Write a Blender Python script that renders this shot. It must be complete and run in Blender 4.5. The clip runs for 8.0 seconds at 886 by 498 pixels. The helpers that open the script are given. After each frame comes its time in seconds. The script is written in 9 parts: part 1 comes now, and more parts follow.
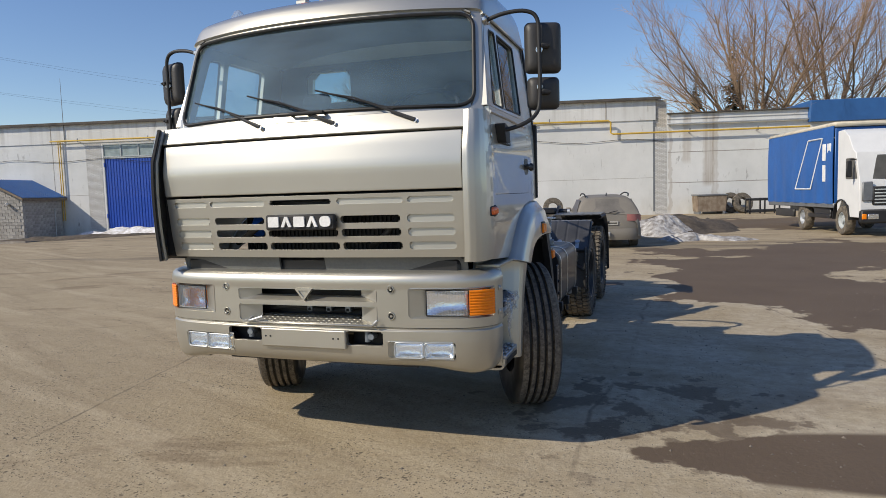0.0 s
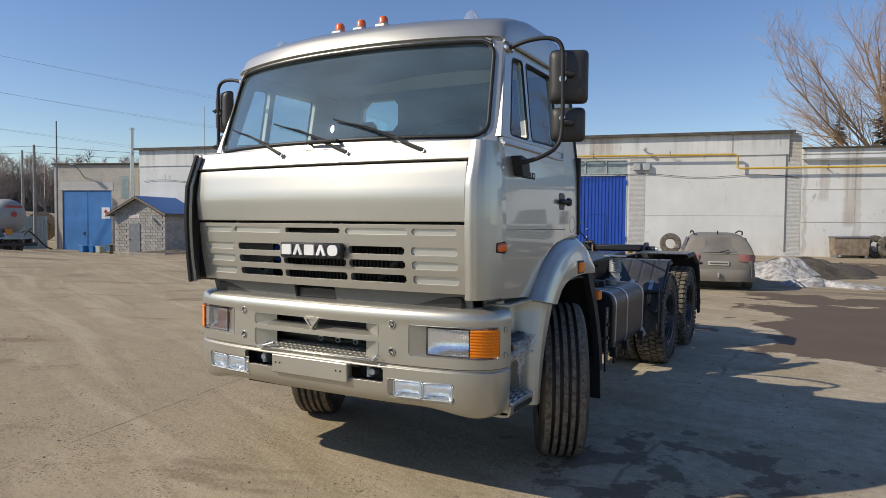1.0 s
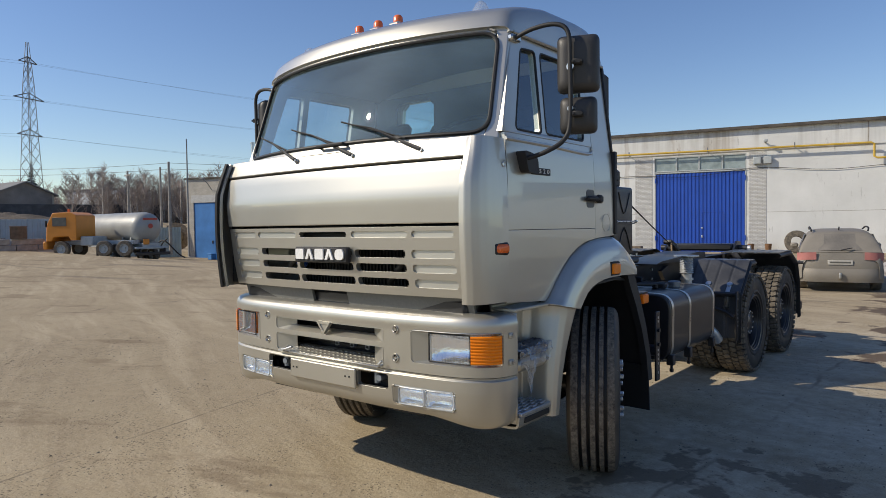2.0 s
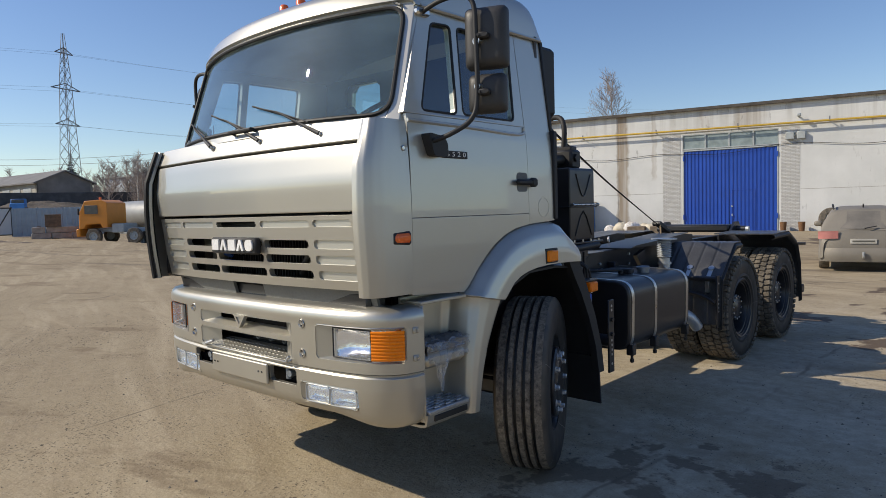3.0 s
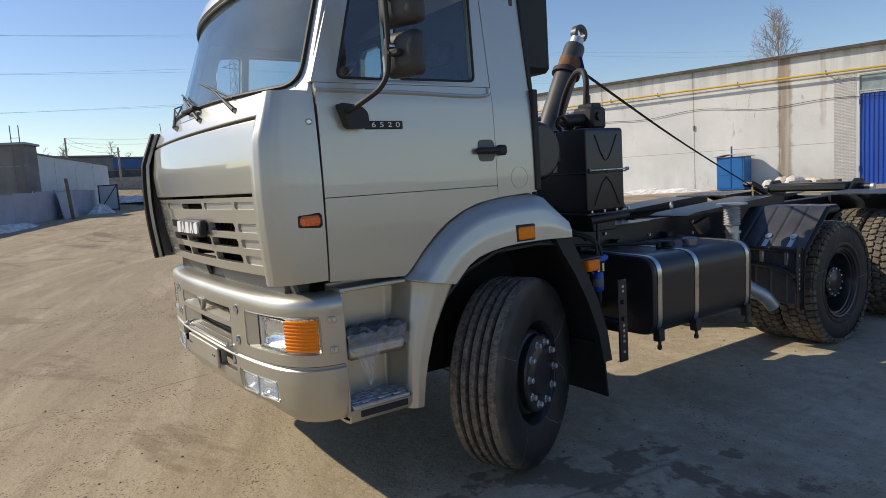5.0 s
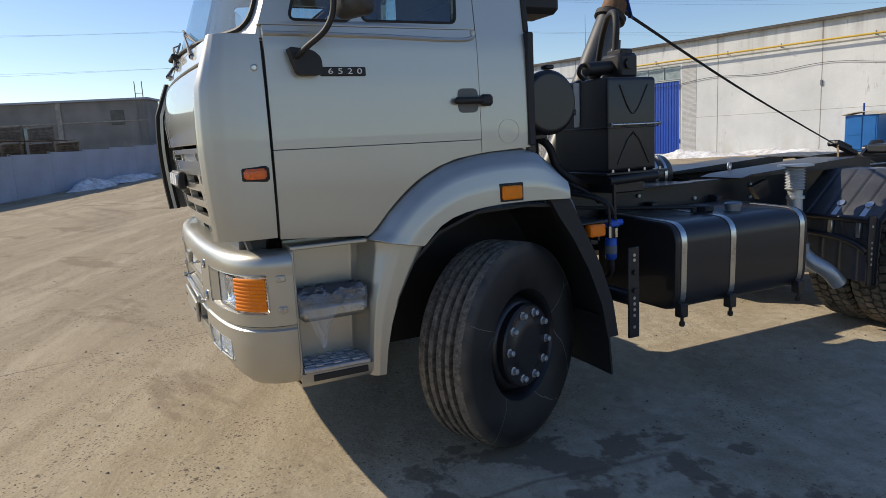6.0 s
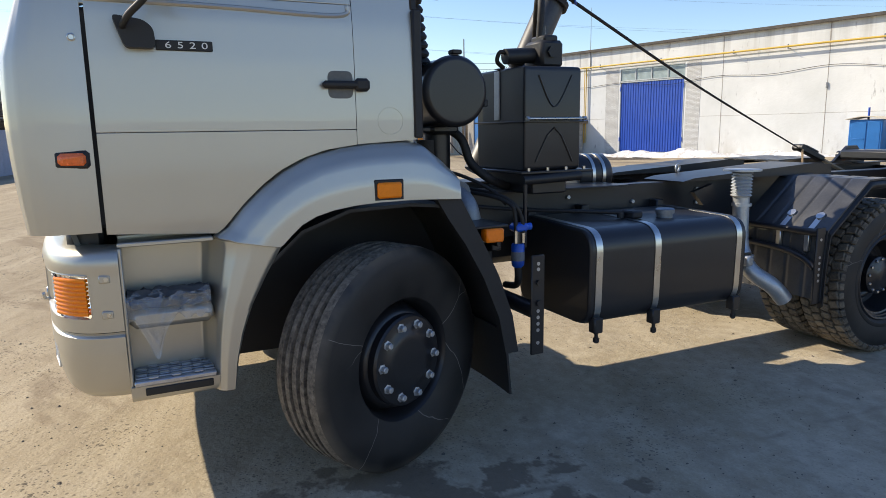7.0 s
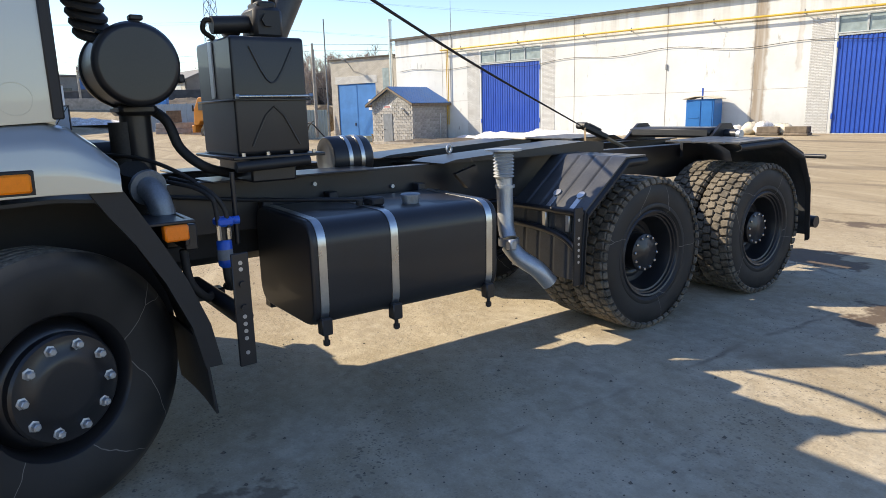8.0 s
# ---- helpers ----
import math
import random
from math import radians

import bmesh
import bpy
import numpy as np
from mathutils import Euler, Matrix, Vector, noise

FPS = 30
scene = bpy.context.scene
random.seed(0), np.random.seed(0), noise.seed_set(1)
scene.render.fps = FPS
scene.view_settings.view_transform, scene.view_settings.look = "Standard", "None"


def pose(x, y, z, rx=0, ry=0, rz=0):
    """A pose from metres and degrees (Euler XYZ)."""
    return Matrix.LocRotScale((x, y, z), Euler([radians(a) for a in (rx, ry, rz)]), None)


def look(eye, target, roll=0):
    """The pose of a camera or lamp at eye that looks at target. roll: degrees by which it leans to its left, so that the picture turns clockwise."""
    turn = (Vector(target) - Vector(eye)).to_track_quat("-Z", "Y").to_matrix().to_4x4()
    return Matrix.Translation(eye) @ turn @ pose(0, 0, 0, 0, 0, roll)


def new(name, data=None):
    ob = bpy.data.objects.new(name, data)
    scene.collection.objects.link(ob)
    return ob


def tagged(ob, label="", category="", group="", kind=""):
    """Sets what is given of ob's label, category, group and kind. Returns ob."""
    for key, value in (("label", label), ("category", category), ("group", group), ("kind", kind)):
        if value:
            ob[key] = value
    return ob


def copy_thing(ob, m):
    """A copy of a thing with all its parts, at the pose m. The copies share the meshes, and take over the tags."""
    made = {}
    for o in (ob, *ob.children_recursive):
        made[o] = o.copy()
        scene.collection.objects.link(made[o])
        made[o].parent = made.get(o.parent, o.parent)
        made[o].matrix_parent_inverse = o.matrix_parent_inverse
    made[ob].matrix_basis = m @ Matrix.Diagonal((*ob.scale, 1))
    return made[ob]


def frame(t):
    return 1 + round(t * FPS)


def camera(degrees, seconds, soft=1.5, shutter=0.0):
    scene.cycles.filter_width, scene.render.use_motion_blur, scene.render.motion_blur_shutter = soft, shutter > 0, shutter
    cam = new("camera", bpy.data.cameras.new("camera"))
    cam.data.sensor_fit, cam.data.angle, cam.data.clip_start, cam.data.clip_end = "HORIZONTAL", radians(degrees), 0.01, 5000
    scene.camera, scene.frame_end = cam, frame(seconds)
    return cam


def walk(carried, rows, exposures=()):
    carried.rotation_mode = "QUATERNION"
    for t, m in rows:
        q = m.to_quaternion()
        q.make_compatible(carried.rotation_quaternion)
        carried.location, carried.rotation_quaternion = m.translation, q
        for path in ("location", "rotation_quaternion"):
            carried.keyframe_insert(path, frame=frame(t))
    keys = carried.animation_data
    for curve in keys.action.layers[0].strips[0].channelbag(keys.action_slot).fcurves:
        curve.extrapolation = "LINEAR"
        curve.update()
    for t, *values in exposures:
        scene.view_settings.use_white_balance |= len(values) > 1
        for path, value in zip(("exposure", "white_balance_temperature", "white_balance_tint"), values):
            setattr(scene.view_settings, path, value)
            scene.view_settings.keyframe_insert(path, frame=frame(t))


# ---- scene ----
cam = camera(67.2, 8.0, soft=0.8)
PATH = [
    (0, (2.202, -5.4, 1.673), (1.559, -3.513, 1.509), -1.7),
    (0.5, (2.548, -5.193, 1.689), (1.689, -3.394, 1.531), -0.1),
    (1, (2.746, -4.96, 1.697), (1.776, -3.212, 1.621), 0.5),
    (1.5, (2.955, -4.698, 1.704), (1.907, -2.995, 1.659), -1.2),
    (1.7, (3.064, -4.614, 1.677), (1.905, -2.984, 1.64), -1.1),
    (2.8, (3.494, -3.991, 1.711), (2.172, -2.494, 1.602), -1.0),
    (3, (3.596, -3.858, 1.701), (2.262, -2.372, 1.584), -1.6),
    (3.5, (3.782, -3.588, 1.749), (2.306, -2.239, 1.704), -1.9),
    (4, (3.819, -3.337, 1.766), (2.313, -2.022, 1.802), -1.2),
    (4.5, (3.95, -3.046, 1.736), (2.398, -1.787, 1.657), -2.5),
    (5, (4.087, -2.749, 1.727), (2.451, -1.619, 1.514), -3.5),
    (5.2, (4.116, -2.619, 1.688), (2.471, -1.508, 1.44), -2.2),
    (6.3, (4.215, -1.822, 1.654), (2.388, -1.075, 1.33), -1.8),
    (6.5, (4.206, -1.699, 1.634), (2.372, -0.966, 1.315), 0.0),
    (7, (4.137, -1.295, 1.651), (2.351, -0.465, 1.302), -0.9),
    (7.5, (4.169, -0.828, 1.641), (2.419, 0.069, 1.277), -2.0),
    (8, (4.209, -0.362, 1.614), (2.61, 0.768, 1.209), -1.5),
]
walk(cam, [(t, look(eye, goal, roll)) for t, eye, goal, roll in PATH], [(t, e, k, 10) for t, e, k in ((0.0, 0.0, 6720), (1.7, 0.0, 6800), (3.5, 0.03, 6880), (5.0, 0.09, 7000), (6.3, 0.20, 6800), (6.6, 0.33, 6800), (7.0, 0.64, 6950), (7.5, 0.93, 7150), (8.0, 0.92, 7200))])

# ---- world and sun ----
SUN_TO = Vector((-1.0, -0.92, 1.0)).normalized()
world = bpy.data.worlds.new("world")
scene.world = world
world.use_nodes = True
wn = world.node_tree.nodes
sky = wn.new("ShaderNodeTexSky")
sky.sky_type = "NISHITA"
sky.sun_disc = False
sky.sun_elevation = math.asin(SUN_TO.z)
sky.sun_rotation = math.atan2(SUN_TO.x, SUN_TO.y)
sky.air_density, sky.dust_density, sky.ozone_density = 1.0, 0.3, 2.8
wn["Background"].inputs["Strength"].default_value = 0.130
deep = wn.new("ShaderNodeHueSaturation")
deep.inputs["Hue"].default_value, deep.inputs["Saturation"].default_value = 0.510, 1.14
world.node_tree.links.new(sky.outputs[0], deep.inputs["Color"])
world.node_tree.links.new(deep.outputs[0], wn["Background"].inputs["Color"])
sun_data = bpy.data.lights.new("sun", "SUN")
sun_data.energy, sun_data.angle, sun_data.color = 4.2, radians(0.55), (1.0, 0.92, 0.79)
sun = new("sun", sun_data)
sun.matrix_world = look(SUN_TO * 60, (0, 0, 0))

# ---- materials ----
def mat(name, col, rough=0.6, metal=0.0, var=0.12, scale=4.0, bump=0.0, bump_scale=60.0, coat=0.0, col2=None, spec=0.5, rough_var=0.08, per=0.0):
    """A plain procedural surface: two scales of colour variation, uneven gloss, fine relief."""
    m = bpy.data.materials.new(name)
    m.use_nodes = True
    nt = m.node_tree
    n, link = nt.nodes, nt.links.new
    b = n["Principled BSDF"]
    tc = n.new("ShaderNodeTexCoord")
    big = n.new("ShaderNodeTexNoise")
    big.inputs["Scale"].default_value, big.inputs["Detail"].default_value = scale, 5
    fine = n.new("ShaderNodeTexNoise")
    fine.inputs["Scale"].default_value, fine.inputs["Detail"].default_value = bump_scale, 3
    link(tc.outputs["Object"], big.inputs["Vector"]), link(tc.outputs["Object"], fine.inputs["Vector"])
    mix = n.new("ShaderNodeMix")
    mix.data_type = "RGBA"
    c2 = col2 or tuple(c * (1 - var * 2) for c in col)
    mix.inputs[6].default_value, mix.inputs[7].default_value = (*c2, 1), (*[min(1, c * (1 + var)) for c in col], 1)
    add = n.new("ShaderNodeMath")
    add.operation = "MULTIPLY_ADD"
    add.inputs[1].default_value = 0.35
    link(fine.outputs["Fac"], add.inputs[0])
    sc = n.new("ShaderNodeMath")
    sc.operation = "MULTIPLY"
    sc.inputs[1].default_value = 0.65
    link(big.outputs["Fac"], sc.inputs[0]), link(sc.outputs[0], add.inputs[2])
    ramp = n.new("ShaderNodeMapRange")
    ramp.inputs["From Min"].default_value, ramp.inputs["From Max"].default_value = 0.32, 0.68
    link(add.outputs[0], ramp.inputs["Value"])
    link(ramp.outputs[0], mix.inputs[0])
    if per:
        info = n.new("ShaderNodeObjectInfo")
        hsv = n.new("ShaderNodeHueSaturation")
        mr = n.new("ShaderNodeMapRange")
        mr.inputs["To Min"].default_value, mr.inputs["To Max"].default_value = 1 - per, 1 + per
        link(info.outputs["Random"], mr.inputs["Value"]), link(mr.outputs[0], hsv.inputs["Value"])
        link(mix.outputs[2], hsv.inputs["Color"]), link(hsv.outputs[0], b.inputs["Base Color"])
    else:
        link(mix.outputs[2], b.inputs["Base Color"])
    rr = n.new("ShaderNodeMapRange")
    rr.inputs["To Min"].default_value, rr.inputs["To Max"].default_value = max(0.02, rough - rough_var), min(1, rough + rough_var)
    link(big.outputs["Fac"], rr.inputs["Value"]), link(rr.outputs[0], b.inputs["Roughness"])
    b.inputs["Metallic"].default_value = metal
    b.inputs["Specular IOR Level"].default_value = spec
    b.inputs["Coat Weight"].default_value = coat
    b.inputs["Coat Roughness"].default_value = 0.03
    if bump:
        bp = n.new("ShaderNodeBump")
        bp.inputs["Strength"].default_value, bp.inputs["Distance"].default_value = 1.0, bump
        link(fine.outputs["Fac"], bp.inputs["Height"]), link(bp.outputs[0], b.inputs["Normal"])
    return m


def glass(name, tint=(1, 1, 1), rough=0.0, mixfac=0.12, metal_col=(0.9, 0.95, 1.0), dust_haze=0.0, dust_haze_col=(0.6, 0.62, 0.6)):
    """A thin pane: mostly clear, with a mirror share that grows at grazing angles. A diffuse share paints in dusty
    haze.
    """
    m = bpy.data.materials.new(name)
    m.use_nodes = True
    n, link = m.node_tree.nodes, m.node_tree.links.new
    n.remove(n["Principled BSDF"])
    t, g, mx, lw = n.new("ShaderNodeBsdfTransparent"), n.new("ShaderNodeBsdfGlossy"), n.new("ShaderNodeMixShader"), n.new("ShaderNodeLayerWeight")
    pw, fr = n.new("ShaderNodeMath"), n.new("ShaderNodeMapRange")
    t.inputs[0].default_value, g.inputs[0].default_value, g.inputs["Roughness"].default_value = (*tint, 1), (*metal_col, 1), rough
    pw.operation, pw.inputs[1].default_value, lw.inputs["Blend"].default_value = "POWER", 3.0, 0.5
    fr.inputs["To Min"].default_value = ((0.5 + mixfac) / (2.5 + mixfac)) ** 2
    fr.inputs["To Max"].default_value = 0.6
    link(lw.outputs["Facing"], pw.inputs[0]), link(pw.outputs[0], fr.inputs["Value"])
    link(fr.outputs[0], mx.inputs[0]), link(g.outputs[0], mx.inputs[2])
    if dust_haze:
        df, dm, nz = n.new("ShaderNodeBsdfDiffuse"), n.new("ShaderNodeMixShader"), n.new("ShaderNodeTexNoise")
        df.inputs[0].default_value, nz.inputs["Scale"].default_value, nz.inputs["Detail"].default_value = (*dust_haze_col, 1), 3.0, 6
        mr = n.new("ShaderNodeMapRange")
        mr.inputs["From Min"].default_value, mr.inputs["From Max"].default_value = 0.3, 0.7
        mr.inputs["To Min"].default_value, mr.inputs["To Max"].default_value = dust_haze * 0.7, dust_haze * 1.3
        link(nz.outputs["Fac"], mr.inputs["Value"]), link(mr.outputs[0], dm.inputs[0])
        link(t.outputs[0], dm.inputs[1]), link(df.outputs[0], dm.inputs[2]), link(dm.outputs[0], mx.inputs[1])
    else:
        link(t.outputs[0], mx.inputs[1])
    link(mx.outputs[0], n["Material Output"].inputs["Surface"])
    return m


PAINT = mat("champagne metallic paint", (0.50, 0.487, 0.435), 0.42, 0.74, 0.03, 1.2, 0.00002, 900, coat=1.0, rough_var=0.04)
PAINT_DULL = mat("champagne bumper plastic paint", (0.50, 0.48, 0.42), 0.38, 0.74, 0.04, 2.0, 0.00003, 700, coat=0.35)
BLACK = mat("black chassis enamel", (0.019, 0.019, 0.021), 0.38, 0.0, 0.15, 3.0, 0.0002, 120, coat=0.15)
BLACK_SATIN = mat("black satin enamel", (0.016, 0.016, 0.017), 0.5, 0.0, 0.2, 6.0, 0.0001, 200)
PLASTIC = mat("black grained plastic", (0.018, 0.018, 0.019), 0.6, 0.0, 0.15, 8.0, 0.0003, 260)
RUBBER = mat("tyre rubber", (0.026, 0.024, 0.022), 0.66, 0.0, 0.35, 5.0, 0.0004, 90)
RUBBER_DUST = mat("dusty tyre tread", (0.19, 0.16, 0.12), 0.88, 0.0, 0.25, 9.0, 0.0006, 70, col2=(0.035, 0.031, 0.026))
TREAD_M = mat("worn road tread", (0.20, 0.168, 0.13), 0.85, 0.0, 0.25, 36.0, 0.001, 90, col2=(0.040, 0.034, 0.027))
GUARD_M = mat("black moulded guard plastic", (0.052, 0.053, 0.055), 0.45, 0.0, 0.2, 5.0, 0.0004, 60, coat=0.25)
GASKET = mat("window rubber", (0.012, 0.012, 0.012), 0.55)
CHROME = mat("bright zinc steel", (0.62, 0.62, 0.60), 0.28, 1.0, 0.08, 20)
GALV = mat("galvanised steel", (0.55, 0.57, 0.58), 0.45, 0.7, 0.1, 9, 0.0002, 120)
STRAPM = mat("stainless strap", (0.60, 0.60, 0.58), 0.30, 1.0, 0.06, 8)
ALU = mat("aluminium tread", (0.55, 0.56, 0.58), 0.38, 0.9, 0.1, 30, 0.0003, 200)
APRON_AND_SHADE = mat("grey apron plastic", (0.13, 0.135, 0.13), 0.6)
DARKIN = mat("dark cab lining", (0.075, 0.075, 0.077), 0.8, 0.0, 0.15, 6, 0.0004, 180)
LININGL = mat("grey headliner", (0.22, 0.22, 0.21), 0.85, 0.0, 0.1, 6)
SEATM = mat("grey seat cloth", (0.06, 0.06, 0.065), 0.9, 0.0, 0.2, 20, 0.0006, 300)
AMBER = mat("amber lamp plastic", (1.0, 0.25, 0.006), 0.3, 0.0, 0.06, 40, 0.0006, 160, coat=0.15, spec=0.3)
ORANGE = mat("orange side lamp plastic", (0.85, 0.16, 0.03), 0.25, 0.0, 0.1, 40, 0.0006, 160, coat=0.5)
REFLECT = mat("orange reflex plastic", (1.0, 0.22, 0.008), 0.3, 0.0, 0.06, 60, 0.0006, 260)
WHITEPL = mat("white enamel lettering", (0.80, 0.80, 0.78), 0.45)
REFLECTOR = mat("lamp reflector", (0.92, 0.93, 0.94), 0.12, 1.0, 0.05, 30, 0.0025, 45)
GALV_D = mat("grey cast pipe", (0.24, 0.27, 0.30), 0.45, 0.5, 0.15, 9, 0.0003, 100)
FILM = glass("crumpled clear film", (0.93, 0.94, 0.95), 0.12, 0.0, dust_haze=0.20, dust_haze_col=(0.75, 0.77, 0.8))
GLASS = glass("cab glass", (0.74, 0.86, 0.85), 0.0, 0.35)
# the bluish coat paints sky sheen and sunlit haze into the dusty windscreen
SCREEN = glass("windscreen glass", (0.74, 0.88, 0.92), 0.0, -0.05, dust_haze=0.20, dust_haze_col=(0.32, 0.48, 0.60))
MIRROR = mat("mirror glass", (0.85, 0.87, 0.88), 0.03, 1.0, 0.02, 3, rough_var=0.01)
MIRROR_SHELL = mat("grained mirror plastic", (0.040, 0.038, 0.037), 0.5, 0.0, 0.15, 9, 0.0006, 150)
GLASS_DARK = glass("door glass", (0.60, 0.70, 0.73), 0.0, 0.35, dust_haze=0.04)
# the pale coat brightens the lenses like sunlight scattered by their flutes
LENS = glass("lamp lens", (0.97, 0.98, 0.99), 0.02, 0.1, dust_haze=0.14, dust_haze_col=(0.78, 0.86, 0.95))
BLUEF = mat("blue filter enamel", (0.01, 0.10, 0.55), 0.35, 0.0, 0.1)
RUST_SKIP = mat("dull rusty skip paint", (0.24, 0.20, 0.15), 0.85, 0.0, 0.3, 3, 0.002, 40, col2=(0.12, 0.075, 0.045))
RUST = mat("rusty brown band", (0.20, 0.10, 0.045), 0.8, 0.0, 0.3, 20)
ROPE = mat("dark wire sling", (0.035, 0.028, 0.025), 0.7, 0.1, 0.3, 40)
TAN = mat("tan webbing", (0.35, 0.25, 0.15), 0.9)
CYLM = mat("grey primer steel", (0.075, 0.072, 0.068), 0.45, 0.1, 0.15, 7)

# ---- mesh tools ----
class B:
    """Gathers vertices and faces of one mesh."""

    def __init__(self):
        self.v, self.f = [], []

    def add(self, vs, fs, m=None):
        k = len(self.v)
        self.v += [tuple(m @ Vector(p)) if m else tuple(p) for p in vs]
        self.f += [tuple(k + i for i in q) for q in fs]
        return self

    def box(self, x0, x1, y0, y1, z0, z1, c=0.006, m=None):
        c = min(c, (x1 - x0) * 0.45, (y1 - y0) * 0.45, (z1 - z0) * 0.45)
        vs, idx = [], {}
        for i in (0, 1):
            for j in (0, 1):
                for k in (0, 1):
                    p = ((x0, x1)[i], (y0, y1)[j], (z0, z1)[k])
                    s = (1 - 2 * i, 1 - 2 * j, 1 - 2 * k)
                    for a in range(3):
                        q = [p[b] + (0 if b == a else s[b] * c) for b in range(3)]
                        idx[i, j, k, a] = len(vs)
                        vs.append(q)
        fs = []
        for a in range(3):
            b, d = (a + 1) % 3, (a + 2) % 3
            for s in (0, 1):
                q = []
                for u, w in ((0, 0), (1, 0), (1, 1), (0, 1)):
                    key = [0, 0, 0]
                    key[a], key[b], key[d] = s, u, w
                    q.append(idx[(*key, a)])
                fs.append(q if s else q[::-1])
            for u in (0, 1):
                for w in (0, 1):
                    k0, k1 = [0, 0, 0], [0, 0, 0]
                    k0[b] = k1[b] = u
                    k0[d] = k1[d] = w
                    k1[a] = 1
                    q = [idx[(*k0, b)], idx[(*k1, b)], idx[(*k1, d)], idx[(*k0, d)]]
                    fs.append(q if (u + w) % 2 else q[::-1])
        for i in (0, 1):
            for j in (0, 1):
                for k in (0, 1):
                    q = [idx[i, j, k, a] for a in range(3)]
                    fs.append(q if (i + j + k) % 2 else q[::-1])
        return self.add(vs, fs, m)

    def lathe(self, prof, seg=32, m=None):
        """prof: (radius, height) pairs round the local z axis."""
        vs, fs = [], []
        for r, h in prof:
            vs += [(r * math.cos(2 * math.pi * i / seg), r * math.sin(2 * math.pi * i / seg), h) for i in range(seg)]
        for j in range(len(prof) - 1):
            for i in range(seg):
                k = (i + 1) % seg
                fs.append((j * seg + i, j * seg + k, (j + 1) * seg + k, (j + 1) * seg + i))
        if prof[0][0] > 1e-6:
            fs.append(tuple(range(seg))[::-1])
        if prof[-1][0] > 1e-6:
            fs.append(tuple((len(prof) - 1) * seg + i for i in range(seg)))
        return self.add(vs, fs, m)

    def ring(self, prof, seg=32, m=None):
        """A closed profile of (radius, height) swept round the local z axis."""
        n, vs, fs = len(prof), [], []
        for r, h in prof:
            vs += [(r * math.cos(2 * math.pi * i / seg), r * math.sin(2 * math.pi * i / seg), h) for i in range(seg)]
        for j in range(n):
            for i in range(seg):
                k, l = (i + 1) % seg, (j + 1) % n
                fs.append((j * seg + i, j * seg + k, l * seg + k, l * seg + i))
        return self.add(vs, fs, m)

    def cyl(self, p0, p1, r, r2=None, seg=20):
        p0, p1 = Vector(p0), Vector(p1)
        m = Matrix.Translation(p0) @ (p1 - p0).to_track_quat("Z", "Y").to_matrix().to_4x4()
        return self.lathe([(r, 0), (r if r2 is None else r2, (p1 - p0).length)], seg, m)

    def tube(self, pts, r, seg=10, smooth=6, r1=None):
        pts = [Vector(p) for p in pts]
        if smooth > 1 and len(pts) > 2:
            out = []
            for i in range(len(pts) - 1):
                a, b, c, d = pts[max(i - 1, 0)], pts[i], pts[i + 1], pts[min(i + 2, len(pts) - 1)]
                for s in range(smooth):
                    t = s / smooth
                    out.append(0.5 * (2 * b + (c - a) * t + (2 * a - 5 * b + 4 * c - d) * t * t + (3 * b - a - 3 * c + d) * t ** 3))
            pts = out + [pts[-1]]
        vs, fs, up = [], [], Vector((0.13, 0.21, 1)).normalized()
        for i, p in enumerate(pts):
            d = (pts[min(i + 1, len(pts) - 1)] - pts[max(i - 1, 0)]).normalized()
            side = d.cross(up)
            if side.length < 0.05:
                side = d.cross(Vector((1, 0, 0)))
            side.normalize()
            up = side.cross(d).normalized()
            rad = r if r1 is None else r + (r1 - r) * i / (len(pts) - 1)
            vs += [p + (side * math.cos(2 * math.pi * k / seg) + up * math.sin(2 * math.pi * k / seg)) * rad for k in range(seg)]
        for i in range(len(pts) - 1):
            for k in range(seg):
                l = (k + 1) % seg
                fs.append((i * seg + k, i * seg + l, (i + 1) * seg + l, (i + 1) * seg + k))
        fs += [tuple(range(seg))[::-1], tuple((len(pts) - 1) * seg + k for k in range(seg))]
        return self.add(vs, fs)

    def prism(self, poly, axis, a, b, m=None):
        """A polygon in the two other axes (in order) pushed from a to b along axis."""
        n = len(poly)

        def at(p, h):
            q = list(p)
            q.insert("xyz".index(axis), h)
            return q

        vs = [at(p, a) for p in poly] + [at(p, b) for p in poly]
        fs = [tuple(range(n))[::-1], tuple(range(n, 2 * n))] + [(i, (i + 1) % n, n + (i + 1) % n, n + i) for i in range(n)]
        return self.add(vs, fs, m)

    def sheet(self, fn, nu, nv, thick=0.0):
        """A surface fn(u, v), u and v from 0 to 1, with thickness against its normal."""
        g = [[Vector(fn(i / nu, j / nv)) for i in range(nu + 1)] for j in range(nv + 1)]
        vs, fs = [p for row in g for p in row], []
        w = nu + 1
        for j in range(nv):
            for i in range(nu):
                fs.append((j * w + i, j * w + i + 1, (j + 1) * w + i + 1, (j + 1) * w + i))
        if thick:
            k = len(vs)
            for j in range(nv + 1):
                for i in range(nu + 1):
                    du = g[j][min(i + 1, nu)] - g[j][max(i - 1, 0)]
                    dv = g[min(j + 1, nv)][i] - g[max(j - 1, 0)][i]
                    no = du.cross(dv)
                    vs.append(g[j][i] - (no.normalized() if no.length > 1e-9 else Vector((0, 0, 1))) * thick)
            fs += [tuple(k + q for q in f[::-1]) for f in fs[: nu * nv]]
            rim = [i for i in range(w)] + [j * w + nu for j in range(1, nv + 1)] + [nv * w + i for i in range(nu - 1, -1, -1)] + [j * w for j in range(nv - 1, 0, -1)]
            fs += [(rim[i - 1], k + rim[i - 1], k + rim[i], rim[i]) for i in range(len(rim))]
        return self.add(vs, fs)

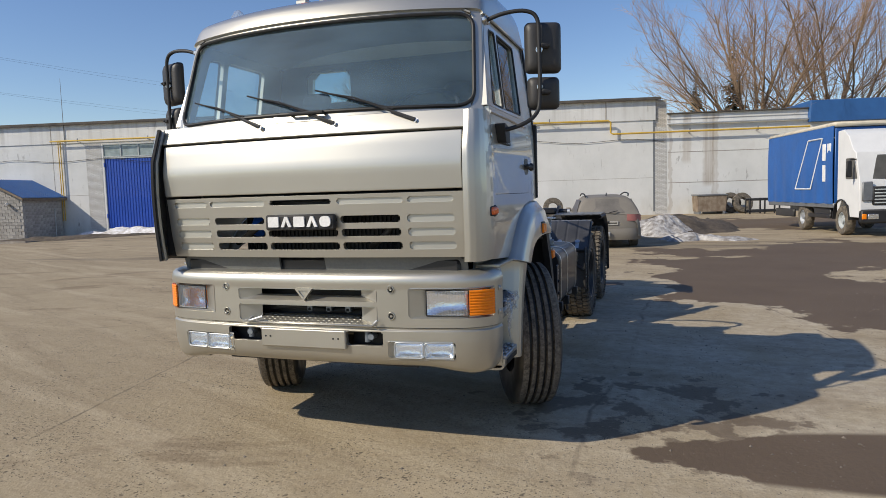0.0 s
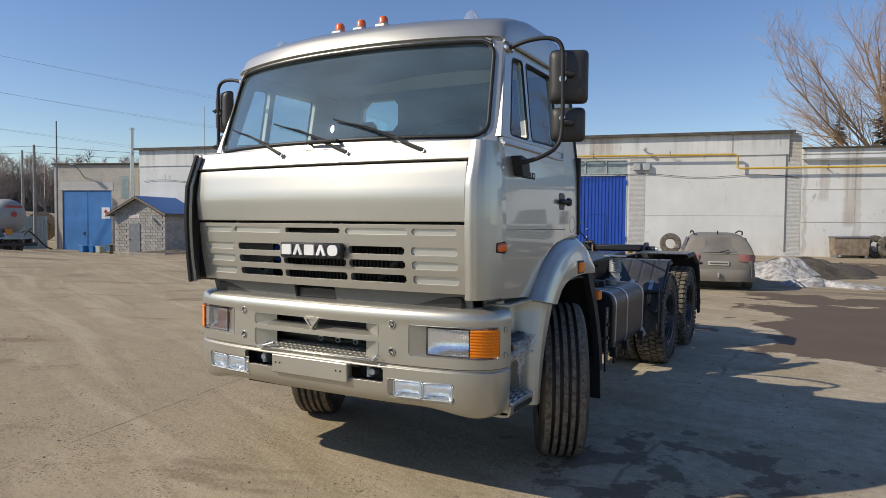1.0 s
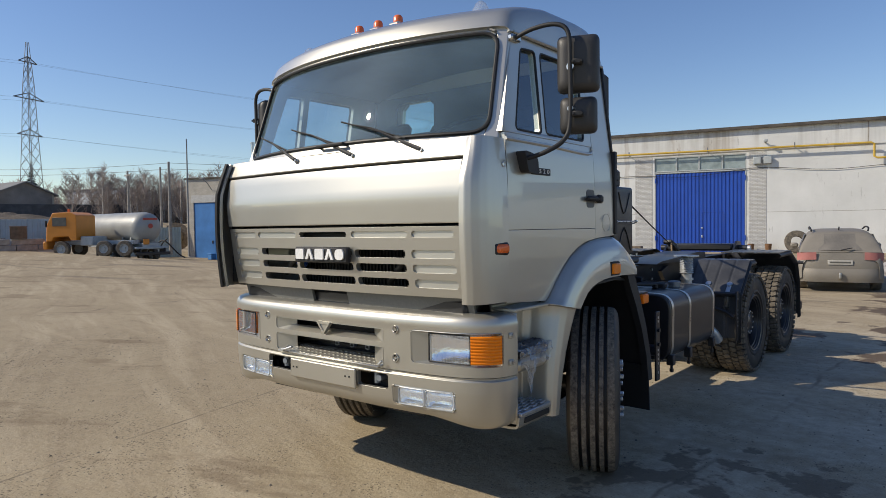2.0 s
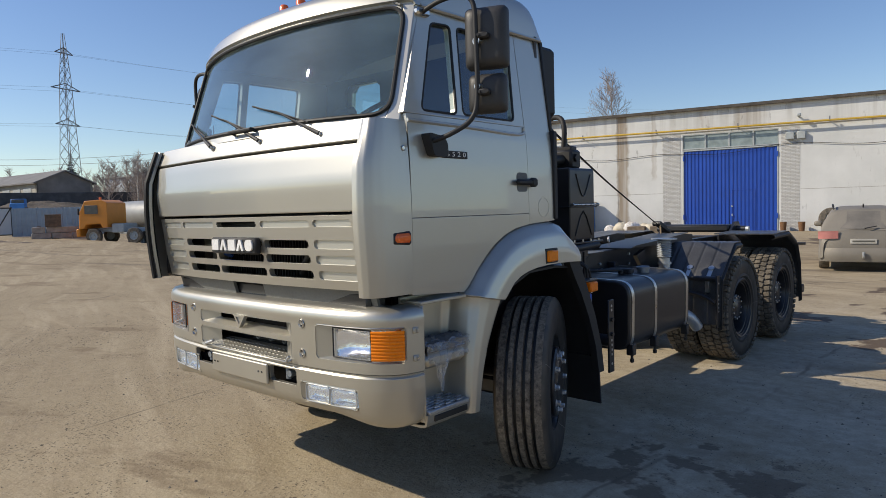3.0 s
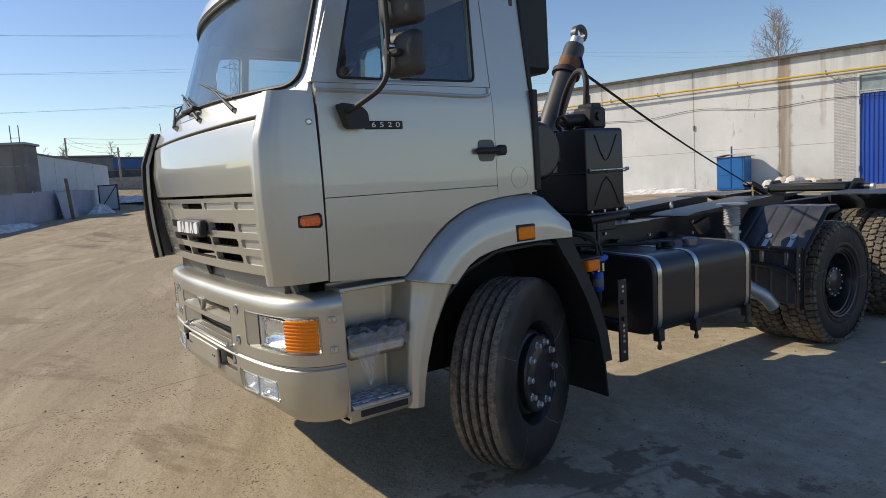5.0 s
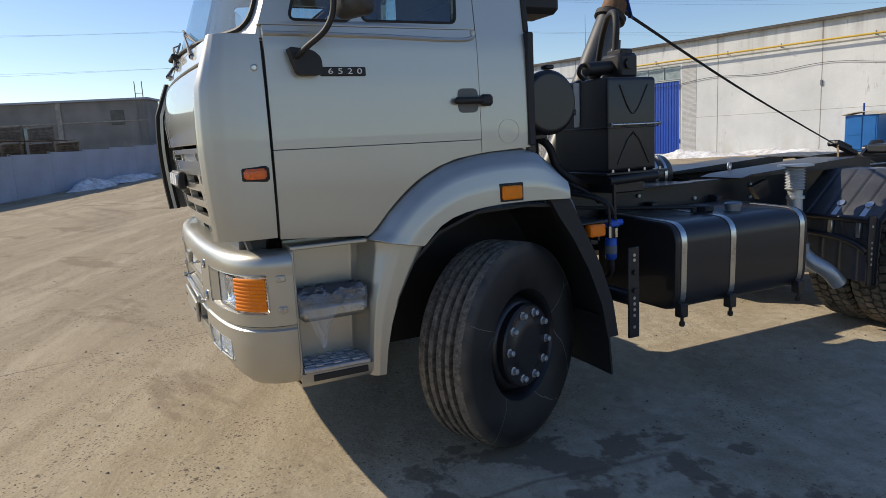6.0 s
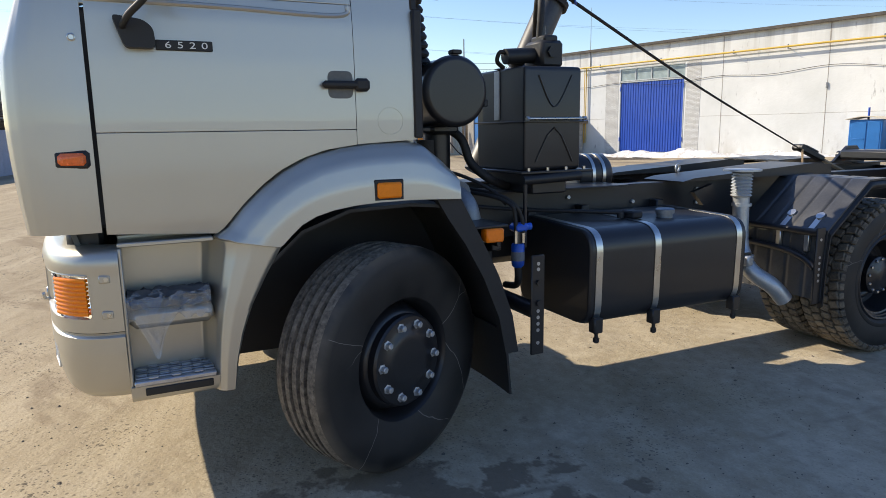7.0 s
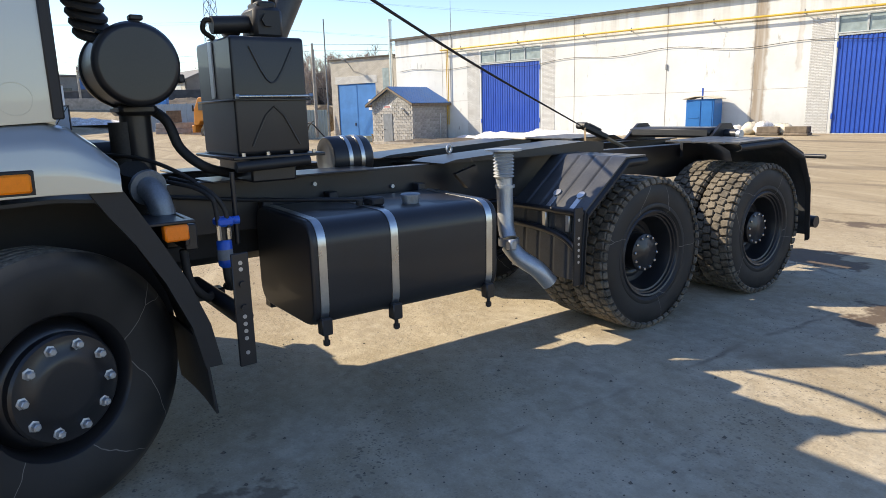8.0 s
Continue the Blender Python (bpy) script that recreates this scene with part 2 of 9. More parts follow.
    def plate(self, xs, zs, holes, y0, y1):
        """A plate across x and z from y0 (front) to y1, with holes (x0, x1, z0, z1, corner)."""
        xs, zs = set(xs), set(zs)
        for a, b, c, d, r in holes:
            xs |= {a, a + r, b - r, b} if r else {a, b}
            zs |= {c, c + r, d - r, d} if r else {c, d}
        xs, zs = sorted({round(x, 5) for x in xs}), sorted({round(z, 5) for z in zs})
        nx, nz = len(xs), len(zs)
        cell = {}
        for i in range(nx - 1):
            for j in range(nz - 1):
                cx, cz, kind = (xs[i] + xs[i + 1]) / 2, (zs[j] + zs[j + 1]) / 2, "full"
                for a, b, c, d, r in holes:
                    if a < cx < b and c < cz < d:
                        lx, hx, lz, hz = cx < a + r, cx > b - r, cz < c + r, cz > d - r
                        kind = ("a" if lx and lz else "b" if hx and lz else "c" if hx and hz else "d" if lx and hz else "none")
                cell[i, j] = kind
        k = len(self.v)
        self.v += [(x, y0, z) for z in zs for x in xs] + [(x, y1, z) for z in zs for x in xs]
        off, sides = nx * nz, {}
        for (i, j), kind in cell.items():
            p = [j * nx + i, j * nx + i + 1, (j + 1) * nx + i + 1, (j + 1) * nx + i]
            q = {"full": p, "none": [], "a": [p[0], p[1], p[3]], "b": [p[1], p[2], p[0]], "c": [p[2], p[3], p[1]], "d": [p[3], p[0], p[2]]}[kind]
            if q:
                self.f.append(tuple(k + s for s in q))
                self.f.append(tuple(k + off + s for s in q[::-1]))
                for s in range(len(q)):
                    e = (q[s], q[(s + 1) % len(q)])
                    if (e[1], e[0]) in sides:
                        del sides[e[1], e[0]]
                    else:
                        sides[e] = 1
        self.f += [(k + b, k + a, k + off + a, k + off + b) for a, b in sides]
        return self

    def bend(self, fn, start=0):
        self.v = self.v[:start] + [tuple(fn(*p)) for p in self.v[start:]]
        return self

    def move(self, m):
        self.v = [tuple(m @ Vector(p)) for p in self.v]
        return self

    def mesh(self, name, material, smooth=40):
        me = bpy.data.meshes.new(name)
        me.from_pydata([tuple(p) for p in self.v], [], self.f)
        bm = bmesh.new()
        bm.from_mesh(me)
        bmesh.ops.remove_doubles(bm, verts=bm.verts, dist=1e-5)
        bmesh.ops.recalc_face_normals(bm, faces=bm.faces)
        bm.to_mesh(me)
        bm.free()
        me.materials.append(material)
        me.shade_smooth()
        if smooth:
            me.set_sharp_from_angle(angle=radians(smooth))
        return me


def bevel(ob, width=0.006, seg=2):
    md = ob.modifiers.new("bevel", "BEVEL")
    md.width, md.segments, md.limit_method, md.angle_limit, md.harden_normals = width, seg, "ANGLE", radians(35), True
    return ob


def part(name, b, material, parent=None, label="", bev=0.0, smooth=40):
    ob = new(name, b.mesh(name, material, 0 if bev else smooth))
    if parent is not None:
        ob.parent = parent
    if label:
        ob["label"] = label
    return bevel(ob, bev) if bev else ob


def pieces(name, b, material, parent=None, label=""):
    """Every loose island of b as a part of its own."""
    root = list(range(len(b.v)))

    def top(i):
        while root[i] != i:
            root[i] = root[root[i]]
            i = root[i]
        return i
    for f in b.f:
        for i in f[1:]:
            root[top(i)] = top(f[0])
    isles = {}
    for f in b.f:
        isles.setdefault(top(f[0]), []).append(f)
    out = []
    for fs in isles.values():
        ids = sorted({i for f in fs for i in f})
        at = {i: k for k, i in enumerate(ids)}
        out.append(part(name, B().add([b.v[i] for i in ids], [tuple(at[i] for i in f) for f in fs]), material, parent, label))
    return out


def again(ob, parent, m=None):
    """The same mesh once more as another part."""
    o = new(ob.name.split(".")[0], ob.data)
    o.parent = parent
    if m is not None:
        o.matrix_basis = m
    return o


def thing(name, label, category, x=0, y=0, z=0, rz=0, group="", kind=""):
    e = new(name)
    e.empty_display_size = 0.2
    e.matrix_basis = pose(x, y, z, 0, 0, rz)
    return tagged(e, label, category, group, kind)


def polyfill(outline, holes, axis, a, b):
    """A flat panel with any outline and holes, pushed from a to b along axis."""
    bm = bmesh.new()
    edges = []
    for loop in (outline, *holes):
        vs = []
        for p in loop:
            q = list(p)
            q.insert("xyz".index(axis), a)
            vs.append(bm.verts.new(q))
        edges += [bm.edges.new((vs[i], vs[(i + 1) % len(vs)])) for i in range(len(vs))]
    res = bmesh.ops.triangle_fill(bm, use_beauty=True, use_dissolve=False, edges=edges)
    faces = [g for g in bm.faces]
    ext = bmesh.ops.extrude_face_region(bm, geom=faces)
    d = Vector((0, 0, 0))
    d["xyz".index(axis)] = b - a
    bmesh.ops.translate(bm, verts=[g for g in ext["geom"] if isinstance(g, bmesh.types.BMVert)], vec=d)
    o = B()
    bm.verts.index_update()
    o.add([tuple(v.co) for v in bm.verts], [tuple(v.index for v in f.verts) for f in bm.faces])
    bm.free()
    return o


def rounded(pts, r, n=4):
    """A closed outline with its corners rounded."""
    out, k = [], len(pts)
    for i in range(k):
        p, a, b = Vector(pts[i]), Vector(pts[i - 1]), Vector(pts[(i + 1) % k])
        da, db = (a - p), (b - p)
        ra, rb = min(r, da.length * 0.45), min(r, db.length * 0.45)
        s, e = p + da.normalized() * ra, p + db.normalized() * rb
        for j in range(n + 1):
            t = j / n
            out.append(tuple((1 - t) ** 2 * s + 2 * t * (1 - t) * p + t * t * e))
    return out


def lerp(a, b, t):
    return a + (b - a) * t


def table(pairs, x):
    """Straight lines through (x, y) pairs."""
    if x <= pairs[0][0]:
        return pairs[0][1]
    for (a, p), (b, q) in zip(pairs, pairs[1:]):
        if x <= b:
            return p + (q - p) * (x - a) / (b - a)
    return pairs[-1][1]


def smoothstep(t):
    t = max(0.0, min(1.0, t))
    return t * t * (3 - 2 * t)


def tree_of(m):
    return m.node_tree.nodes, m.node_tree.links.new, m.node_tree.nodes["Principled BSDF"]


def node(n, kind, **kw):
    o = n.new(kind)
    for k, v in kw.items():
        o.inputs[k.replace("_", " ")].default_value = v
    return o


def calc(n, link, op, a, b=None, clamp=False):
    o = n.new("ShaderNodeMath")
    o.operation, o.use_clamp = op, clamp
    for i, v in enumerate((a, b)):
        if v is None:
            continue
        if isinstance(v, (int, float)):
            o.inputs[i].default_value = v
        else:
            link(v, o.inputs[i])
    return o.outputs[0]


def blend(n, link, fac, a, b):
    o = n.new("ShaderNodeMix")
    o.data_type = "RGBA"
    for i, v in ((0, fac), (6, a), (7, b)):
        if isinstance(v, tuple):
            o.inputs[i].default_value = (*v, 1)
        elif isinstance(v, (int, float)):
            o.inputs[i].default_value = v
        else:
            link(v, o.inputs[i])
    return o.outputs[2]


def ranged(n, link, v, a, b, lo=0.0, hi=1.0):
    o = n.new("ShaderNodeMapRange")
    link(v, o.inputs["Value"])
    for k, x in (("From Min", a), ("From Max", b), ("To Min", lo), ("To Max", hi)):
        o.inputs[k].default_value = x
    return o.outputs[0]


SLAB_JOINTS = ((-2.15, -2.0, 102.6), (-0.4, -3.1, 12.6), (3.9, 2.6, 102.6))


def ground_material():
    m = bpy.data.materials.new("yard ground")
    m.use_nodes = True
    n, link, b = tree_of(m)
    tc = n.new("ShaderNodeTexCoord").outputs["Object"]

    # slow bending of the wheel tracks
    sway, swing = node(n, "ShaderNodeTexNoise", Scale=0.11, Detail=1.5), n.new("ShaderNodeVectorMath")
    swing.operation = "MULTIPLY_ADD"
    swing.inputs[1].default_value = (2.0, 3.0, 0)
    link(tc, sway.inputs["Vector"]), link(sway.outputs["Color"], swing.inputs[0]), link(tc, swing.inputs[2])
    curved = swing.outputs["Vector"]

    def tex(scale, detail=6, rough=0.55, stretch=None, turn=0):
        o = node(n, "ShaderNodeTexNoise", Scale=scale, Detail=detail, Roughness=rough)
        if stretch:
            mp = n.new("ShaderNodeMapping")
            mp.vector_type = "TEXTURE"
            mp.inputs["Scale"].default_value, mp.inputs["Rotation"].default_value = tuple(1 / q for q in stretch), (0, 0, radians(turn))
            link(curved, mp.inputs["Vector"]), link(mp.outputs[0], o.inputs["Vector"])
        else:
            link(tc, o.inputs["Vector"])
        return o.outputs["Fac"]

    def spot(x, y, rx, ry, turn=0):
        """1 in the middle of an oval on the ground, 0 outside."""
        mp = n.new("ShaderNodeMapping")
        mp.vector_type = "TEXTURE"
        mp.inputs["Location"].default_value, mp.inputs["Scale"].default_value, mp.inputs["Rotation"].default_value = (x, y, 0), (rx, ry, 1), (0, 0, radians(turn))
        sp = n.new("ShaderNodeVectorMath")
        sp.operation = "LENGTH"
        link(tc, mp.inputs["Vector"]), link(mp.outputs[0], sp.inputs[0])
        return ranged(n, link, sp.outputs["Value"], 1.0, 0.55)

    big, mid, fine, grit = tex(0.12), tex(0.9, 8, 0.6), tex(9, 8, 0.65), tex(70, 4, 0.7)
    tracks = tex(1.0, 5, 0.6, (0.16, 2.6, 1), -26)
    tracks2 = tex(1.0, 4, 0.6, (0.13, 1.9, 1), -22)
    base = blend(n, link, ranged(n, link, big, 0.38, 0.62), (0.298, 0.238, 0.148), (0.378, 0.306, 0.195))
    base = blend(n, link, calc(n, link, "MULTIPLY", ranged(n, link, mid, 0.42, 0.66), 0.42), base, (0.26, 0.20, 0.125))
    base = blend(n, link, calc(n, link, "MULTIPLY", ranged(n, link, tracks, 0.50, 0.64), 0.45), base, (0.235, 0.178, 0.108))
    base = blend(n, link, calc(n, link, "MULTIPLY", ranged(n, link, tracks2, 0.50, 0.62), 0.52), base, (0.475, 0.395, 0.268))
    base = blend(n, link, calc(n, link, "MULTIPLY", ranged(n, link, fine, 0.46, 0.62), 0.25), base, (0.44, 0.37, 0.262))
    base = blend(n, link, calc(n, link, "MULTIPLY", ranged(n, link, grit, 0.54, 0.66), 0.50), base, (0.16, 0.122, 0.078))
    base = blend(n, link, calc(n, link, "MULTIPLY", ranged(n, link, grit, 0.44, 0.34), 0.40), base, (0.56, 0.485, 0.37))
    damp0 = tex(0.28, 3, 0.5)
    ruts = tex(1.0, 6, 0.65, (0.30, 4.2, 1), -8)
    base = blend(n, link, calc(n, link, "MULTIPLY", ranged(n, link, ruts, 0.54, 0.64), ranged(n, link, damp0, 0.42, 0.62, 0.0, 0.30)), base, (0.49, 0.395, 0.265))
    base = blend(n, link, calc(n, link, "MULTIPLY", ranged(n, link, ruts, 0.44, 0.36), ranged(n, link, damp0, 0.42, 0.62, 0.0, 0.32)), base, (0.22, 0.162, 0.10))
    stone = tex(34, 5, 0.75)

    def flecks(scale, share, size):
        """Single pebbles and crumbs: a share of the cells shows a dark dot."""
        v = n.new("ShaderNodeTexVoronoi")
        v.voronoi_dimensions = "2D"
        v.inputs["Scale"].default_value = scale
        link(tc, v.inputs["Vector"])
        hue = n.new("ShaderNodeSeparateColor")
        link(v.outputs["Color"], hue.inputs[0])
        dot = ranged(n, link, v.outputs["Distance"], size, size * 0.6)
        return calc(n, link, "MULTIPLY", dot, ranged(n, link, hue.outputs[0], 1 - share, 1 - share + 0.01))

    clutter = ranged(n, link, tex(1.4, 5, 0.6), 0.42, 0.60, 0.15, 1.0)
    for scale, share, size in ((14, 0.08, 0.22), (30, 0.14, 0.32), (62, 0.20, 0.40)):
        base = blend(n, link, calc(n, link, "MULTIPLY", flecks(scale, share, size), calc(n, link, "MULTIPLY", clutter, 0.85)), base, (0.075, 0.058, 0.040))
    damp = tex(0.55, 7, 0.62, (0.6, 1.6, 1), 24)
    base = blend(n, link, calc(n, link, "MULTIPLY", ranged(n, link, damp, 0.575, 0.63), 0.60), base, (0.19, 0.138, 0.082))
    # grey worn concrete beside the truck, coloured paler to lift the ground in its shade
    conc = spot(3.2, 3.6, 5.0, 6.8)
    concf = calc(n, link, "MULTIPLY", conc, ranged(n, link, mid, 0.30, 0.60))
    base = blend(n, link, calc(n, link, "MULTIPLY", concf, 0.62), base, blend(n, link, ranged(n, link, fine, 0.38, 0.62), (0.41, 0.36, 0.275), (0.57, 0.505, 0.39)))
    # muddy wet ground
    zones = [spot(8.2, 9, 9.0, 9.0), spot(4.3, -0.80, 2.7, 0.55, 8), spot(6, 27, 12, 6), spot(-44, 8.3, 6, 1.2, 12), spot(-60, 16, 26, 5)]
    z = zones[0]
    for q in zones[1:]:
        z = calc(n, link, "MAXIMUM", z, q)
    wetn = tex(0.42, 7, 0.6)
    wet = ranged(n, link, calc(n, link, "ADD", wetn, calc(n, link, "MULTIPLY", z, 0.23)), 0.612, 0.630)
    wet = calc(n, link, "MULTIPLY", wet, ranged(n, link, z, 0.0, 0.25))
    drip = ranged(n, link, calc(n, link, "ADD", tex(2.2, 5, 0.6), calc(n, link, "MULTIPLY", spot(2.1, -0.3, 1.4, 1.5), 0.16)), 0.66, 0.70)
    drip = calc(n, link, "MULTIPLY", drip, spot(2.2, 0.4, 2.6, 2.6))
    wet = calc(n, link, "MAXIMUM", wet, calc(n, link, "MULTIPLY", drip, 0.75))
    col = blend(n, link, wet, base, blend(n, link, mid, (0.085, 0.060, 0.038), (0.15, 0.108, 0.07)))
    # dark scattered mud streaks over the far yard
    far = ranged(n, link, tex(1.0, 6, 0.6, (0.06, 0.5, 1), 8), 0.56, 0.64)
    sep = n.new("ShaderNodeSeparateXYZ")
    link(tc, sep.inputs[0])
    dist = calc(n, link, "MAXIMUM", ranged(n, link, sep.outputs["Y"], 3, 14), ranged(n, link, sep.outputs["X"], -9, -22))
    col = blend(n, link, calc(n, link, "MULTIPLY", calc(n, link, "MULTIPLY", far, dist), 0.65), col, (0.12, 0.095, 0.07))
    # slab joints and cracks
    vor = n.new("ShaderNodeTexVoronoi")
    vor.feature = "DISTANCE_TO_EDGE"
    vor.inputs["Scale"].default_value = 0.16
    wv = n.new("ShaderNodeMix")
    wv.data_type = "VECTOR"
    wv.inputs[0].default_value = 0.30
    nz = node(n, "ShaderNodeTexNoise", Scale=0.8, Detail=5)
    link(tc, nz.inputs["Vector"]), link(tc, wv.inputs[4]), link(nz.outputs["Color"], wv.inputs[5]), link(wv.outputs[1], vor.inputs["Vector"])
    crack = ranged(n, link, vor.outputs["Distance"], 0.0030, 0.0008)
    crack = calc(n, link, "MULTIPLY", crack, ranged(n, link, tex(0.9), 0.50, 0.60))
    col = blend(n, link, calc(n, link, "MULTIPLY", crack, 0.55), col, (0.13, 0.10, 0.07))
    def joint(x, y, turn):
        """1 along a straight slab joint through x, y."""
        mp = n.new("ShaderNodeMapping")
        mp.vector_type = "TEXTURE"
        mp.inputs["Location"].default_value, mp.inputs["Rotation"].default_value = (x, y, 0), (0, 0, radians(turn))
        link(tc, mp.inputs["Vector"])
        sx = n.new("ShaderNodeSeparateXYZ")
        link(mp.outputs[0], sx.inputs[0])
        off = calc(n, link, "ADD", sx.outputs["Y"], calc(n, link, "MULTIPLY", calc(n, link, "SUBTRACT", mid, 0.5), 0.14))
        return ranged(n, link, calc(n, link, "ABSOLUTE", off), 0.018, 0.006)

    seam = joint(*SLAB_JOINTS[0])
    for q in SLAB_JOINTS[1:]:
        seam = calc(n, link, "MAXIMUM", seam, joint(*q))
    seam = calc(n, link, "MULTIPLY", seam, ranged(n, link, tex(1.7, 4), 0.40, 0.56))
    col = blend(n, link, calc(n, link, "MULTIPLY", seam, 0.6), col, (0.10, 0.078, 0.055))
    link(col, b.inputs["Base Color"])
    link(ranged(n, link, wet, 0, 1, 0.93, 0.72), b.inputs["Roughness"])
    b.inputs["Specular IOR Level"].default_value = 0.35
    peb = n.new("ShaderNodeTexVoronoi")
    peb.inputs["Scale"].default_value = 26
    link(tc, peb.inputs["Vector"])
    h = calc(n, link, "ADD", calc(n, link, "MULTIPLY", fine, 0.007), calc(n, link, "MULTIPLY", calc(n, link, "ADD", grit, stone), 0.008))
    h = calc(n, link, "ADD", h, calc(n, link, "MULTIPLY", mid, 0.022))
    h = calc(n, link, "ADD", h, calc(n, link, "MULTIPLY", calc(n, link, "ADD", tracks, ruts), 0.006))
    h = calc(n, link, "SUBTRACT", h, calc(n, link, "MULTIPLY", peb.outputs["Distance"], 0.006))
    bp = n.new("ShaderNodeBump")
    bp.inputs["Distance"].default_value = 1.0
    link(h, bp.inputs["Height"]), link(ranged(n, link, wet, 0, 1, 0.5, 0.3), bp.inputs["Strength"]), link(bp.outputs[0], b.inputs["Normal"])
    return m


def wall_material():
    """Whitewashed panels: grey streaks running down from the fascia, brown rust runs at fixed places, flaking."""
    m = bpy.data.materials.new("whitewashed panel wall")
    m.use_nodes = True
    n, link, b = tree_of(m)
    tc = n.new("ShaderNodeTexCoord").outputs["Object"]
    sep = n.new("ShaderNodeSeparateXYZ")
    link(tc, sep.inputs[0])
    u, z = sep.outputs["X"], sep.outputs["Z"]

    def tex(scale, stretch=(1, 1, 1), detail=6):
        o = node(n, "ShaderNodeTexNoise", Scale=scale, Detail=detail, Roughness=0.6)
        mp = n.new("ShaderNodeMapping")
        mp.inputs["Scale"].default_value = stretch
        link(tc, mp.inputs["Vector"]), link(mp.outputs[0], o.inputs["Vector"])
        return o.outputs["Fac"]

    base = blend(n, link, ranged(n, link, tex(0.35), 0.35, 0.65), (0.61, 0.615, 0.59), (0.72, 0.72, 0.695))
    streak = tex(1.0, (2.4, 1, 0.10))
    topband = ranged(n, link, z, 5.2, 6.6)
    sf = calc(n, link, "MULTIPLY", ranged(n, link, streak, 0.46, 0.68), calc(n, link, "ADD", calc(n, link, "MULTIPLY", topband, 0.55), 0.05))
    base = blend(n, link, sf, base, (0.40, 0.385, 0.35))
    patch = ranged(n, link, tex(0.8, (1, 1, 0.6), 8), 0.60, 0.72)
    base = blend(n, link, calc(n, link, "MULTIPLY", patch, 0.45), base, (0.50, 0.48, 0.44))
    smut = calc(n, link, "MULTIPLY", ranged(n, link, tex(2.2, (1.6, 1, 0.5), 9), 0.60, 0.68), ranged(n, link, tex(0.25), 0.45, 0.6))
    base = blend(n, link, calc(n, link, "MULTIPLY", smut, 0.75), base, (0.28, 0.27, 0.25))
    low = calc(n, link, "MULTIPLY", ranged(n, link, z, 1.3, 0.0), ranged(n, link, tex(1.1, (1, 1, 0.4), 8), 0.42, 0.62))
    base = blend(n, link, calc(n, link, "MULTIPLY", low, 0.4), base, (0.42, 0.37, 0.29))
    edge = node(n, "ShaderNodeTexNoise", Scale=1.6, Detail=5)
    link(tc, edge.inputs["Vector"])
    uu = calc(n, link, "ADD", u, calc(n, link, "MULTIPLY", calc(n, link, "SUBTRACT", edge.outputs["Fac"], 0.5), 0.5))
    for c, w, s, z0 in ((27.4, 0.42, 0.85, -1), (34.6, 0.9, 0.5, 5.6), (32.2, 0.3, 0.45, 5.6), (29.3, 0.18, 0.4, 3), (45.9, 0.12, 0.4, 0), (46.9, 0.3, 0.35, 3), (48.2, 0.45, 0.6, 1.6), (48.6, 0.2, 0.5, 0.6)):
        d = calc(n, link, "ABSOLUTE", calc(n, link, "SUBTRACT", uu, c))
        f = calc(n, link, "MULTIPLY", ranged(n, link, d, w, w * 0.6), ranged(n, link, z, z0, z0 + 0.3))
        f = calc(n, link, "MULTIPLY", f, ranged(n, link, streak, 0.25, 0.6))
        base = blend(n, link, calc(n, link, "MULTIPLY", f, s), base, (0.25, 0.175, 0.10))
    link(base, b.inputs["Base Color"])
    b.inputs["Roughness"].default_value = 0.9
    bp = n.new("ShaderNodeBump")
    bp.inputs["Distance"].default_value, bp.inputs["Strength"].default_value = 0.02, 0.5
    link(tex(6, detail=8), bp.inputs["Height"]), link(bp.outputs[0], b.inputs["Normal"])
    return m


def brick_material(name, col, col2, mortar, bw=0.25, bh=0.075, gap=0.012):
    m = bpy.data.materials.new(name)
    m.use_nodes = True
    n, link, b = tree_of(m)
    tc = n.new("ShaderNodeTexCoord").outputs["Object"]
    sep, com = n.new("ShaderNodeSeparateXYZ"), n.new("ShaderNodeCombineXYZ")
    link(tc, sep.inputs[0])
    link(calc(n, link, "ADD", sep.outputs["X"], sep.outputs["Y"]), com.inputs[0]), link(sep.outputs["Z"], com.inputs[1])
    bt = n.new("ShaderNodeTexBrick")
    bt.inputs["Scale"].default_value = 1.0
    bt.inputs["Brick Width"].default_value, bt.inputs["Row Height"].default_value, bt.inputs["Mortar Size"].default_value = bw, bh, gap
    bt.inputs["Color1"].default_value, bt.inputs["Color2"].default_value, bt.inputs["Mortar"].default_value = (*col, 1), (*col2, 1), (*mortar, 1)
    link(com.outputs[0], bt.inputs["Vector"])
    nz = node(n, "ShaderNodeTexNoise", Scale=2.0, Detail=7)
    link(tc, nz.inputs["Vector"])
    link(blend(n, link, calc(n, link, "MULTIPLY", ranged(n, link, nz.outputs["Fac"], 0.5, 0.75), 0.5), bt.outputs["Color"], tuple(c * 0.6 for c in col)), b.inputs["Base Color"])
    b.inputs["Roughness"].default_value = 0.92
    bp = n.new("ShaderNodeBump")
    bp.inputs["Distance"].default_value, bp.invert = 0.012, True
    link(bt.outputs["Fac"], bp.inputs["Height"]), link(bp.outputs[0], b.inputs["Normal"])
    return m


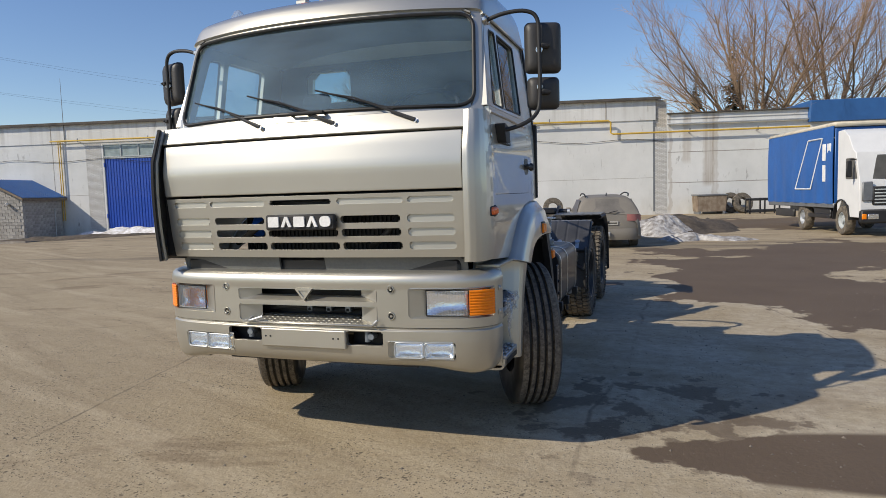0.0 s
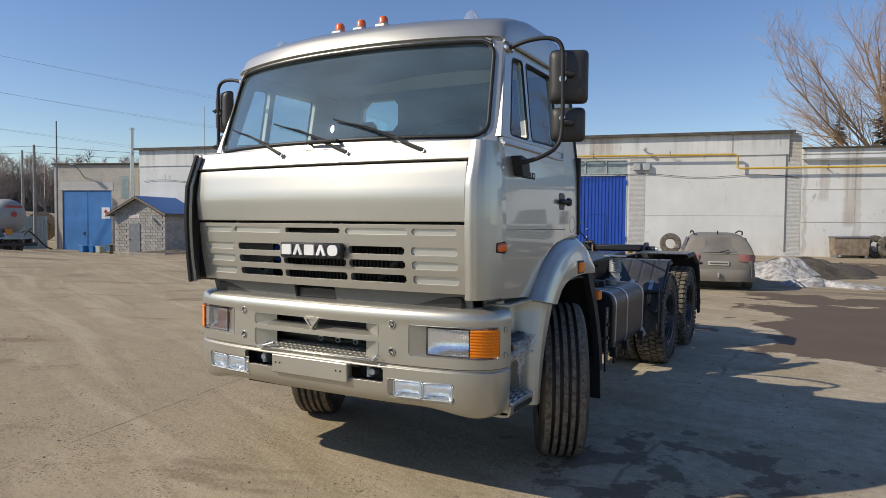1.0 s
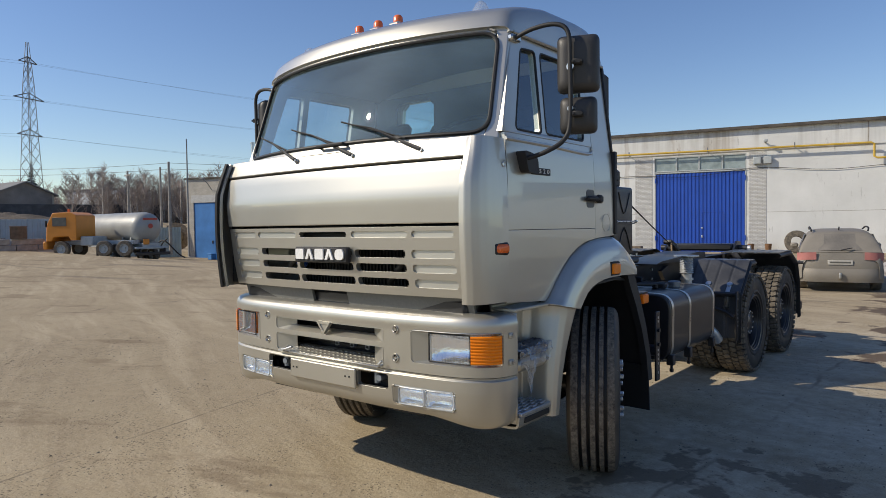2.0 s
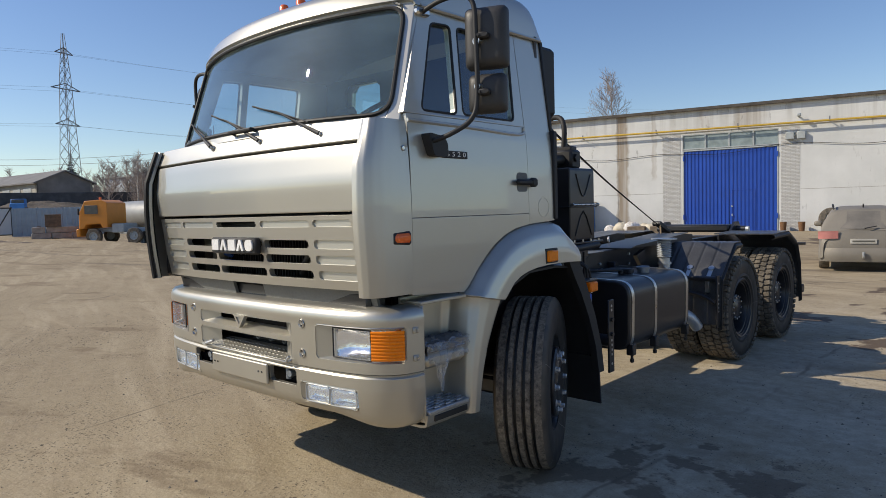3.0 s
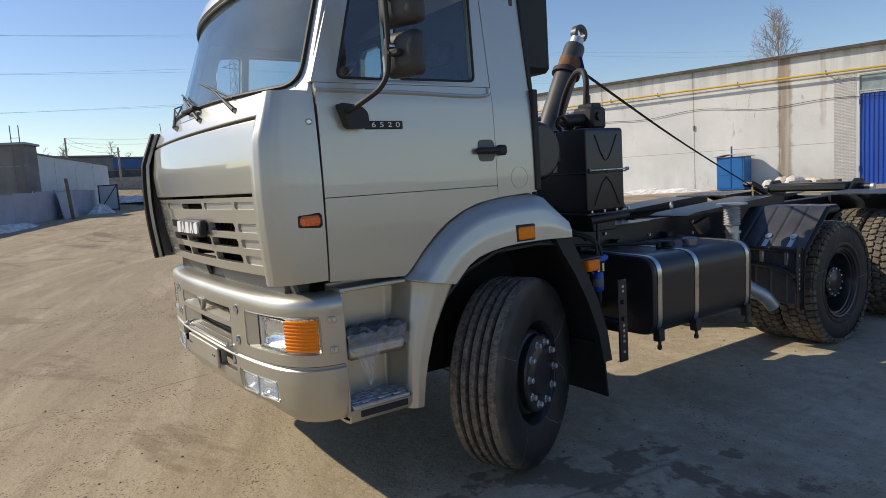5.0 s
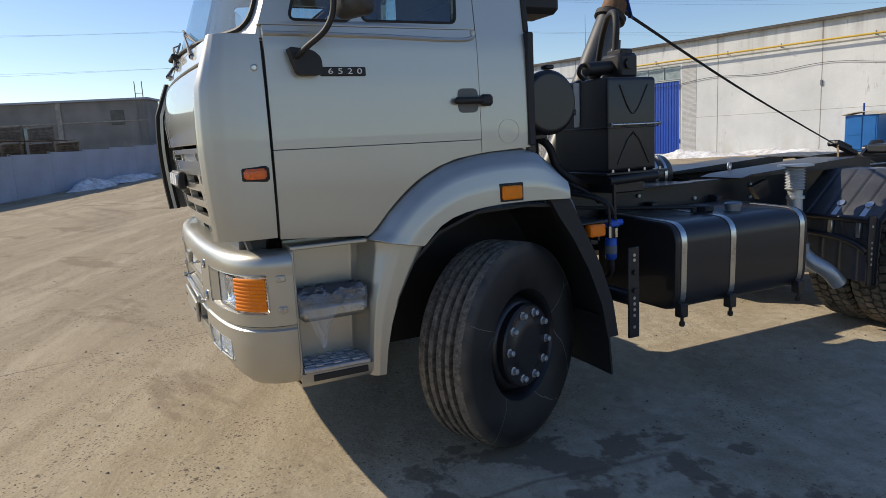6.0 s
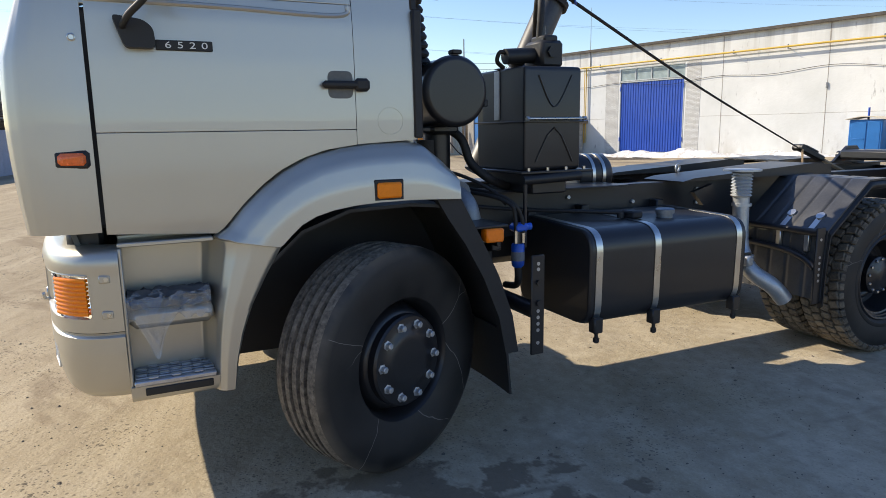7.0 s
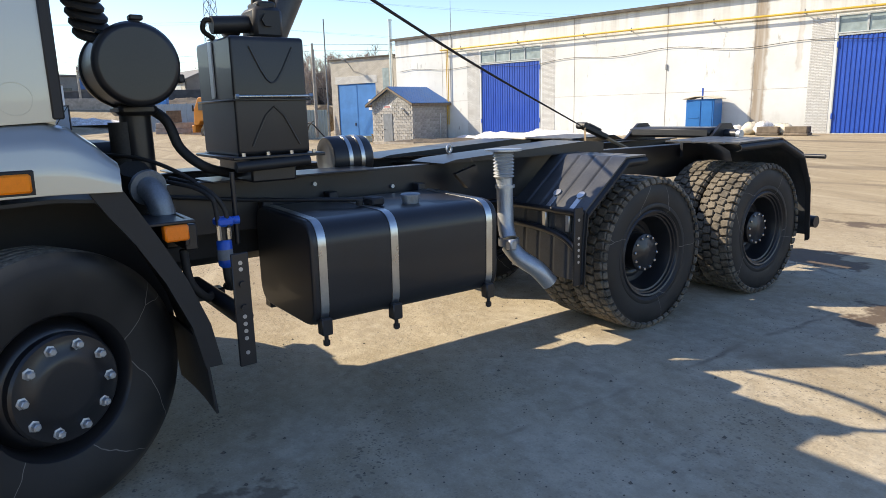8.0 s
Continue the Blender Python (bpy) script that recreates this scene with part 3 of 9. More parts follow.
def tyre_material():
    """Black rubber, dusty brown towards the shoulder, with thin pale scratches."""
    m = bpy.data.materials.new("scuffed tyre sidewall")
    m.use_nodes = True
    n, link, b = tree_of(m)
    tc = n.new("ShaderNodeTexCoord").outputs["Object"]
    nz, warp = node(n, "ShaderNodeTexNoise", Scale=5.0, Detail=7), node(n, "ShaderNodeTexNoise", Scale=3.0, Detail=4)
    link(tc, nz.inputs["Vector"]), link(tc, warp.inputs["Vector"])
    col = blend(n, link, ranged(n, link, nz.outputs["Fac"], 0.42, 0.70), (0.011, 0.0107, 0.0107), (0.028, 0.025, 0.022))
    sep = n.new("ShaderNodeSeparateXYZ")
    link(tc, sep.inputs[0])
    rad = calc(n, link, "SQRT", calc(n, link, "ADD", calc(n, link, "MULTIPLY", sep.outputs["X"], sep.outputs["X"]), calc(n, link, "MULTIPLY", sep.outputs["Y"], sep.outputs["Y"])))
    edge = calc(n, link, "MULTIPLY", ranged(n, link, rad, 0.49, 0.54), ranged(n, link, nz.outputs["Fac"], 0.35, 0.6))
    col = blend(n, link, calc(n, link, "MULTIPLY", edge, 0.75), col, (0.14, 0.115, 0.085))
    vor = n.new("ShaderNodeTexVoronoi")
    vor.feature = "DISTANCE_TO_EDGE"
    vor.inputs["Scale"].default_value = 2.1
    mv = n.new("ShaderNodeMix")
    mv.data_type, mv.inputs[0].default_value = "VECTOR", 0.10
    link(tc, mv.inputs[4]), link(warp.outputs["Color"], mv.inputs[5]), link(mv.outputs[1], vor.inputs["Vector"])
    cut = calc(n, link, "MULTIPLY", ranged(n, link, vor.outputs["Distance"], 0.0042, 0.0010), ranged(n, link, warp.outputs["Fac"], 0.47, 0.51))
    col = blend(n, link, calc(n, link, "MULTIPLY", cut, 0.6), col, (0.32, 0.30, 0.27))
    link(col, b.inputs["Base Color"])
    link(ranged(n, link, nz.outputs["Fac"], 0.3, 0.7, 0.42, 0.75), b.inputs["Roughness"])
    bp = n.new("ShaderNodeBump")
    bp.inputs["Distance"].default_value, bp.inputs["Strength"].default_value = 0.004, 0.6
    link(nz.outputs["Fac"], bp.inputs["Height"]), link(bp.outputs[0], b.inputs["Normal"])
    return m


TYRE_M = tyre_material()
GROUND_M = ground_material()
WALL_M = wall_material()
WHITE_BRICK = brick_material("whitewashed brick", (0.66, 0.66, 0.635), (0.56, 0.555, 0.525), (0.43, 0.415, 0.39))
TAN_BRICK = brick_material("pale silicate brick", (0.52, 0.48, 0.41), (0.60, 0.56, 0.50), (0.36, 0.33, 0.28))
BLOCK = mat("grey concrete block", (0.36, 0.345, 0.32), 0.92, 0, 0.18, 5, 0.003, 60, per=0.16)
MORTAR = mat("pale mortar", (0.45, 0.43, 0.40), 0.95, 0, 0.1, 6, 0.002, 60)
GATE_BLUE = mat("royal blue sheet paint", (0.012, 0.070, 0.40), 0.42, 0, 0.06, 1.2, 0.0004, 60, coat=0.1)
BLUE_DOOR = mat("faded sky blue paint", (0.045, 0.20, 0.50), 0.55, 0, 0.12, 1.0, 0.0008, 30)
BLUE_ROOF = mat("blue sheet roofing", (0.03, 0.12, 0.33), 0.4, 0, 0.1, 1.5, 0.0006, 40)
BIN_BLUE = mat("blue plastic", (0.01, 0.14, 0.42), 0.45, 0, 0.08, 2, 0.0008, 40)
YELLOW = mat("yellow gas pipe paint", (0.62, 0.40, 0.055), 0.5, 0, 0.1, 3)
TARCO = mat("bitumen coping", (0.10, 0.088, 0.075), 0.9, 0, 0.25, 2, 0.004, 20)
DGLASS = mat("dull window glass", (0.30, 0.36, 0.36), 0.18, 0, 0.2, 2.5)
GREYPAINT = mat("grey painted timber", (0.42, 0.45, 0.45), 0.7)
GREYDOOR = mat("grey steel door paint", (0.20, 0.22, 0.24), 0.5)
FENCE_L = mat("pale blue-grey sheet", (0.34, 0.40, 0.45), 0.45, 0.2, 0.08, 2.0)
HALL_W = mat("white painted sheet cladding", (0.62, 0.67, 0.68), 0.5, 0.0, 0.06, 0.8)
DARKWALL = mat("dark weathered boards", (0.085, 0.085, 0.09), 0.9, 0, 0.25, 1.5)
SNOW_D = mat("grey thawing snow with grit", (0.50, 0.49, 0.47), 0.8, 0, 0.2, 5.0, 0.05, 9, col2=(0.13, 0.11, 0.09))
DUSTY_GLASS = mat("dusty car glass", (0.20, 0.18, 0.15), 0.35, 0, 0.2, 2.0, col2=(0.10, 0.095, 0.085))
SNOW = mat("dirty old snow", (0.78, 0.79, 0.81), 0.75, 0, 0.15, 2.2, 0.02, 9, col2=(0.36, 0.32, 0.27))
DIRT = mat("dark loose earth", (0.10, 0.08, 0.06), 0.95, 0, 0.3, 2, 0.03, 8)
WOOD = mat("weathered crate wood", (0.20, 0.155, 0.11), 0.85, 0, 0.25, 5, 0.002, 60, per=0.3)
BARK = mat("brown bark", (0.26, 0.175, 0.10), 0.95, 0, 0.25, 4, 0.004, 40)
TWIG = mat("russet twigs", (0.40, 0.27, 0.18), 0.9, 0, 0.25, 1.0)
GREYTWIG = mat("grey-brown twigs", (0.40, 0.33, 0.285), 0.95, 0, 0.3, 0.4)
BIRCHM = mat("birch bark", (0.50, 0.47, 0.42), 0.85, 0, 0.25, 6)
NEEDLE = mat("dark needles", (0.028, 0.045, 0.022), 0.8, 0, 0.3, 1.5)
CAR_M = mat("dusty grey-brown car paint", (0.25, 0.225, 0.185), 0.6, 0.25, 0.12, 1.5, 0.0004, 60)
CAR_GLASS = mat("dusty car glass", (0.11, 0.105, 0.09), 0.35, 0, 0.25, 2.5)
TAIL = mat("dusty red tail lamp", (0.42, 0.16, 0.14), 0.5)
PLATEM = mat("pale number board", (0.45, 0.43, 0.38), 0.6)
TARP = mat("blue truck tarpaulin", (0.02, 0.11, 0.36), 0.5, 0, 0.1, 0.9, 0.006, 5)
LORRY_W = mat("white lorry paint", (0.72, 0.72, 0.70), 0.4, 0, 0.05, 2)
CREAM = mat("cream tarpaulin roof", (0.60, 0.54, 0.42), 0.7)
ORANGE_C = mat("orange cab paint", (0.62, 0.23, 0.025), 0.42, 0, 0.08, 1.5)
TANKM = mat("pale grey tank paint", (0.33, 0.335, 0.32), 0.45, 0.1, 0.1, 1.2)
FENCE_M = mat("grey-blue fence sheet", (0.36, 0.39, 0.46), 0.7, 0, 0.12, 0.7, 0.001, 20)
GREENF = mat("grey-green profiled sheet", (0.36, 0.42, 0.40), 0.6, 0, 0.1, 1.0)
GREYB = mat("grey panel concrete", (0.25, 0.235, 0.215), 0.9, 0, 0.2, 0.6, 0.002, 20)
WHITEB = mat("white sheet cladding", (0.55, 0.58, 0.60), 0.6, 0, 0.06, 0.5)
BARN_R = mat("grey barn roof", (0.20, 0.195, 0.19), 0.8, 0, 0.15, 0.5)
BARN_W = mat("pale barn wall", (0.42, 0.40, 0.34), 0.85, 0, 0.15, 0.4)
STEELG = mat("lattice steel", (0.22, 0.23, 0.24), 0.6, 0.5)
CONC = mat("rough concrete", (0.36, 0.33, 0.29), 0.95, 0, 0.2, 3, 0.004, 40)
REDM = mat("faded red paint", (0.42, 0.07, 0.05), 0.6)
STONE = mat("yard gravel stones", (0.17, 0.145, 0.115), 0.95, 0, 0.3, 9, 0.002, 40, col2=(0.06, 0.052, 0.044))

# ---- ground ----
def ground_z(x, y):
    z = -0.8 * math.exp(-((x + 44) / 15) ** 2 - ((y - 26) / 9) ** 2)
    z += 0.6 * smoothstep((-x - 20) / 30) * smoothstep((20 - y) / 8)
    z += (2.3 * smoothstep((-x - 57) / 17) + min(2.4, 0.05 * max(0.0, -x - 67))) * smoothstep((62 - y) / 24) * smoothstep((y + 40) / 30)
    return z


def ground_point(u, v):
    a, b = 2 * u - 1, 2 * v - 1
    r = lambda q: q * 60 + math.copysign(abs(q) ** 9 * 1600, q)
    x, y = r(a), r(b)
    k = max(abs(x), abs(y))
    z = ground_z(x, y) * (1 - smoothstep((k - 135) / 80))
    z += 0.012 * noise.noise((x * 0.35, y * 0.35, 0.0)) * (1 - smoothstep((k - 20) / 10)) * smoothstep((math.hypot(x - 0.2, y - 2.5) - 4.5) / 4)
    return (x, y, z)


tagged(part("ground", B().sheet(ground_point, 200, 200), GROUND_M, None, "sandy yard of worn concrete, dried mud and wet patches"), "", "ground", "", "structure")

# added wall, never in view: it only shapes reflections on the cab's flank
tagged(part("wall_east", B().box(24, 24.4, -60, 14, 0, 2.2, 0.02), BARN_W), "plain grey wall added out of view for the cab's reflections", "wall", "", "structure")

# loose stones over the near yard
random.seed(11)
st = B()
for i in range(24000):
    x, y = random.uniform(-8, 6.5), random.uniform(-6.0, 6.5)
    if -1.3 < x < 1.3 and -1.7 < y < 6 and random.random() < 0.6:
        continue
    r = 0.003 + 0.006 * random.random() ** 2 * (2.2 if random.random() < 0.07 else 1)
    a = random.uniform(0, 6.3)
    c, s2 = math.cos(a), math.sin(a)
    pts = [(r * 1.3, 0, 0), (0, r, 0), (-r, 0.2 * r, 0), (-0.2 * r, -r * 0.9, 0), (0.1 * r, 0.1 * r, r * 0.9)]
    st.add([(x + px * c - py * s2, y + px * s2 + py * c, pz - 0.002) for px, py, pz in pts], [(0, 1, 4), (1, 2, 4), (2, 3, 4), (3, 0, 4)])
tagged(part("gravel", st, STONE, None, "small loose stones scattered over the yard"), "", "gravel", "", "stuff")

# ---- the long hall wall: u runs along it, y = 0 is its face, negative y is in front ----
WALL_A, WALL_B = Vector((-42.5, 28.55)), Vector((1.35, 38.5))
WALL_RZ = math.degrees(math.atan2(WALL_B.y - WALL_A.y, WALL_B.x - WALL_A.x))
WM = pose(WALL_A.x, WALL_A.y, 0, 0, 0, WALL_RZ) @ Matrix.Diagonal((1, 1, 1.02, 1))
GATES = ((8.55, 13.62), (30.95, 36.05))


def on_wall(ob):
    ob.matrix_basis = WM
    return ob


wall = on_wall(part("wall_main", B().plate([0, 45.0], [-0.6, 7.0], [(a, b, -0.6, 5.62, 0) for a, b in GATES], 0.0, 0.4), WALL_M))
tagged(wall, "long whitewashed hall wall with grey streaks and brown runs", "wall", "", "structure")
fas = on_wall(part("wall_fascia", B().box(0, 45.02, -0.06, 0.0, 5.74, 7.0, 0.01), WALL_M))
tagged(fas, "whitewashed fascia band stained by run-off", "wall", "", "structure")
tagged(on_wall(part("wall_coping", B().box(-0.3, 45.3, -0.28, 1.2, 7.0, 7.07, 0.01).box(-0.3, 45.3, -0.30, -0.22, 6.93, 7.10, 0.01), TARCO)), "dark bitumen roof edge of the hall", "roof", "", "structure")
tagged(on_wall(part("wall_end", B().box(44.8, 45.0, 0.4, 12, -0.5, 7.0, 0.01).box(0, 0.2, 0.4, 12, -0.5, 7.0, 0.01).box(0, 45, 11.8, 12, -0.5, 7.0, 0.01), WALL_M)), "whitewashed end walls of the hall", "wall", "", "structure")
tagged(on_wall(part("hall_roof", B().box(0, 45, 0.4, 12, 6.9, 7.0, 0.01), TARCO)), "flat bitumen roof of the hall", "roof", "", "structure")
joints = B()
for u in (4.9, 16.2, 22.3, 27.1, 42.0):
    if u < 40:
        joints.box(u - 0.02, u + 0.02, -0.006, 0.0, 0, 5.74, 0.002)
    joints.box(u - 0.03, u + 0.03, -0.068, -0.06, 5.74, 6.93, 0.002)
for a, b in ((0, 7.3), (14.75, 29.8), (37.1, 44.9)):
    joints.box(a, b, -0.004, 0.0, 2.255, 2.275, 0.002)
tagged(on_wall(part("wall_joint", joints, CONC)), "grey mortar joints between wall panels", "wall joint", "", "structure")
for u in (22.3,):
    k = on_wall(part("wall_bracket", B().box(u - 0.05, u + 0.05, -0.07, -0.006, 3.55, 3.85, 0.01), STEELG))
    tagged(k, "small rusty steel plates on the wall joint", "bracket")
for a, b in ((7.3, 8.43), (13.74, 14.75), (29.8, 30.83), (36.17, 37.1)):
    tagged(on_wall(part("brick_pier", B().box(a, b, -0.012, 0.1, -0.5, 5.66, 0.004), WHITE_BRICK)), "whitewashed brick pier beside the gate", "brick pier", "brick piers", "structure")

# lower wall beyond the corner
tagged(on_wall(part("wall_low", B().box(45.7, 60, 0.0, 0.4, -0.5, 5.75, 0.01).box(45.7, 54.0, -0.05, 0.4, 5.75, 6.05, 0.01), WALL_M)), "lower whitewashed wall with scuffed plaster", "wall", "", "structure")
tagged(on_wall(part("wall_low_coping", B().box(45.7, 54.2, -0.2, 0.8, 6.05, 6.12, 0.01), TARCO)), "dark roof edge of the lower wall", "roof", "", "structure")
tagged(on_wall(part("corner_pier", B().box(44.95, 45.7, -0.008, 0.35, -0.5, 5.3, 0.01), WHITE_BRICK)), "whitewashed brick pier at the wall's corner", "brick pier", "brick piers", "structure")
# shade of the gap at the corner pier, laid on as a dark strip
tagged(on_wall(part("wall_gap", B().box(44.86, 44.97, -0.014, 0.02, 0.2, 6.4, 0.004), STEELG)), "dark strip standing in for the shaded gap beside the corner pier", "wall joint", "", "structure")
tagged(on_wall(part("corner_stub", B().box(45.0, 45.7, 0.05, 0.4, 5.3, 6.95, 0.01), TAN_BRICK)), "rough dark brickwork above the corner", "wall", "", "structure")
tagged(on_wall(part("blue_fascia", B().box(54.0, 74, -0.4, 4, 5.25, 6.5, 0.02), BLUE_ROOF)), "blue sheet fascia of the next building", "roof", "", "structure")
tagged(on_wall(part("wall_next", B().box(60, 80, 0.0, 0.4, -0.5, 5.3, 0.01), WALL_M)), "whitewashed wall of the next building", "wall", "", "structure")
lj = B()
for z in (1.9, 3.75):
    lj.box(45.75, 59, -0.006, 0.0, z, z + 0.04, 0.002)
tagged(on_wall(part("wall_low_joint", lj, CONC)), "dark joints in the lower wall", "wall joint", "", "structure")
tagged(on_wall(part("gutter", B().box(45.7, 54, -0.22, -0.05, 5.42, 5.5, 0.02), GALV)), "grey gutter along the lower wall", "gutter", "", "structure")


# ribbed sheet gates
def ribbed(u0, u1, z0, z1, pitch=0.2, depth=0.03):
    b = B()
    n = int((u1 - u0) / pitch)
    p = (u1 - u0) / n
    xs = []
    for i in range(n):
        x = u0 + i * p
        xs += [(x, 0), (x + p * 0.45, 0), (x + p * 0.55, -depth), (x + p * 0.9, -depth)]
    xs.append((u1, 0))
    vs = [(x, y, z) for z in (z0, z1) for x, y in xs] + [(x, y + 0.02, z) for z in (z0, z1) for x, y in xs]
    k = len(xs)
    fs = [(i, i + 1, k + i + 1, k + i) for i in range(k - 1)] + [(2 * k + i, 3 * k + i, 3 * k + i + 1, 2 * k + i + 1) for i in range(k - 1)]
    return b.add(vs, fs)


def hall_gate(u0, u1, wicket):
    g = on_wall(thing("gate", "royal blue ribbed steel double gate" + (" with a wicket door" if wicket else ", closed"), "gate", group="hall gates"))
    on_wall(g)
    mid = (u0 + u1) / 2
    for a, b in ((u0 + 0.07, mid - 0.01), (mid + 0.01, u1 - 0.07)):
        part("gate_leaf", ribbed(a, b, 0.03, 4.62).move(pose(0, 0.04, 0)), GATE_BLUE, g)
    part("gate_frame", B().box(u0, u0 + 0.07, -0.02, 0.2, -0.5, 4.72, 0.01).box(u1 - 0.07, u1, -0.02, 0.2, -0.5, 4.72, 0.01).box(u0, u1, -0.02, 0.2, 4.64, 4.72, 0.01).box(u0, u1, 0.0, 0.2, -0.5, 0.02, 0.01), GREYPAINT, g)
    if wicket:
        w0 = mid + 0.12
        part("wicket_frame", B().box(w0, w0 + 0.03, -0.012, 0.01, 0.1, 2.35, 0.005).box(w0 + 1.2, w0 + 1.23, -0.012, 0.01, 0.1, 2.35, 0.005).box(w0, w0 + 1.23, -0.012, 0.01, 2.33, 2.36, 0.005), GATE_BLUE, g)
        pieces("lock", B().box(w0 - 0.02, w0 + 0.09, -0.03, 0.0, 1.38, 1.46, 0.01).box(w0 - 0.0, w0 + 0.08, -0.04, 0.0, 0.85, 1.0, 0.02), GALV, g)
    for z in (0.7, 4.1):
        for a in (u0 + 0.02, u1 - 0.1):
            part("hinge", B().box(a, a + 0.08, -0.06, -0.02, z, z + 0.28, 0.01), GATE_BLUE, g)
    # four panes above
    step = (u1 - u0) / 4
    wf = on_wall(thing("transom_window", "row of four dull panes above the gate", "window", group="transom windows"))
    fb = B().box(u0, u1, 0.0, 0.1, 4.74, 4.80, 0.01).box(u0, u1, 0.0, 0.1, 5.55, 5.62, 0.01)
    for i in range(5):
        fb.box(u0 + i * step - 0.045 * (i > 0), u0 + i * step + 0.045 * (i < 4), 0.0, 0.1, 4.78, 5.57, 0.008)
    part("window_frame", fb, GREYPAINT, wf)
    for i in range(4):
        part("pane", B().box(u0 + i * step + 0.05, u0 + (i + 1) * step - 0.05, 0.05, 0.06, 4.8, 5.55, 0.002), DGLASS, wf)
    return g


hall_gate(*GATES[0], False)
hall_gate(*GATES[1], True)
tagged(on_wall(part("hall_dark", B().box(7, 38, 0.6, 0.7, -0.4, 6.8, 0.01), GREYB)), "inner wall behind the gates", "wall", "", "structure")

# gas pipe, cable, small boxes on the wall
pipe = on_wall(thing("gas_pipe", "yellow gas pipe on brackets along the hall", "pipe"))
part("pipe_run", B().tube([(5.0, -0.32, 5.88), (22, -0.32, 5.9), (42.1, -0.32, 5.78), (42.25, -0.32, 5.7), (42.25, -0.32, 5.05), (42.4, -0.32, 4.97), (54, -0.32, 5.0)], 0.055, 10, 1), YELLOW, pipe)
part("pipe_drop", B().tube([(5.6, -0.15, 5.9), (5.6, -0.15, 0.6)], 0.035, 8, 1).tube([(5.45, -0.15, 5.9), (5.45, -0.15, 0.6)], 0.03, 8, 1), YELLOW, pipe)
for u in (7, 12, 17, 20.2, 25, 29.5, 34, 38.5, 47, 51):
    zz = 5.88 if u < 42 else 5.0
    part("pipe_bracket", B().box(u - 0.03, u + 0.03, -0.38, 0.0, zz - 0.10, zz - 0.06, 0.005).box(u - 0.03, u + 0.03, -0.36, -0.30, zz - 0.08, zz + 0.14, 0.005), STEELG, pipe)
cab = on_wall(thing("wall_cable", "thin dark cable sagging along the wall", "cable"))
pts = []
for i in range(46):
    u = 0.5 + i
    pts.append((u, -0.06, 4.55 + 0.12 * math.sin(u * 0.9) + 0.1 * math.sin(u * 0.37)))
part("cable_run", B().tube(pts, 0.014, 5, 2), PLASTIC, cab)
for u in (36.4, 36.95):
    bx2 = on_wall(thing("junction_box", "small grey box fixed to the wall", "junction box", group="junction boxes"))
    part("box_body", B().box(u, u + 0.42, -0.22, -0.012, 4.95, 5.35, 0.03), GREYPAINT, bx2)
fl2 = on_wall(thing("floodlight", "small lamp on a bracket above the pipe", "lamp"))
part("lamp_body", B().box(37.0, 37.1, -0.3, 0, 6.1, 6.15, 0.01).box(36.95, 37.15, -0.45, -0.25, 6.12, 6.28, 0.03), GREYPAINT, fl2)
ant = on_wall(thing("lightning_rod", "thin steel rod rising above the roof", "rod"))
part("rod", B().cyl((5.9, -0.1, 5.8), (5.9, -0.1, 10.0), 0.03, 0.012, 6), STEELG, ant)

# ---- the truck: front at -y, left flank at +x, front axle near y = 0 ----
truck = thing("truck", "champagne silver cab-over truck with bare black three-axle chassis", "truck")


def front_y(x, z):
    """The front skin of the cab."""
    c = table([(1.27, -1.664), (1.45, -1.700), (1.69, -1.730), (1.86, -1.745), (2.03, -1.718), (2.10, -1.692), (2.19, -1.648)], z)
    return c + 0.052 * x * x


# hinged front panel, cowl and grille
def front_strip(z0, z1, half, nz, thick=0.03):
    return B().sheet(lambda u, v: (lerp(-half, half, u), front_y(lerp(-half, half, u), lerp(z0, z1, v)), lerp(z0, z1, v)), 24, nz, thick)


part("front_panel", front_strip(1.705, 2.048, 1.065, 10), PAINT, truck, bev=0.008)
part("cowl", front_strip(2.062, 2.175, 1.10, 5), PAINT, truck, bev=0.006)
rows3 = ((1.345, 1.392), (1.43, 1.476), (1.513, 1.558))
holes = [(a, b, z0, z1, 0.012) for z0, z1 in rows3 for a, b in ((-0.665, -0.275), (-0.25, 0.25), (0.275, 0.665))] + [(-0.22, 0.22, 1.632, 1.664, 0.012)]
channels = [(a, b, z0, z1) for z0, z1 in rows3 for a, b in ((-1.0, -0.71), (0.71, 1.0))] + [(a, b, 1.630, 1.666) for a, b in ((-1.0, -0.72), (-0.69, -0.26), (0.26, 0.69), (0.72, 1.0))]
holes += [(*c, 0.012) for c in channels]
gb = B().plate([-1.065 + 2.13 * i / 26 for i in range(27)], [1.295, 1.32, 1.41, 1.49, 1.58, 1.60, 1.69], holes, 0.0, 0.035)
gb.bend(lambda x, y, z: (x, front_y(x, z) + y + 0.012, z))
grille = part("grille", gb, PAINT, truck, "louvred champagne grille with dark slots", bev=0.004)
for a, b, z0, z1 in channels:
    part("grille_channel", B().sheet(lambda u, v: (lerp(a - 0.01, b + 0.01, u), front_y(lerp(a, b, u), z0) + 0.020, lerp(z0 - 0.01, z1 + 0.01, v)), 12, 2, 0.006), PAINT, grille)
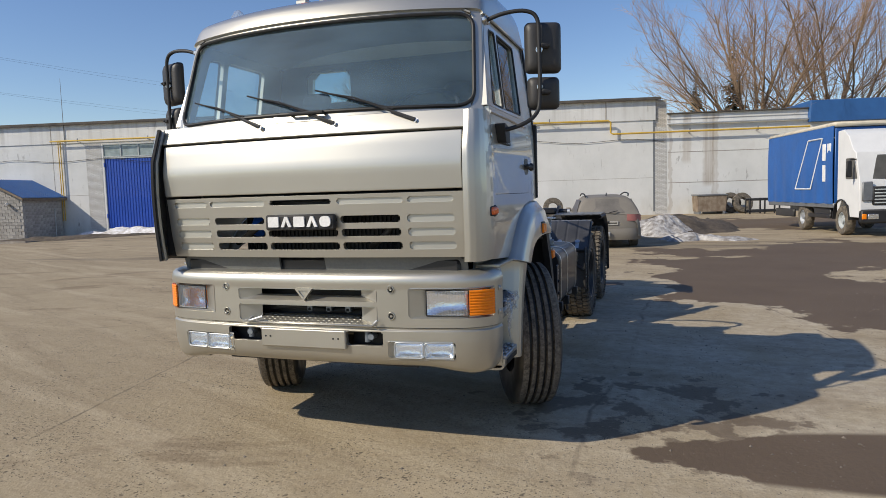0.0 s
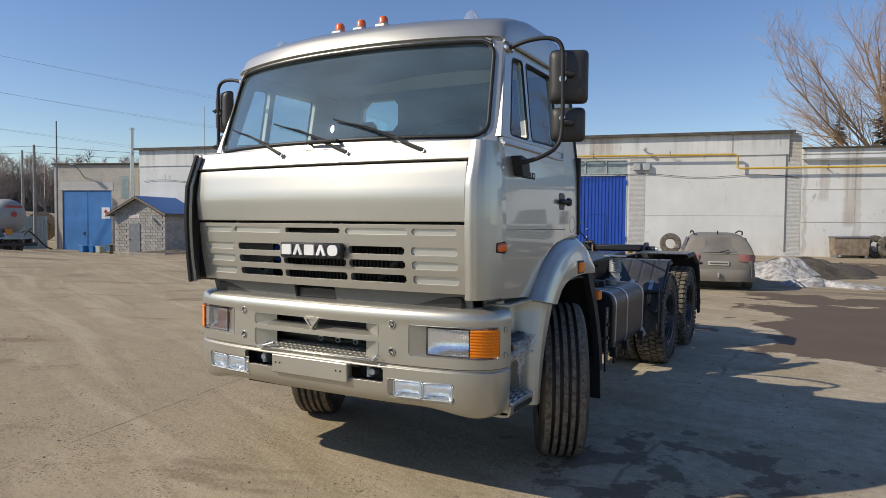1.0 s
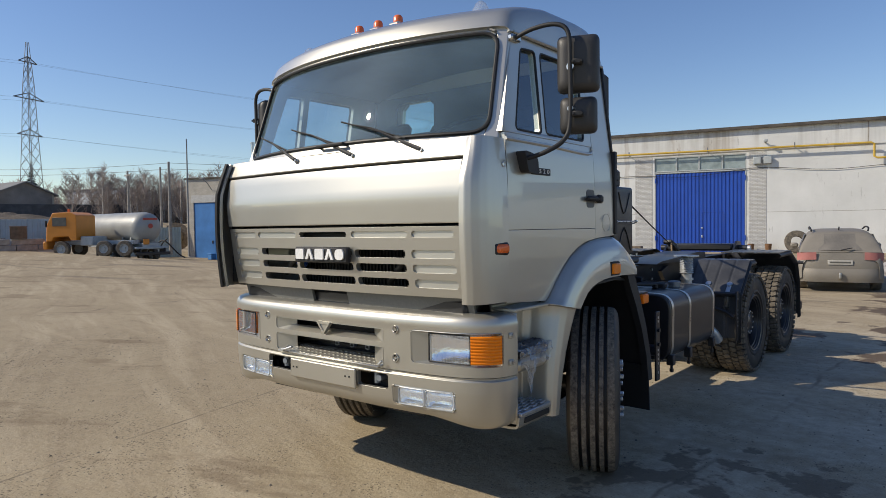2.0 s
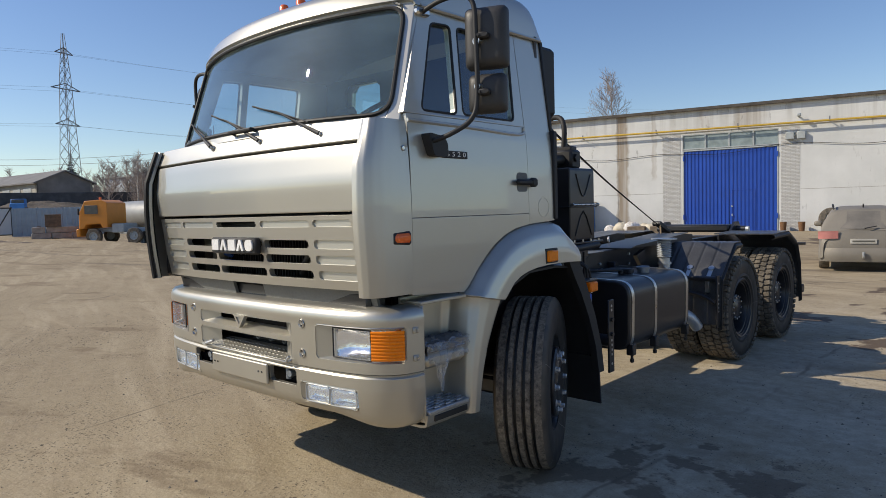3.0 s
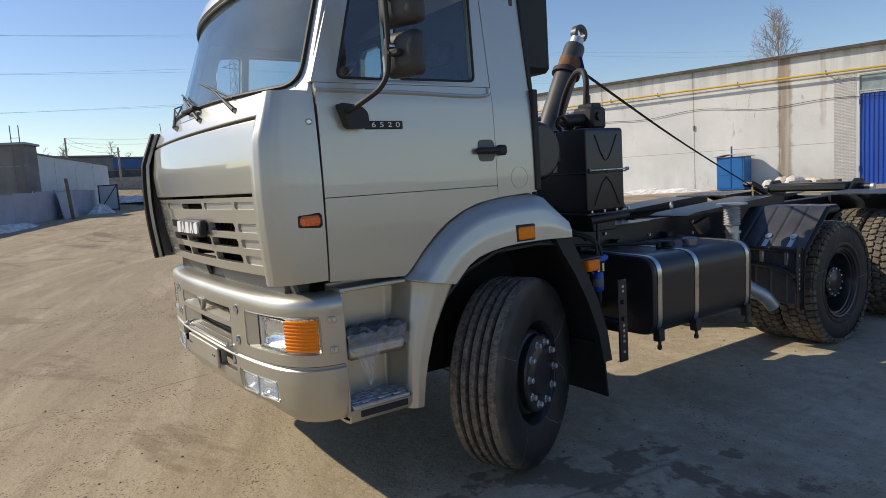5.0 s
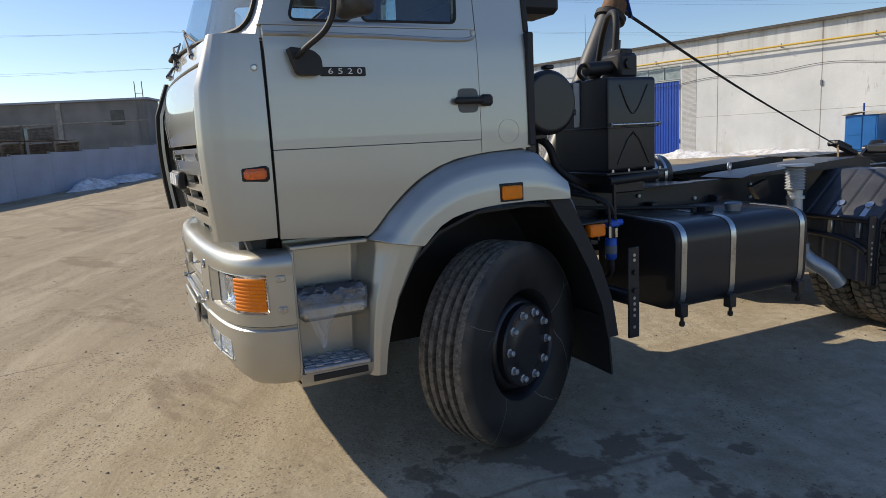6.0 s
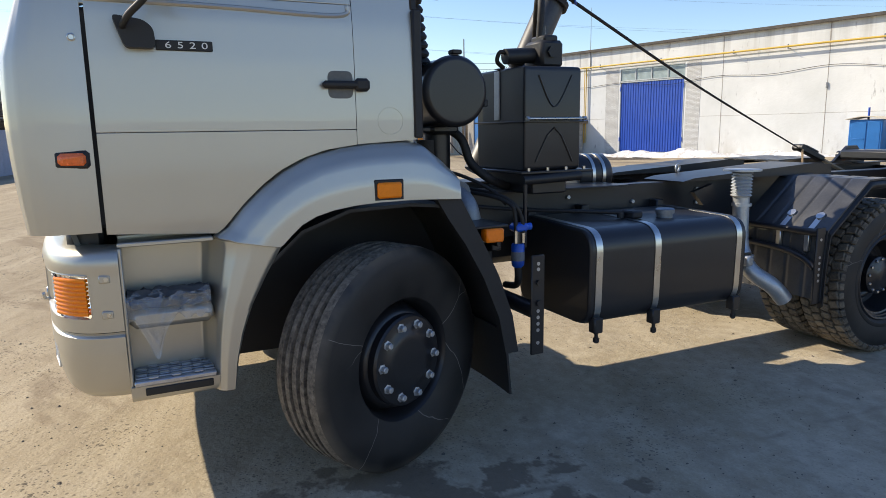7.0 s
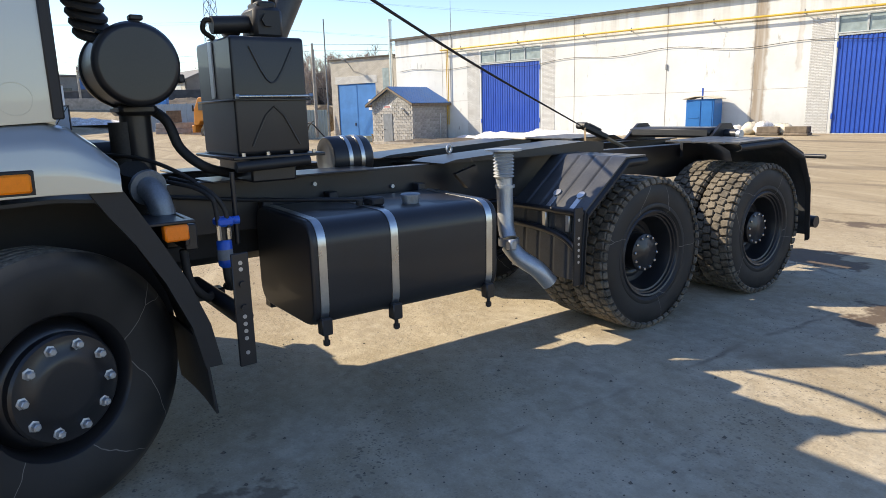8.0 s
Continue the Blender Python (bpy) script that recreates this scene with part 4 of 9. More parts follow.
# badge: dark plate with plain bright bars in place of a name
bd = B().box(-0.235, 0.255, -1.742, -1.700, 1.474, 1.572, 0.01)
badge = part("badge", bd, PLASTIC, truck, "dark plate with raised white shapes")
for i in range(5):
    x = -0.209 + i * 0.092
    sh = B()
    if i in (1, 3):
        sh.prism([(x, 1.495), (x + 0.022, 1.495), (x + 0.038, 1.535), (x + 0.054, 1.495), (x + 0.076, 1.495), (x + 0.048, 1.56), (x + 0.028, 1.56)], "y", -1.752, -1.740)
    elif i == 4:
        sh.prism(rounded([(x, 1.495), (x + 0.075, 1.495), (x + 0.075, 1.56), (x, 1.56)], 0.03), "y", -1.752, -1.740)
    else:
        sh.prism(rounded([(x, 1.495), (x + 0.076, 1.495), (x + 0.076, 1.56), (x, 1.56)], 0.008), "y", -1.752, -1.740)
    part("badge_bar", sh, WHITEPL, badge)

# what shows through the grille and bumper: radiator, cross member, hoses
rad = B().box(-0.62, 0.62, -1.40, -1.30, 0.85, 1.66, 0.01)
radiator = part("radiator", rad, BLACK_SATIN, truck)
fin = B().box(0, 0.008, -1.412, -1.398, 0.88, 1.63, 0.001).mesh("radiator_fin", BLACK_SATIN)
for i in range(40):
    o = new("radiator_fin", fin)
    o.parent, o.matrix_basis = radiator, pose(-0.60 + i * 0.03, 0, 0)
pieces("front_cross_member", B().box(-1.0, 1.0, -1.56, -1.42, 1.16, 1.285, 0.02).box(-0.9, 0.9, -1.56, -1.44, 0.78, 0.90, 0.02), BLACK, truck)
for a, b in ((-1.04, -0.24), (0.10, 1.04)):
    part("apron", B().sheet(lambda u, v: (lerp(a, b, u), front_y(lerp(a, b, u), 1.27) + 0.085 - 0.03 * v, 1.195 + 0.11 * v), 16, 2, 0.02), APRON_AND_SHADE, truck)
hose = B().tube([(-0.5, -1.5, 0.92), (-0.2, -1.55, 0.96), (0.1, -1.52, 0.93), (0.35, -1.5, 0.97)], 0.018).tube([(-0.62, -1.5, 1.38), (-0.4, -1.6, 1.48), (-0.3, -1.55, 1.56)], 0.02).tube([(0.4, -1.52, 1.35), (0.55, -1.6, 1.45), (0.6, -1.55, 1.55)], 0.02)
pieces("hose", hose, RUBBER, truck)
valve = B()
for i in range(3):
    valve.cyl((-0.05 + i * 0.14, -1.56, 0.94), (-0.05 + i * 0.14, -1.50, 0.94), 0.013).box(-0.07 + i * 0.14, -0.03 + i * 0.14, -1.56, -1.51, 0.93, 1.0, 0.004)
pieces("coupling", valve, GALV_D, truck)
part("blue_motor", B().cyl((-0.45, -1.52, 1.45), (-0.45, -1.42, 1.60), 0.05), BLUEF, truck)


# corner deflectors
def deflector(side, open_by=0.0):
    plan = [(1.075, -1.676), (1.11, -1.680), (1.145, -1.665), (1.17, -1.635), (1.187, -1.59), (1.195, -1.53), (1.198, -1.475), (1.196, -1.4155)]

    def fn(u, v):
        k = u * 7
        i = min(int(k), 6)
        x, y = lerp(plan[i][0], plan[i + 1][0], k - i), lerp(plan[i][1], plan[i + 1][1], k - i)
        z = lerp(1.272, 2.165, v)
        x -= 0.012 * (2 * v - 1) ** 4 + 0.02 * max(0, v - 0.55) * 2 * u
        y -= 0.035 * math.sin(math.pi * v) * (1 - u) + open_by * (1 - u) - 0.06 * max(0, v - 0.75) * (1 - u) * 4
        x += open_by * 0.35 * (1 - u)
        return (side * x, y, z)

    return B().sheet(fn if side > 0 else (lambda u, v: fn(1 - u, v)), 28, 16, 0.022)


d_l = part("corner_panel", deflector(1), PAINT, truck, bev=0.005)
d_r = part("corner_panel", deflector(-1, 0.02), PAINT, truck, bev=0.005)
edge = B().sheet(lambda u, v: (-1.072 - 0.03 * u - 0.012, lerp(-1.72, -1.65, u) - 0.035 * math.sin(math.pi * v) + 0.06 * max(0, v - 0.75) * 4, lerp(1.272, 2.165, v)), 3, 16, 0.016)
part("inner_lining", edge, PLASTIC, d_r, "black inner lining of the deflector")
pieces("corner_backing", B().box(1.0, 1.15, -1.60, -1.36, 1.28, 2.14, 0.02).box(-1.15, -1.0, -1.60, -1.36, 1.28, 2.14, 0.02), PLASTIC, truck)


# flanks of the cab
def flank_x(z):
    return table([(1.18, 1.160), (1.30, 1.172), (1.50, 1.181), (1.70, 1.184), (1.95, 1.180), (2.12, 1.172), (2.22, 1.158), (2.80, 1.085)], z)


def flank_low(y):
    return table([(-1.42, 1.262), (-0.97, 1.232), (-0.93, 1.275), (-0.86, 1.355), (-0.78, 1.43), (-0.70, 1.49), (-0.60, 1.54), (-0.49, 1.575), (-0.32, 1.598), (-0.05, 1.612)], y)


def flank(side, y0, y1, zt, n, low):
    def fn(u, v):
        y = lerp(y0, y1, u)
        z = lerp(low(y), zt, v)
        return (side * flank_x(z), y, z)
    return B().sheet(fn if side > 0 else (lambda u, v: fn(1 - u, v)), n, 24, 0.03)


belt = 1.662
pane_m = GLASS_DARK
for s in (1, -1):
    door = part("door", flank(s, -1.401, -0.345, 2.205, 40, lambda y: max(flank_low(y), belt + 0.002)), PAINT, truck, "champagne cab door", bev=0.002)
    lower = part("door_skirt", flank(s, -1.401, -0.345, belt, 40, flank_low), PAINT, door, bev=0.002)
    part("rear_quarter", flank(s, -0.3435, -0.05, 2.80, 8, flank_low), PAINT, truck, bev=0.001)
    # window frame with the vent pane and the main pane
    outline = [(-1.418, 2.205), (-1.205, 2.80), (-0.345, 2.80), (-0.345, 2.205)]
    vent = rounded([(-1.28, 2.23), (-1.125, 2.722), (-0.962, 2.734), (-0.992, 2.23)], 0.035)
    main = rounded([(-0.938, 2.234), (-0.905, 2.736), (-0.415, 2.736), (-0.45, 2.236)], 0.035)
    fr = polyfill(outline, [vent, main], "x", 0.0, -0.05).bend(lambda x, y, z: (s * (flank_x(z) + x), y, z))
    part("window_frame", fr, PAINT, door, bev=0.005)
    for loop in (vent, main):
        cx, cz = sum(p[0] for p in loop) / len(loop), sum(p[1] for p in loop) / len(loop)
        g = B().tube([(s * (flank_x(p[1]) - 0.004), p[0], p[1]) for p in loop + loop[:1]], 0.008, 8, 1)
        part("window_seal", g, GASKET, door)
        pn = B().add([(s * (flank_x(p[1]) - 0.02), p[0], p[1]) for p in loop], [tuple(range(len(loop)))])
        part("window_pane", pn, pane_m, door).visible_shadow = False
    # crease above the belt, handle with its bowl, round bolt caps, filler cap
    part("door_crease", B().tube([(s * 1.166, -1.40, 2.168), (s * 1.168, -0.9, 2.165), (s * 1.168, -0.42, 2.155), (s * 1.166, -0.36, 2.20)], 0.011, 8), PAINT, door)
    # no recess is cut: the plate's grey paints in its shade
    hb = B().prism(rounded([(-0.47, 1.80), (-0.355, 1.80), (-0.355, 1.92), (-0.47, 1.92)], 0.03), "x", s * 1.178, s * 1.1845)
    part("handle_bowl", hb, APRON_AND_SHADE, door, "flat grey plate standing in for the shaded handle recess", bev=0.003)
    ha = B().box(1.19, 1.218, -0.50, -0.31, 1.842, 1.876, 0.012).box(1.185, 1.221, -0.355, -0.283, 1.83, 1.888, 0.014).bend(lambda x, y, z: (s * x, y, z))
    part("door_handle", ha, PLASTIC, door, "black pull handle")
    for yb, zb in ((-1.452, 2.02), (-1.462, 1.39)):
        part("panel_bolt", B().lathe([(0.0, 0.0), (0.015, 0.0), (0.015, 0.003), (0.011, 0.005), (0.009, 0.002), (0.0, 0.002)], 16, pose(s * 1.187, yb, zb, 0, 90 * s, 0)), CHROME, truck)
    part("filler_cover", B().ring([(0.060, 0.0), (0.0605, 0.0022), (0.0625, 0.0022), (0.063, 0.0)], 36, pose(s * 1.1832, -0.18, 1.70, 0, s * (90 + math.degrees(math.atan((flank_x(1.75) - flank_x(1.65)) / 0.1))), 0)), PAINT, truck)
    mk = part("side_marker", B().box(1.178, 1.212, -1.555, -1.43, 1.528, 1.598, 0.012).bend(lambda x, y, z: (s * (x - 0.012 * (y < -1.5)), y, z)), PLASTIC, truck, "orange side lamp in a black frame")
    part("marker_lens", B().box(1.195, 1.222, -1.542, -1.442, 1.54, 1.588, 0.012).bend(lambda x, y, z: (s * (x - 0.010 * (y < -1.5)), y, z)), ORANGE, mk)
    part("gutter", B().box(1.082, 1.10, -0.062, -0.03, 2.2, 2.80, 0.006).box(1.155, 1.196, -0.062, -0.02, 1.62, 2.2, 0.006).bend(lambda x, y, z: (s * (x + (0.07 * (2.8 - z) / 0.6 if z > 2.15 and x < 1.12 else 0)), y, z)), PLASTIC, truck)

# model plate with its number on the left door
plate_ob = part("model_plate", B().box(1.178, 1.188, -1.16, -0.945, 1.983, 2.023, 0.003), PLASTIC, truck, "black plate with the number 6520")
txt = bpy.data.curves.new("plate_number", "FONT")
txt.body, txt.size, txt.extrude, txt.align_x, txt.align_y, txt.space_character = "6520", 0.042, 0.001, "CENTER", "CENTER", 1.75
num = new("plate_number", txt)
num.matrix_basis = Matrix.Translation((1.1892, -1.045, 2.003)) @ pose(0, 0, 0, 90, 0, 90) @ Matrix.Diagonal((1.25, 0.85, 1, 1))
txt.materials.append(WHITEPL)
num.parent = plate_ob

# windscreen: surface, frame, seal and panes
def screen(x, z):
    t = (z - 2.17) / 0.65
    half = lerp(1.12, 1.075, t)
    y0 = lerp(-1.665, -1.44, t)
    return y0 + lerp(0.235, 0.21, t) * abs(x / half) ** 2.3


frame_b = B().plate([-1 + i / 16 for i in range(33)], [2.15, 2.3, 2.5, 2.7, 2.86], [(-0.955, 0.955, 2.205, 2.80, 0.06)], 0.0, 0.045)
frame_b.bend(lambda x, y, z: (x * lerp(1.135, 1.085, (z - 2.17) / 0.65), screen(x * lerp(1.135, 1.085, (z - 2.17) / 0.65), z) + y, z))
part("windscreen_frame", frame_b, PAINT, truck, bev=0.006)
loop = rounded([(-0.955, 2.205), (0.955, 2.205), (0.955, 2.80), (-0.955, 2.80)], 0.10, 6)
dense = []
for i, p in enumerate(loop):
    q = loop[(i + 1) % len(loop)]
    n = max(1, int(abs(q[0] - p[0]) / 0.1))
    dense += [(lerp(p[0], q[0], j / n), lerp(p[1], q[1], j / n)) for j in range(n)]
def on_screen(p, d=0.0):
    x = p[0] * lerp(1.135, 1.085, (p[1] - 2.17) / 0.65)
    return (x, screen(x, p[1]) + d, p[1])
part("windscreen_seal", B().tube([on_screen(p, -0.004) for p in dense + dense[:1]], 0.012, 8, 1), GASKET, truck)
part("windscreen", B().sheet(lambda u, v: on_screen((lerp(-0.965, 0.965, u), lerp(2.195, 2.81, v)), 0.012), 24, 8), SCREEN, truck, "tinted curved windscreen").visible_shadow = False

# roof shell
def roof(u, v):
    a = 2 * u - 1
    y = lerp(-1.455, -0.045, v)
    zc = table([(-1.455, 2.835), (-1.442, 2.885), (-1.405, 2.94), (-1.34, 2.978), (-1.22, 3.012), (-1.1, 3.035), (-0.8, 3.075), (-0.35, 3.085), (-0.2, 3.075), (-0.12, 3.045), (-0.085, 2.99), (-0.06, 2.90), (-0.045, 2.80)], y)
    x = 1.098 * math.copysign(1 - (1 - abs(a)) ** 1.5, a)
    w = min(1.0, abs(x) / 1.098)
    z = 2.80 + (zc - 2.80) * max(0.0, 1 - max(0.0, (w - 0.89) / 0.11) ** 4) ** 0.5 * (1 - 0.10 * w * w)
    y += 0.215 * w ** 2.3 * smoothstep((-0.5 - y) / 0.95)
    return (x, y, z)


part("roof", B().sheet(roof, 64, 48, 0.02), PAINT, truck, bev=0.0, smooth=60)
pieces("roof_drip_rail", B().tube([(1.095, -1.2, 2.80), (1.10, -0.8, 2.80), (1.098, -0.06, 2.80)], 0.012, 8).tube([(-1.095, -1.2, 2.80), (-1.10, -0.8, 2.80), (-1.098, -0.06, 2.80)], 0.012, 8), PAINT, truck)
part("roof_hatch", B().box(-0.32, 0.46, -0.85, -0.35, 3.05, 3.11, 0.03), PAINT, truck)
for i, x in enumerate((-0.23, -0.045, 0.14)):
    lb = part("roof_lamp", B().box(x - 0.045, x + 0.045, -1.18, -1.08, 3.02, 3.056, 0.01), PAINT, truck)
    part("lamp_lens", B().lathe([(0.034, 0), (0.032, 0.040), (0.022, 0.055), (0.0, 0.059)], 20, pose(x, -1.13, 3.052)), ORANGE, lb, "small orange roof lamp")
for x in (-0.8, 0.8):
    part("wrapped_beacon", B().lathe([(0.065, 0), (0.058, 0.022), (0.045, 0.04), (0.035, 0.062), (0.015, 0.078), (0.0, 0.082)], 9, pose(x, -1.10, 2.985)), FILM, truck, "beacon socket wrapped in clear film")

# back wall with its window, floor, lining, dashboard
bw = B().plate([-1.14, -0.4, 0.4, 1.14], [1.60, 2.2, 2.80], [(-0.81, -0.40, 2.50, 2.76, 0.05)], -0.09, -0.05)
bw.bend(lambda x, y, z: (x * min(1.0, (flank_x(z) - 0.012) / 1.14), y, z))
part("back_wall", bw, PAINT, truck)
for x in (-0.605,):
    part("rear_pane", B().box(x - 0.205, x + 0.205, -0.072, -0.068, 2.50, 2.76, 0.001), GLASS, truck).visible_shadow = False
part("cab_floor", B().box(-1.12, 1.12, -1.60, -0.1, 1.60, 1.66, 0.01), DARKIN, truck)
part("headliner", B().sheet(lambda u, v: (lerp(1.02, -1.02, u), lerp(-1.28, -0.10, v), 2.80 + 0.14 * math.sin(math.pi * u) ** 0.5), 16, 6, 0.01), LININGL, truck)
part("back_lining", B().plate([-1.1, -0.4, 0.4, 1.1], [1.66, 2.2, 2.82], [(-0.82, -0.39, 2.49, 2.77, 0.05)], -0.125, -0.10), DARKIN, truck)
part("dashboard", B().sheet(lambda u, v: (lerp(-1.08, 1.08, u), lerp(-1.60, -1.18, v) + 0.16 * abs(2 * u - 1) ** 2.3 * (1 - v), 2.12 + 0.045 * math.sin(math.pi * v) - (0.1 if v > 0.95 else 0)), 20, 10, 0.05).box(-1.08, 1.08, -1.30, -1.22, 1.70, 2.12, 0.02), DARKIN, truck)


def seat(x):
    st = part("cab_seat", B().box(x - 0.25, x + 0.25, -0.98, -0.45, 1.80, 1.98, 0.05), SEATM, truck)
    part("seat_back", B().box(-0.24, 0.24, -0.07, 0.07, 0.0, 0.46, 0.06, m=pose(x, -0.42, 1.95, -12)), SEATM, st)
    part("headrest", B().box(-0.13, 0.13, -0.05, 0.05, 0.0, 0.14, 0.04, m=pose(x, -0.32, 2.41, -10)), SEATM, st)
    return st


seat(0.64), seat(-0.62)
sw_m = pose(0.62, -1.11, 2.245, 38)
sw = part("steering_wheel", B().ring([(0.25 + 0.016 * math.cos(a), 0.016 * math.sin(a)) for a in [i * math.pi / 4 for i in range(8)]], 36, sw_m), PLASTIC, truck)
part("steering_column", B().cyl(sw_m @ Vector((0, 0, 0.0)), sw_m @ Vector((0, 0, -0.45)), 0.035).box(-0.24, 0.24, -0.02, 0.02, -0.012, 0.012, 0.006, m=sw_m), PLASTIC, sw)


# wipers
def wiper(x, y, z):
    w = part("wiper", B().cyl((x, y + 0.04, z - 0.012), (x, y - 0.004, z), 0.017).cyl((x, y - 0.002, z), (x, y - 0.016, z + 0.003), 0.011), CHROME, truck)
    on = lambda dx, zz, d: Vector((x + dx, screen(x + dx, zz) - d, zz))
    tip = on(WTIP[0], z + WTIP[1], 0.035)
    a, b2 = on(WA[0], z + WA[1], 0.014), on(WB[0], z + WB[1], 0.014)
    p = Vector((x, y - 0.010, z + 0.004))
    mid = p.lerp(tip, 0.38)
    part("arm_head", B().tube([p, mid], 0.013, 8, 1, r1=0.009), PLASTIC, w)
    part("wiper_arm", B().tube([mid, tip], 0.0075, 6, 1, r1=0.005), PLASTIC, w, "black wiper arm")
    part("wiper_blade", B().tube([a, a.lerp(b2, 0.5), b2], 0.006, 6, 1), PLASTIC, w)
    part("blade_yoke", B().tube([a.lerp(b2, 0.15), tip, a.lerp(b2, 0.85)], 0.0045, 6, 1), PLASTIC, w)


WTIP, WA, WB = (-0.40, 0.165), (-0.68, 0.232), (-0.16, 0.085)
for x, y, z in ((-0.266, -1.686, 2.128), (0.258, -1.680, 2.120), (0.778, -1.650, 2.113)):
    wiper(x, y, z)
part("grab_bar", B().tube([(-0.05, -1.64, 2.19), (-0.05, -1.69, 2.20), (0.18, -1.69, 2.20), (0.18, -1.64, 2.19)], 0.011, 8, 1), PLASTIC, truck)


# mirrors
def mirror_set(s, fold):
    arm = B().tube([(s * 1.10, -1.20, 2.76), (s * 1.22, -1.19, 2.795), (s * (1.35 - fold), -1.17, 2.80), (s * (1.42 - fold), -1.155, 2.75), (s * (1.43 - fold), -1.15, 2.60), (s * (1.43 - fold), -1.15, 2.28), (s * (1.41 - fold), -1.18, 2.16), (s * (1.33 - fold), -1.25, 2.09), (s * 1.20, -1.28, 2.055)], 0.013, 10)
    a = part("mirror_arm", arm, PLASTIC, truck)
    part("arm_foot", B().prism(rounded([(-1.31, 2.105), (-1.20, 2.09), (-1.165, 2.06), (-1.16, 1.985), (-1.27, 1.985)], 0.02), "x", s * 1.17, s * 1.235), PLASTIC, a)
    pieces("arm_joint", B().box(s * 1.095 - 0.02, s * 1.095 + 0.02, -1.24, -1.14, 2.745, 2.785, 0.01).cyl((s * (1.43 - fold), -1.15, 2.56), (s * (1.43 - fold), -1.09, 2.56), 0.022).cyl((s * (1.43 - fold), -1.15, 2.33), (s * (1.43 - fold), -1.09, 2.33), 0.018), CHROME, a)
    for z0, z1, w in ((2.424, 2.742, 0.232), (2.196, 2.400, 0.205)):
        c, h = (z0 + z1) / 2, (z1 - z0) / 2
        shell = B()
        rings = []
        for depth, inset, r in ((0.022, 0.004, 0.034), (0.014, 0.0, 0.036), (-0.012, 0.001, 0.036), (-0.034, 0.010, 0.040), (-0.048, 0.026, 0.045), (-0.054, 0.050, 0.045)):
            x1, z2 = w / 2 - inset, h - inset
            rings.append([(p[0], depth, c + p[1]) for p in rounded([(-x1, -z2), (x1, -z2), (x1, z2), (-x1, z2)], min(r, x1 * 0.8), 5)])
        k = len(rings[0])
        shell.add([p for rg in rings for p in rg], [(a2 * k + q, a2 * k + (q + 1) % k, (a2 + 1) * k + (q + 1) % k, (a2 + 1) * k + q) for a2 in range(5) for q in range(k)] + [tuple(range(5 * k, 6 * k)), tuple(range(k - 1, -1, -1))])
        at = pose(s * (1.438 - fold), -1.066, 0, 0, 0, s * 22)
        mir = part("mirror", shell.move(at), MIRROR_SHELL, a, "black grained mirror housing")
        part("mirror_glass", B().prism(rounded([(-w / 2 + 0.012, z0 + 0.012), (w / 2 - 0.012, z0 + 0.012), (w / 2 - 0.012, z1 - 0.012), (-w / 2 + 0.012, z1 - 0.012)], 0.03), "y", 0.0235, 0.026).move(at), MIRROR, mir)
        part("mirror_clamp", B().box(-0.03, 0.03, -0.090, -0.046, c - 0.016, c + 0.016, 0.008).cyl((-0.022, -0.088, c), (-0.022, -0.098, c), 0.007).cyl((0.022, -0.088, c), (0.022, -0.098, c), 0.007).move(at), PLASTIC, mir)
    return a


mirror_set(1, 0.0)
mirror_set(-1, 0.0)


# bumper: plan curve, arc length along it
HALF = [(0, -1.702), (0.3, -1.700), (0.6, -1.687), (0.85, -1.662), (1.02, -1.627), (1.12, -1.577), (1.18, -1.512), (1.208, -1.435), (1.214, -1.37)]
fine = []
for i in range(len(HALF) - 1):
    a, b, c, d = [Vector(HALF[max(0, min(len(HALF) - 1, k))]) for k in (i - 1, i, i + 1, i + 2)]
    if i == 0:
        a = Vector((-b.x - 0.3, HALF[1][1]))
    for s in range(8):
        t = s / 8
        fine.append(0.5 * (2 * b + (c - a) * t + (2 * a - 5 * b + 4 * c - d) * t * t + (3 * b - a - 3 * c + d) * t ** 3))
fine.append(Vector(HALF[-1]))
ARC = [0.0]
for a, b in zip(fine, fine[1:]):
    ARC.append(ARC[-1] + (b - a).length)
FULL = ARC[-1]


def along(s, out=0.0):
    """The place at arc length s on the bumper line, out metres in front of it."""
    k, sg = min(abs(s), FULL), (1 if s >= 0 else -1)
    i = next((n for n in range(len(ARC) - 1) if ARC[n + 1] >= k), len(ARC) - 2)
    t = (k - ARC[i]) / (ARC[i + 1] - ARC[i])
    p = fine[i].lerp(fine[i + 1], t)
    tg = (fine[min(i + 2, len(fine) - 1)] - fine[max(i - 1, 0)]).normalized()
    p = p + Vector((tg.y, -tg.x)) * out
    return (sg * p.x, p.y)


def bumper_out(z):
    return table([(0.565, -0.09), (0.58, -0.05), (0.61, -0.024), (0.70, -0.006), (0.78, 0.0), (0.844, 0.0), (0.856, -0.012), (0.868, 0.0), (1.10, 0.0), (1.15, 0.004), (1.18, -0.004), (1.197, -0.022), (1.207, -0.055), (1.208, -0.11)], z)


def under_lift(s, z):
    """The lower edge runs higher between the corners."""
    return 0.045 * (1 - smoothstep((abs(s) - 0.75) / 0.4)) * smoothstep((0.70 - z) / 0.12)


def wrap(b, out=0.0):
    return b.bend(lambda x, y, z: (*along(x, bumper_out(z) - y + out), z + under_lift(x, z)))


def spaced(a, b, step):
    n = max(1, int(round((b - a) / step)))
    return [a + (b - a) * i / n for i in range(n + 1)]


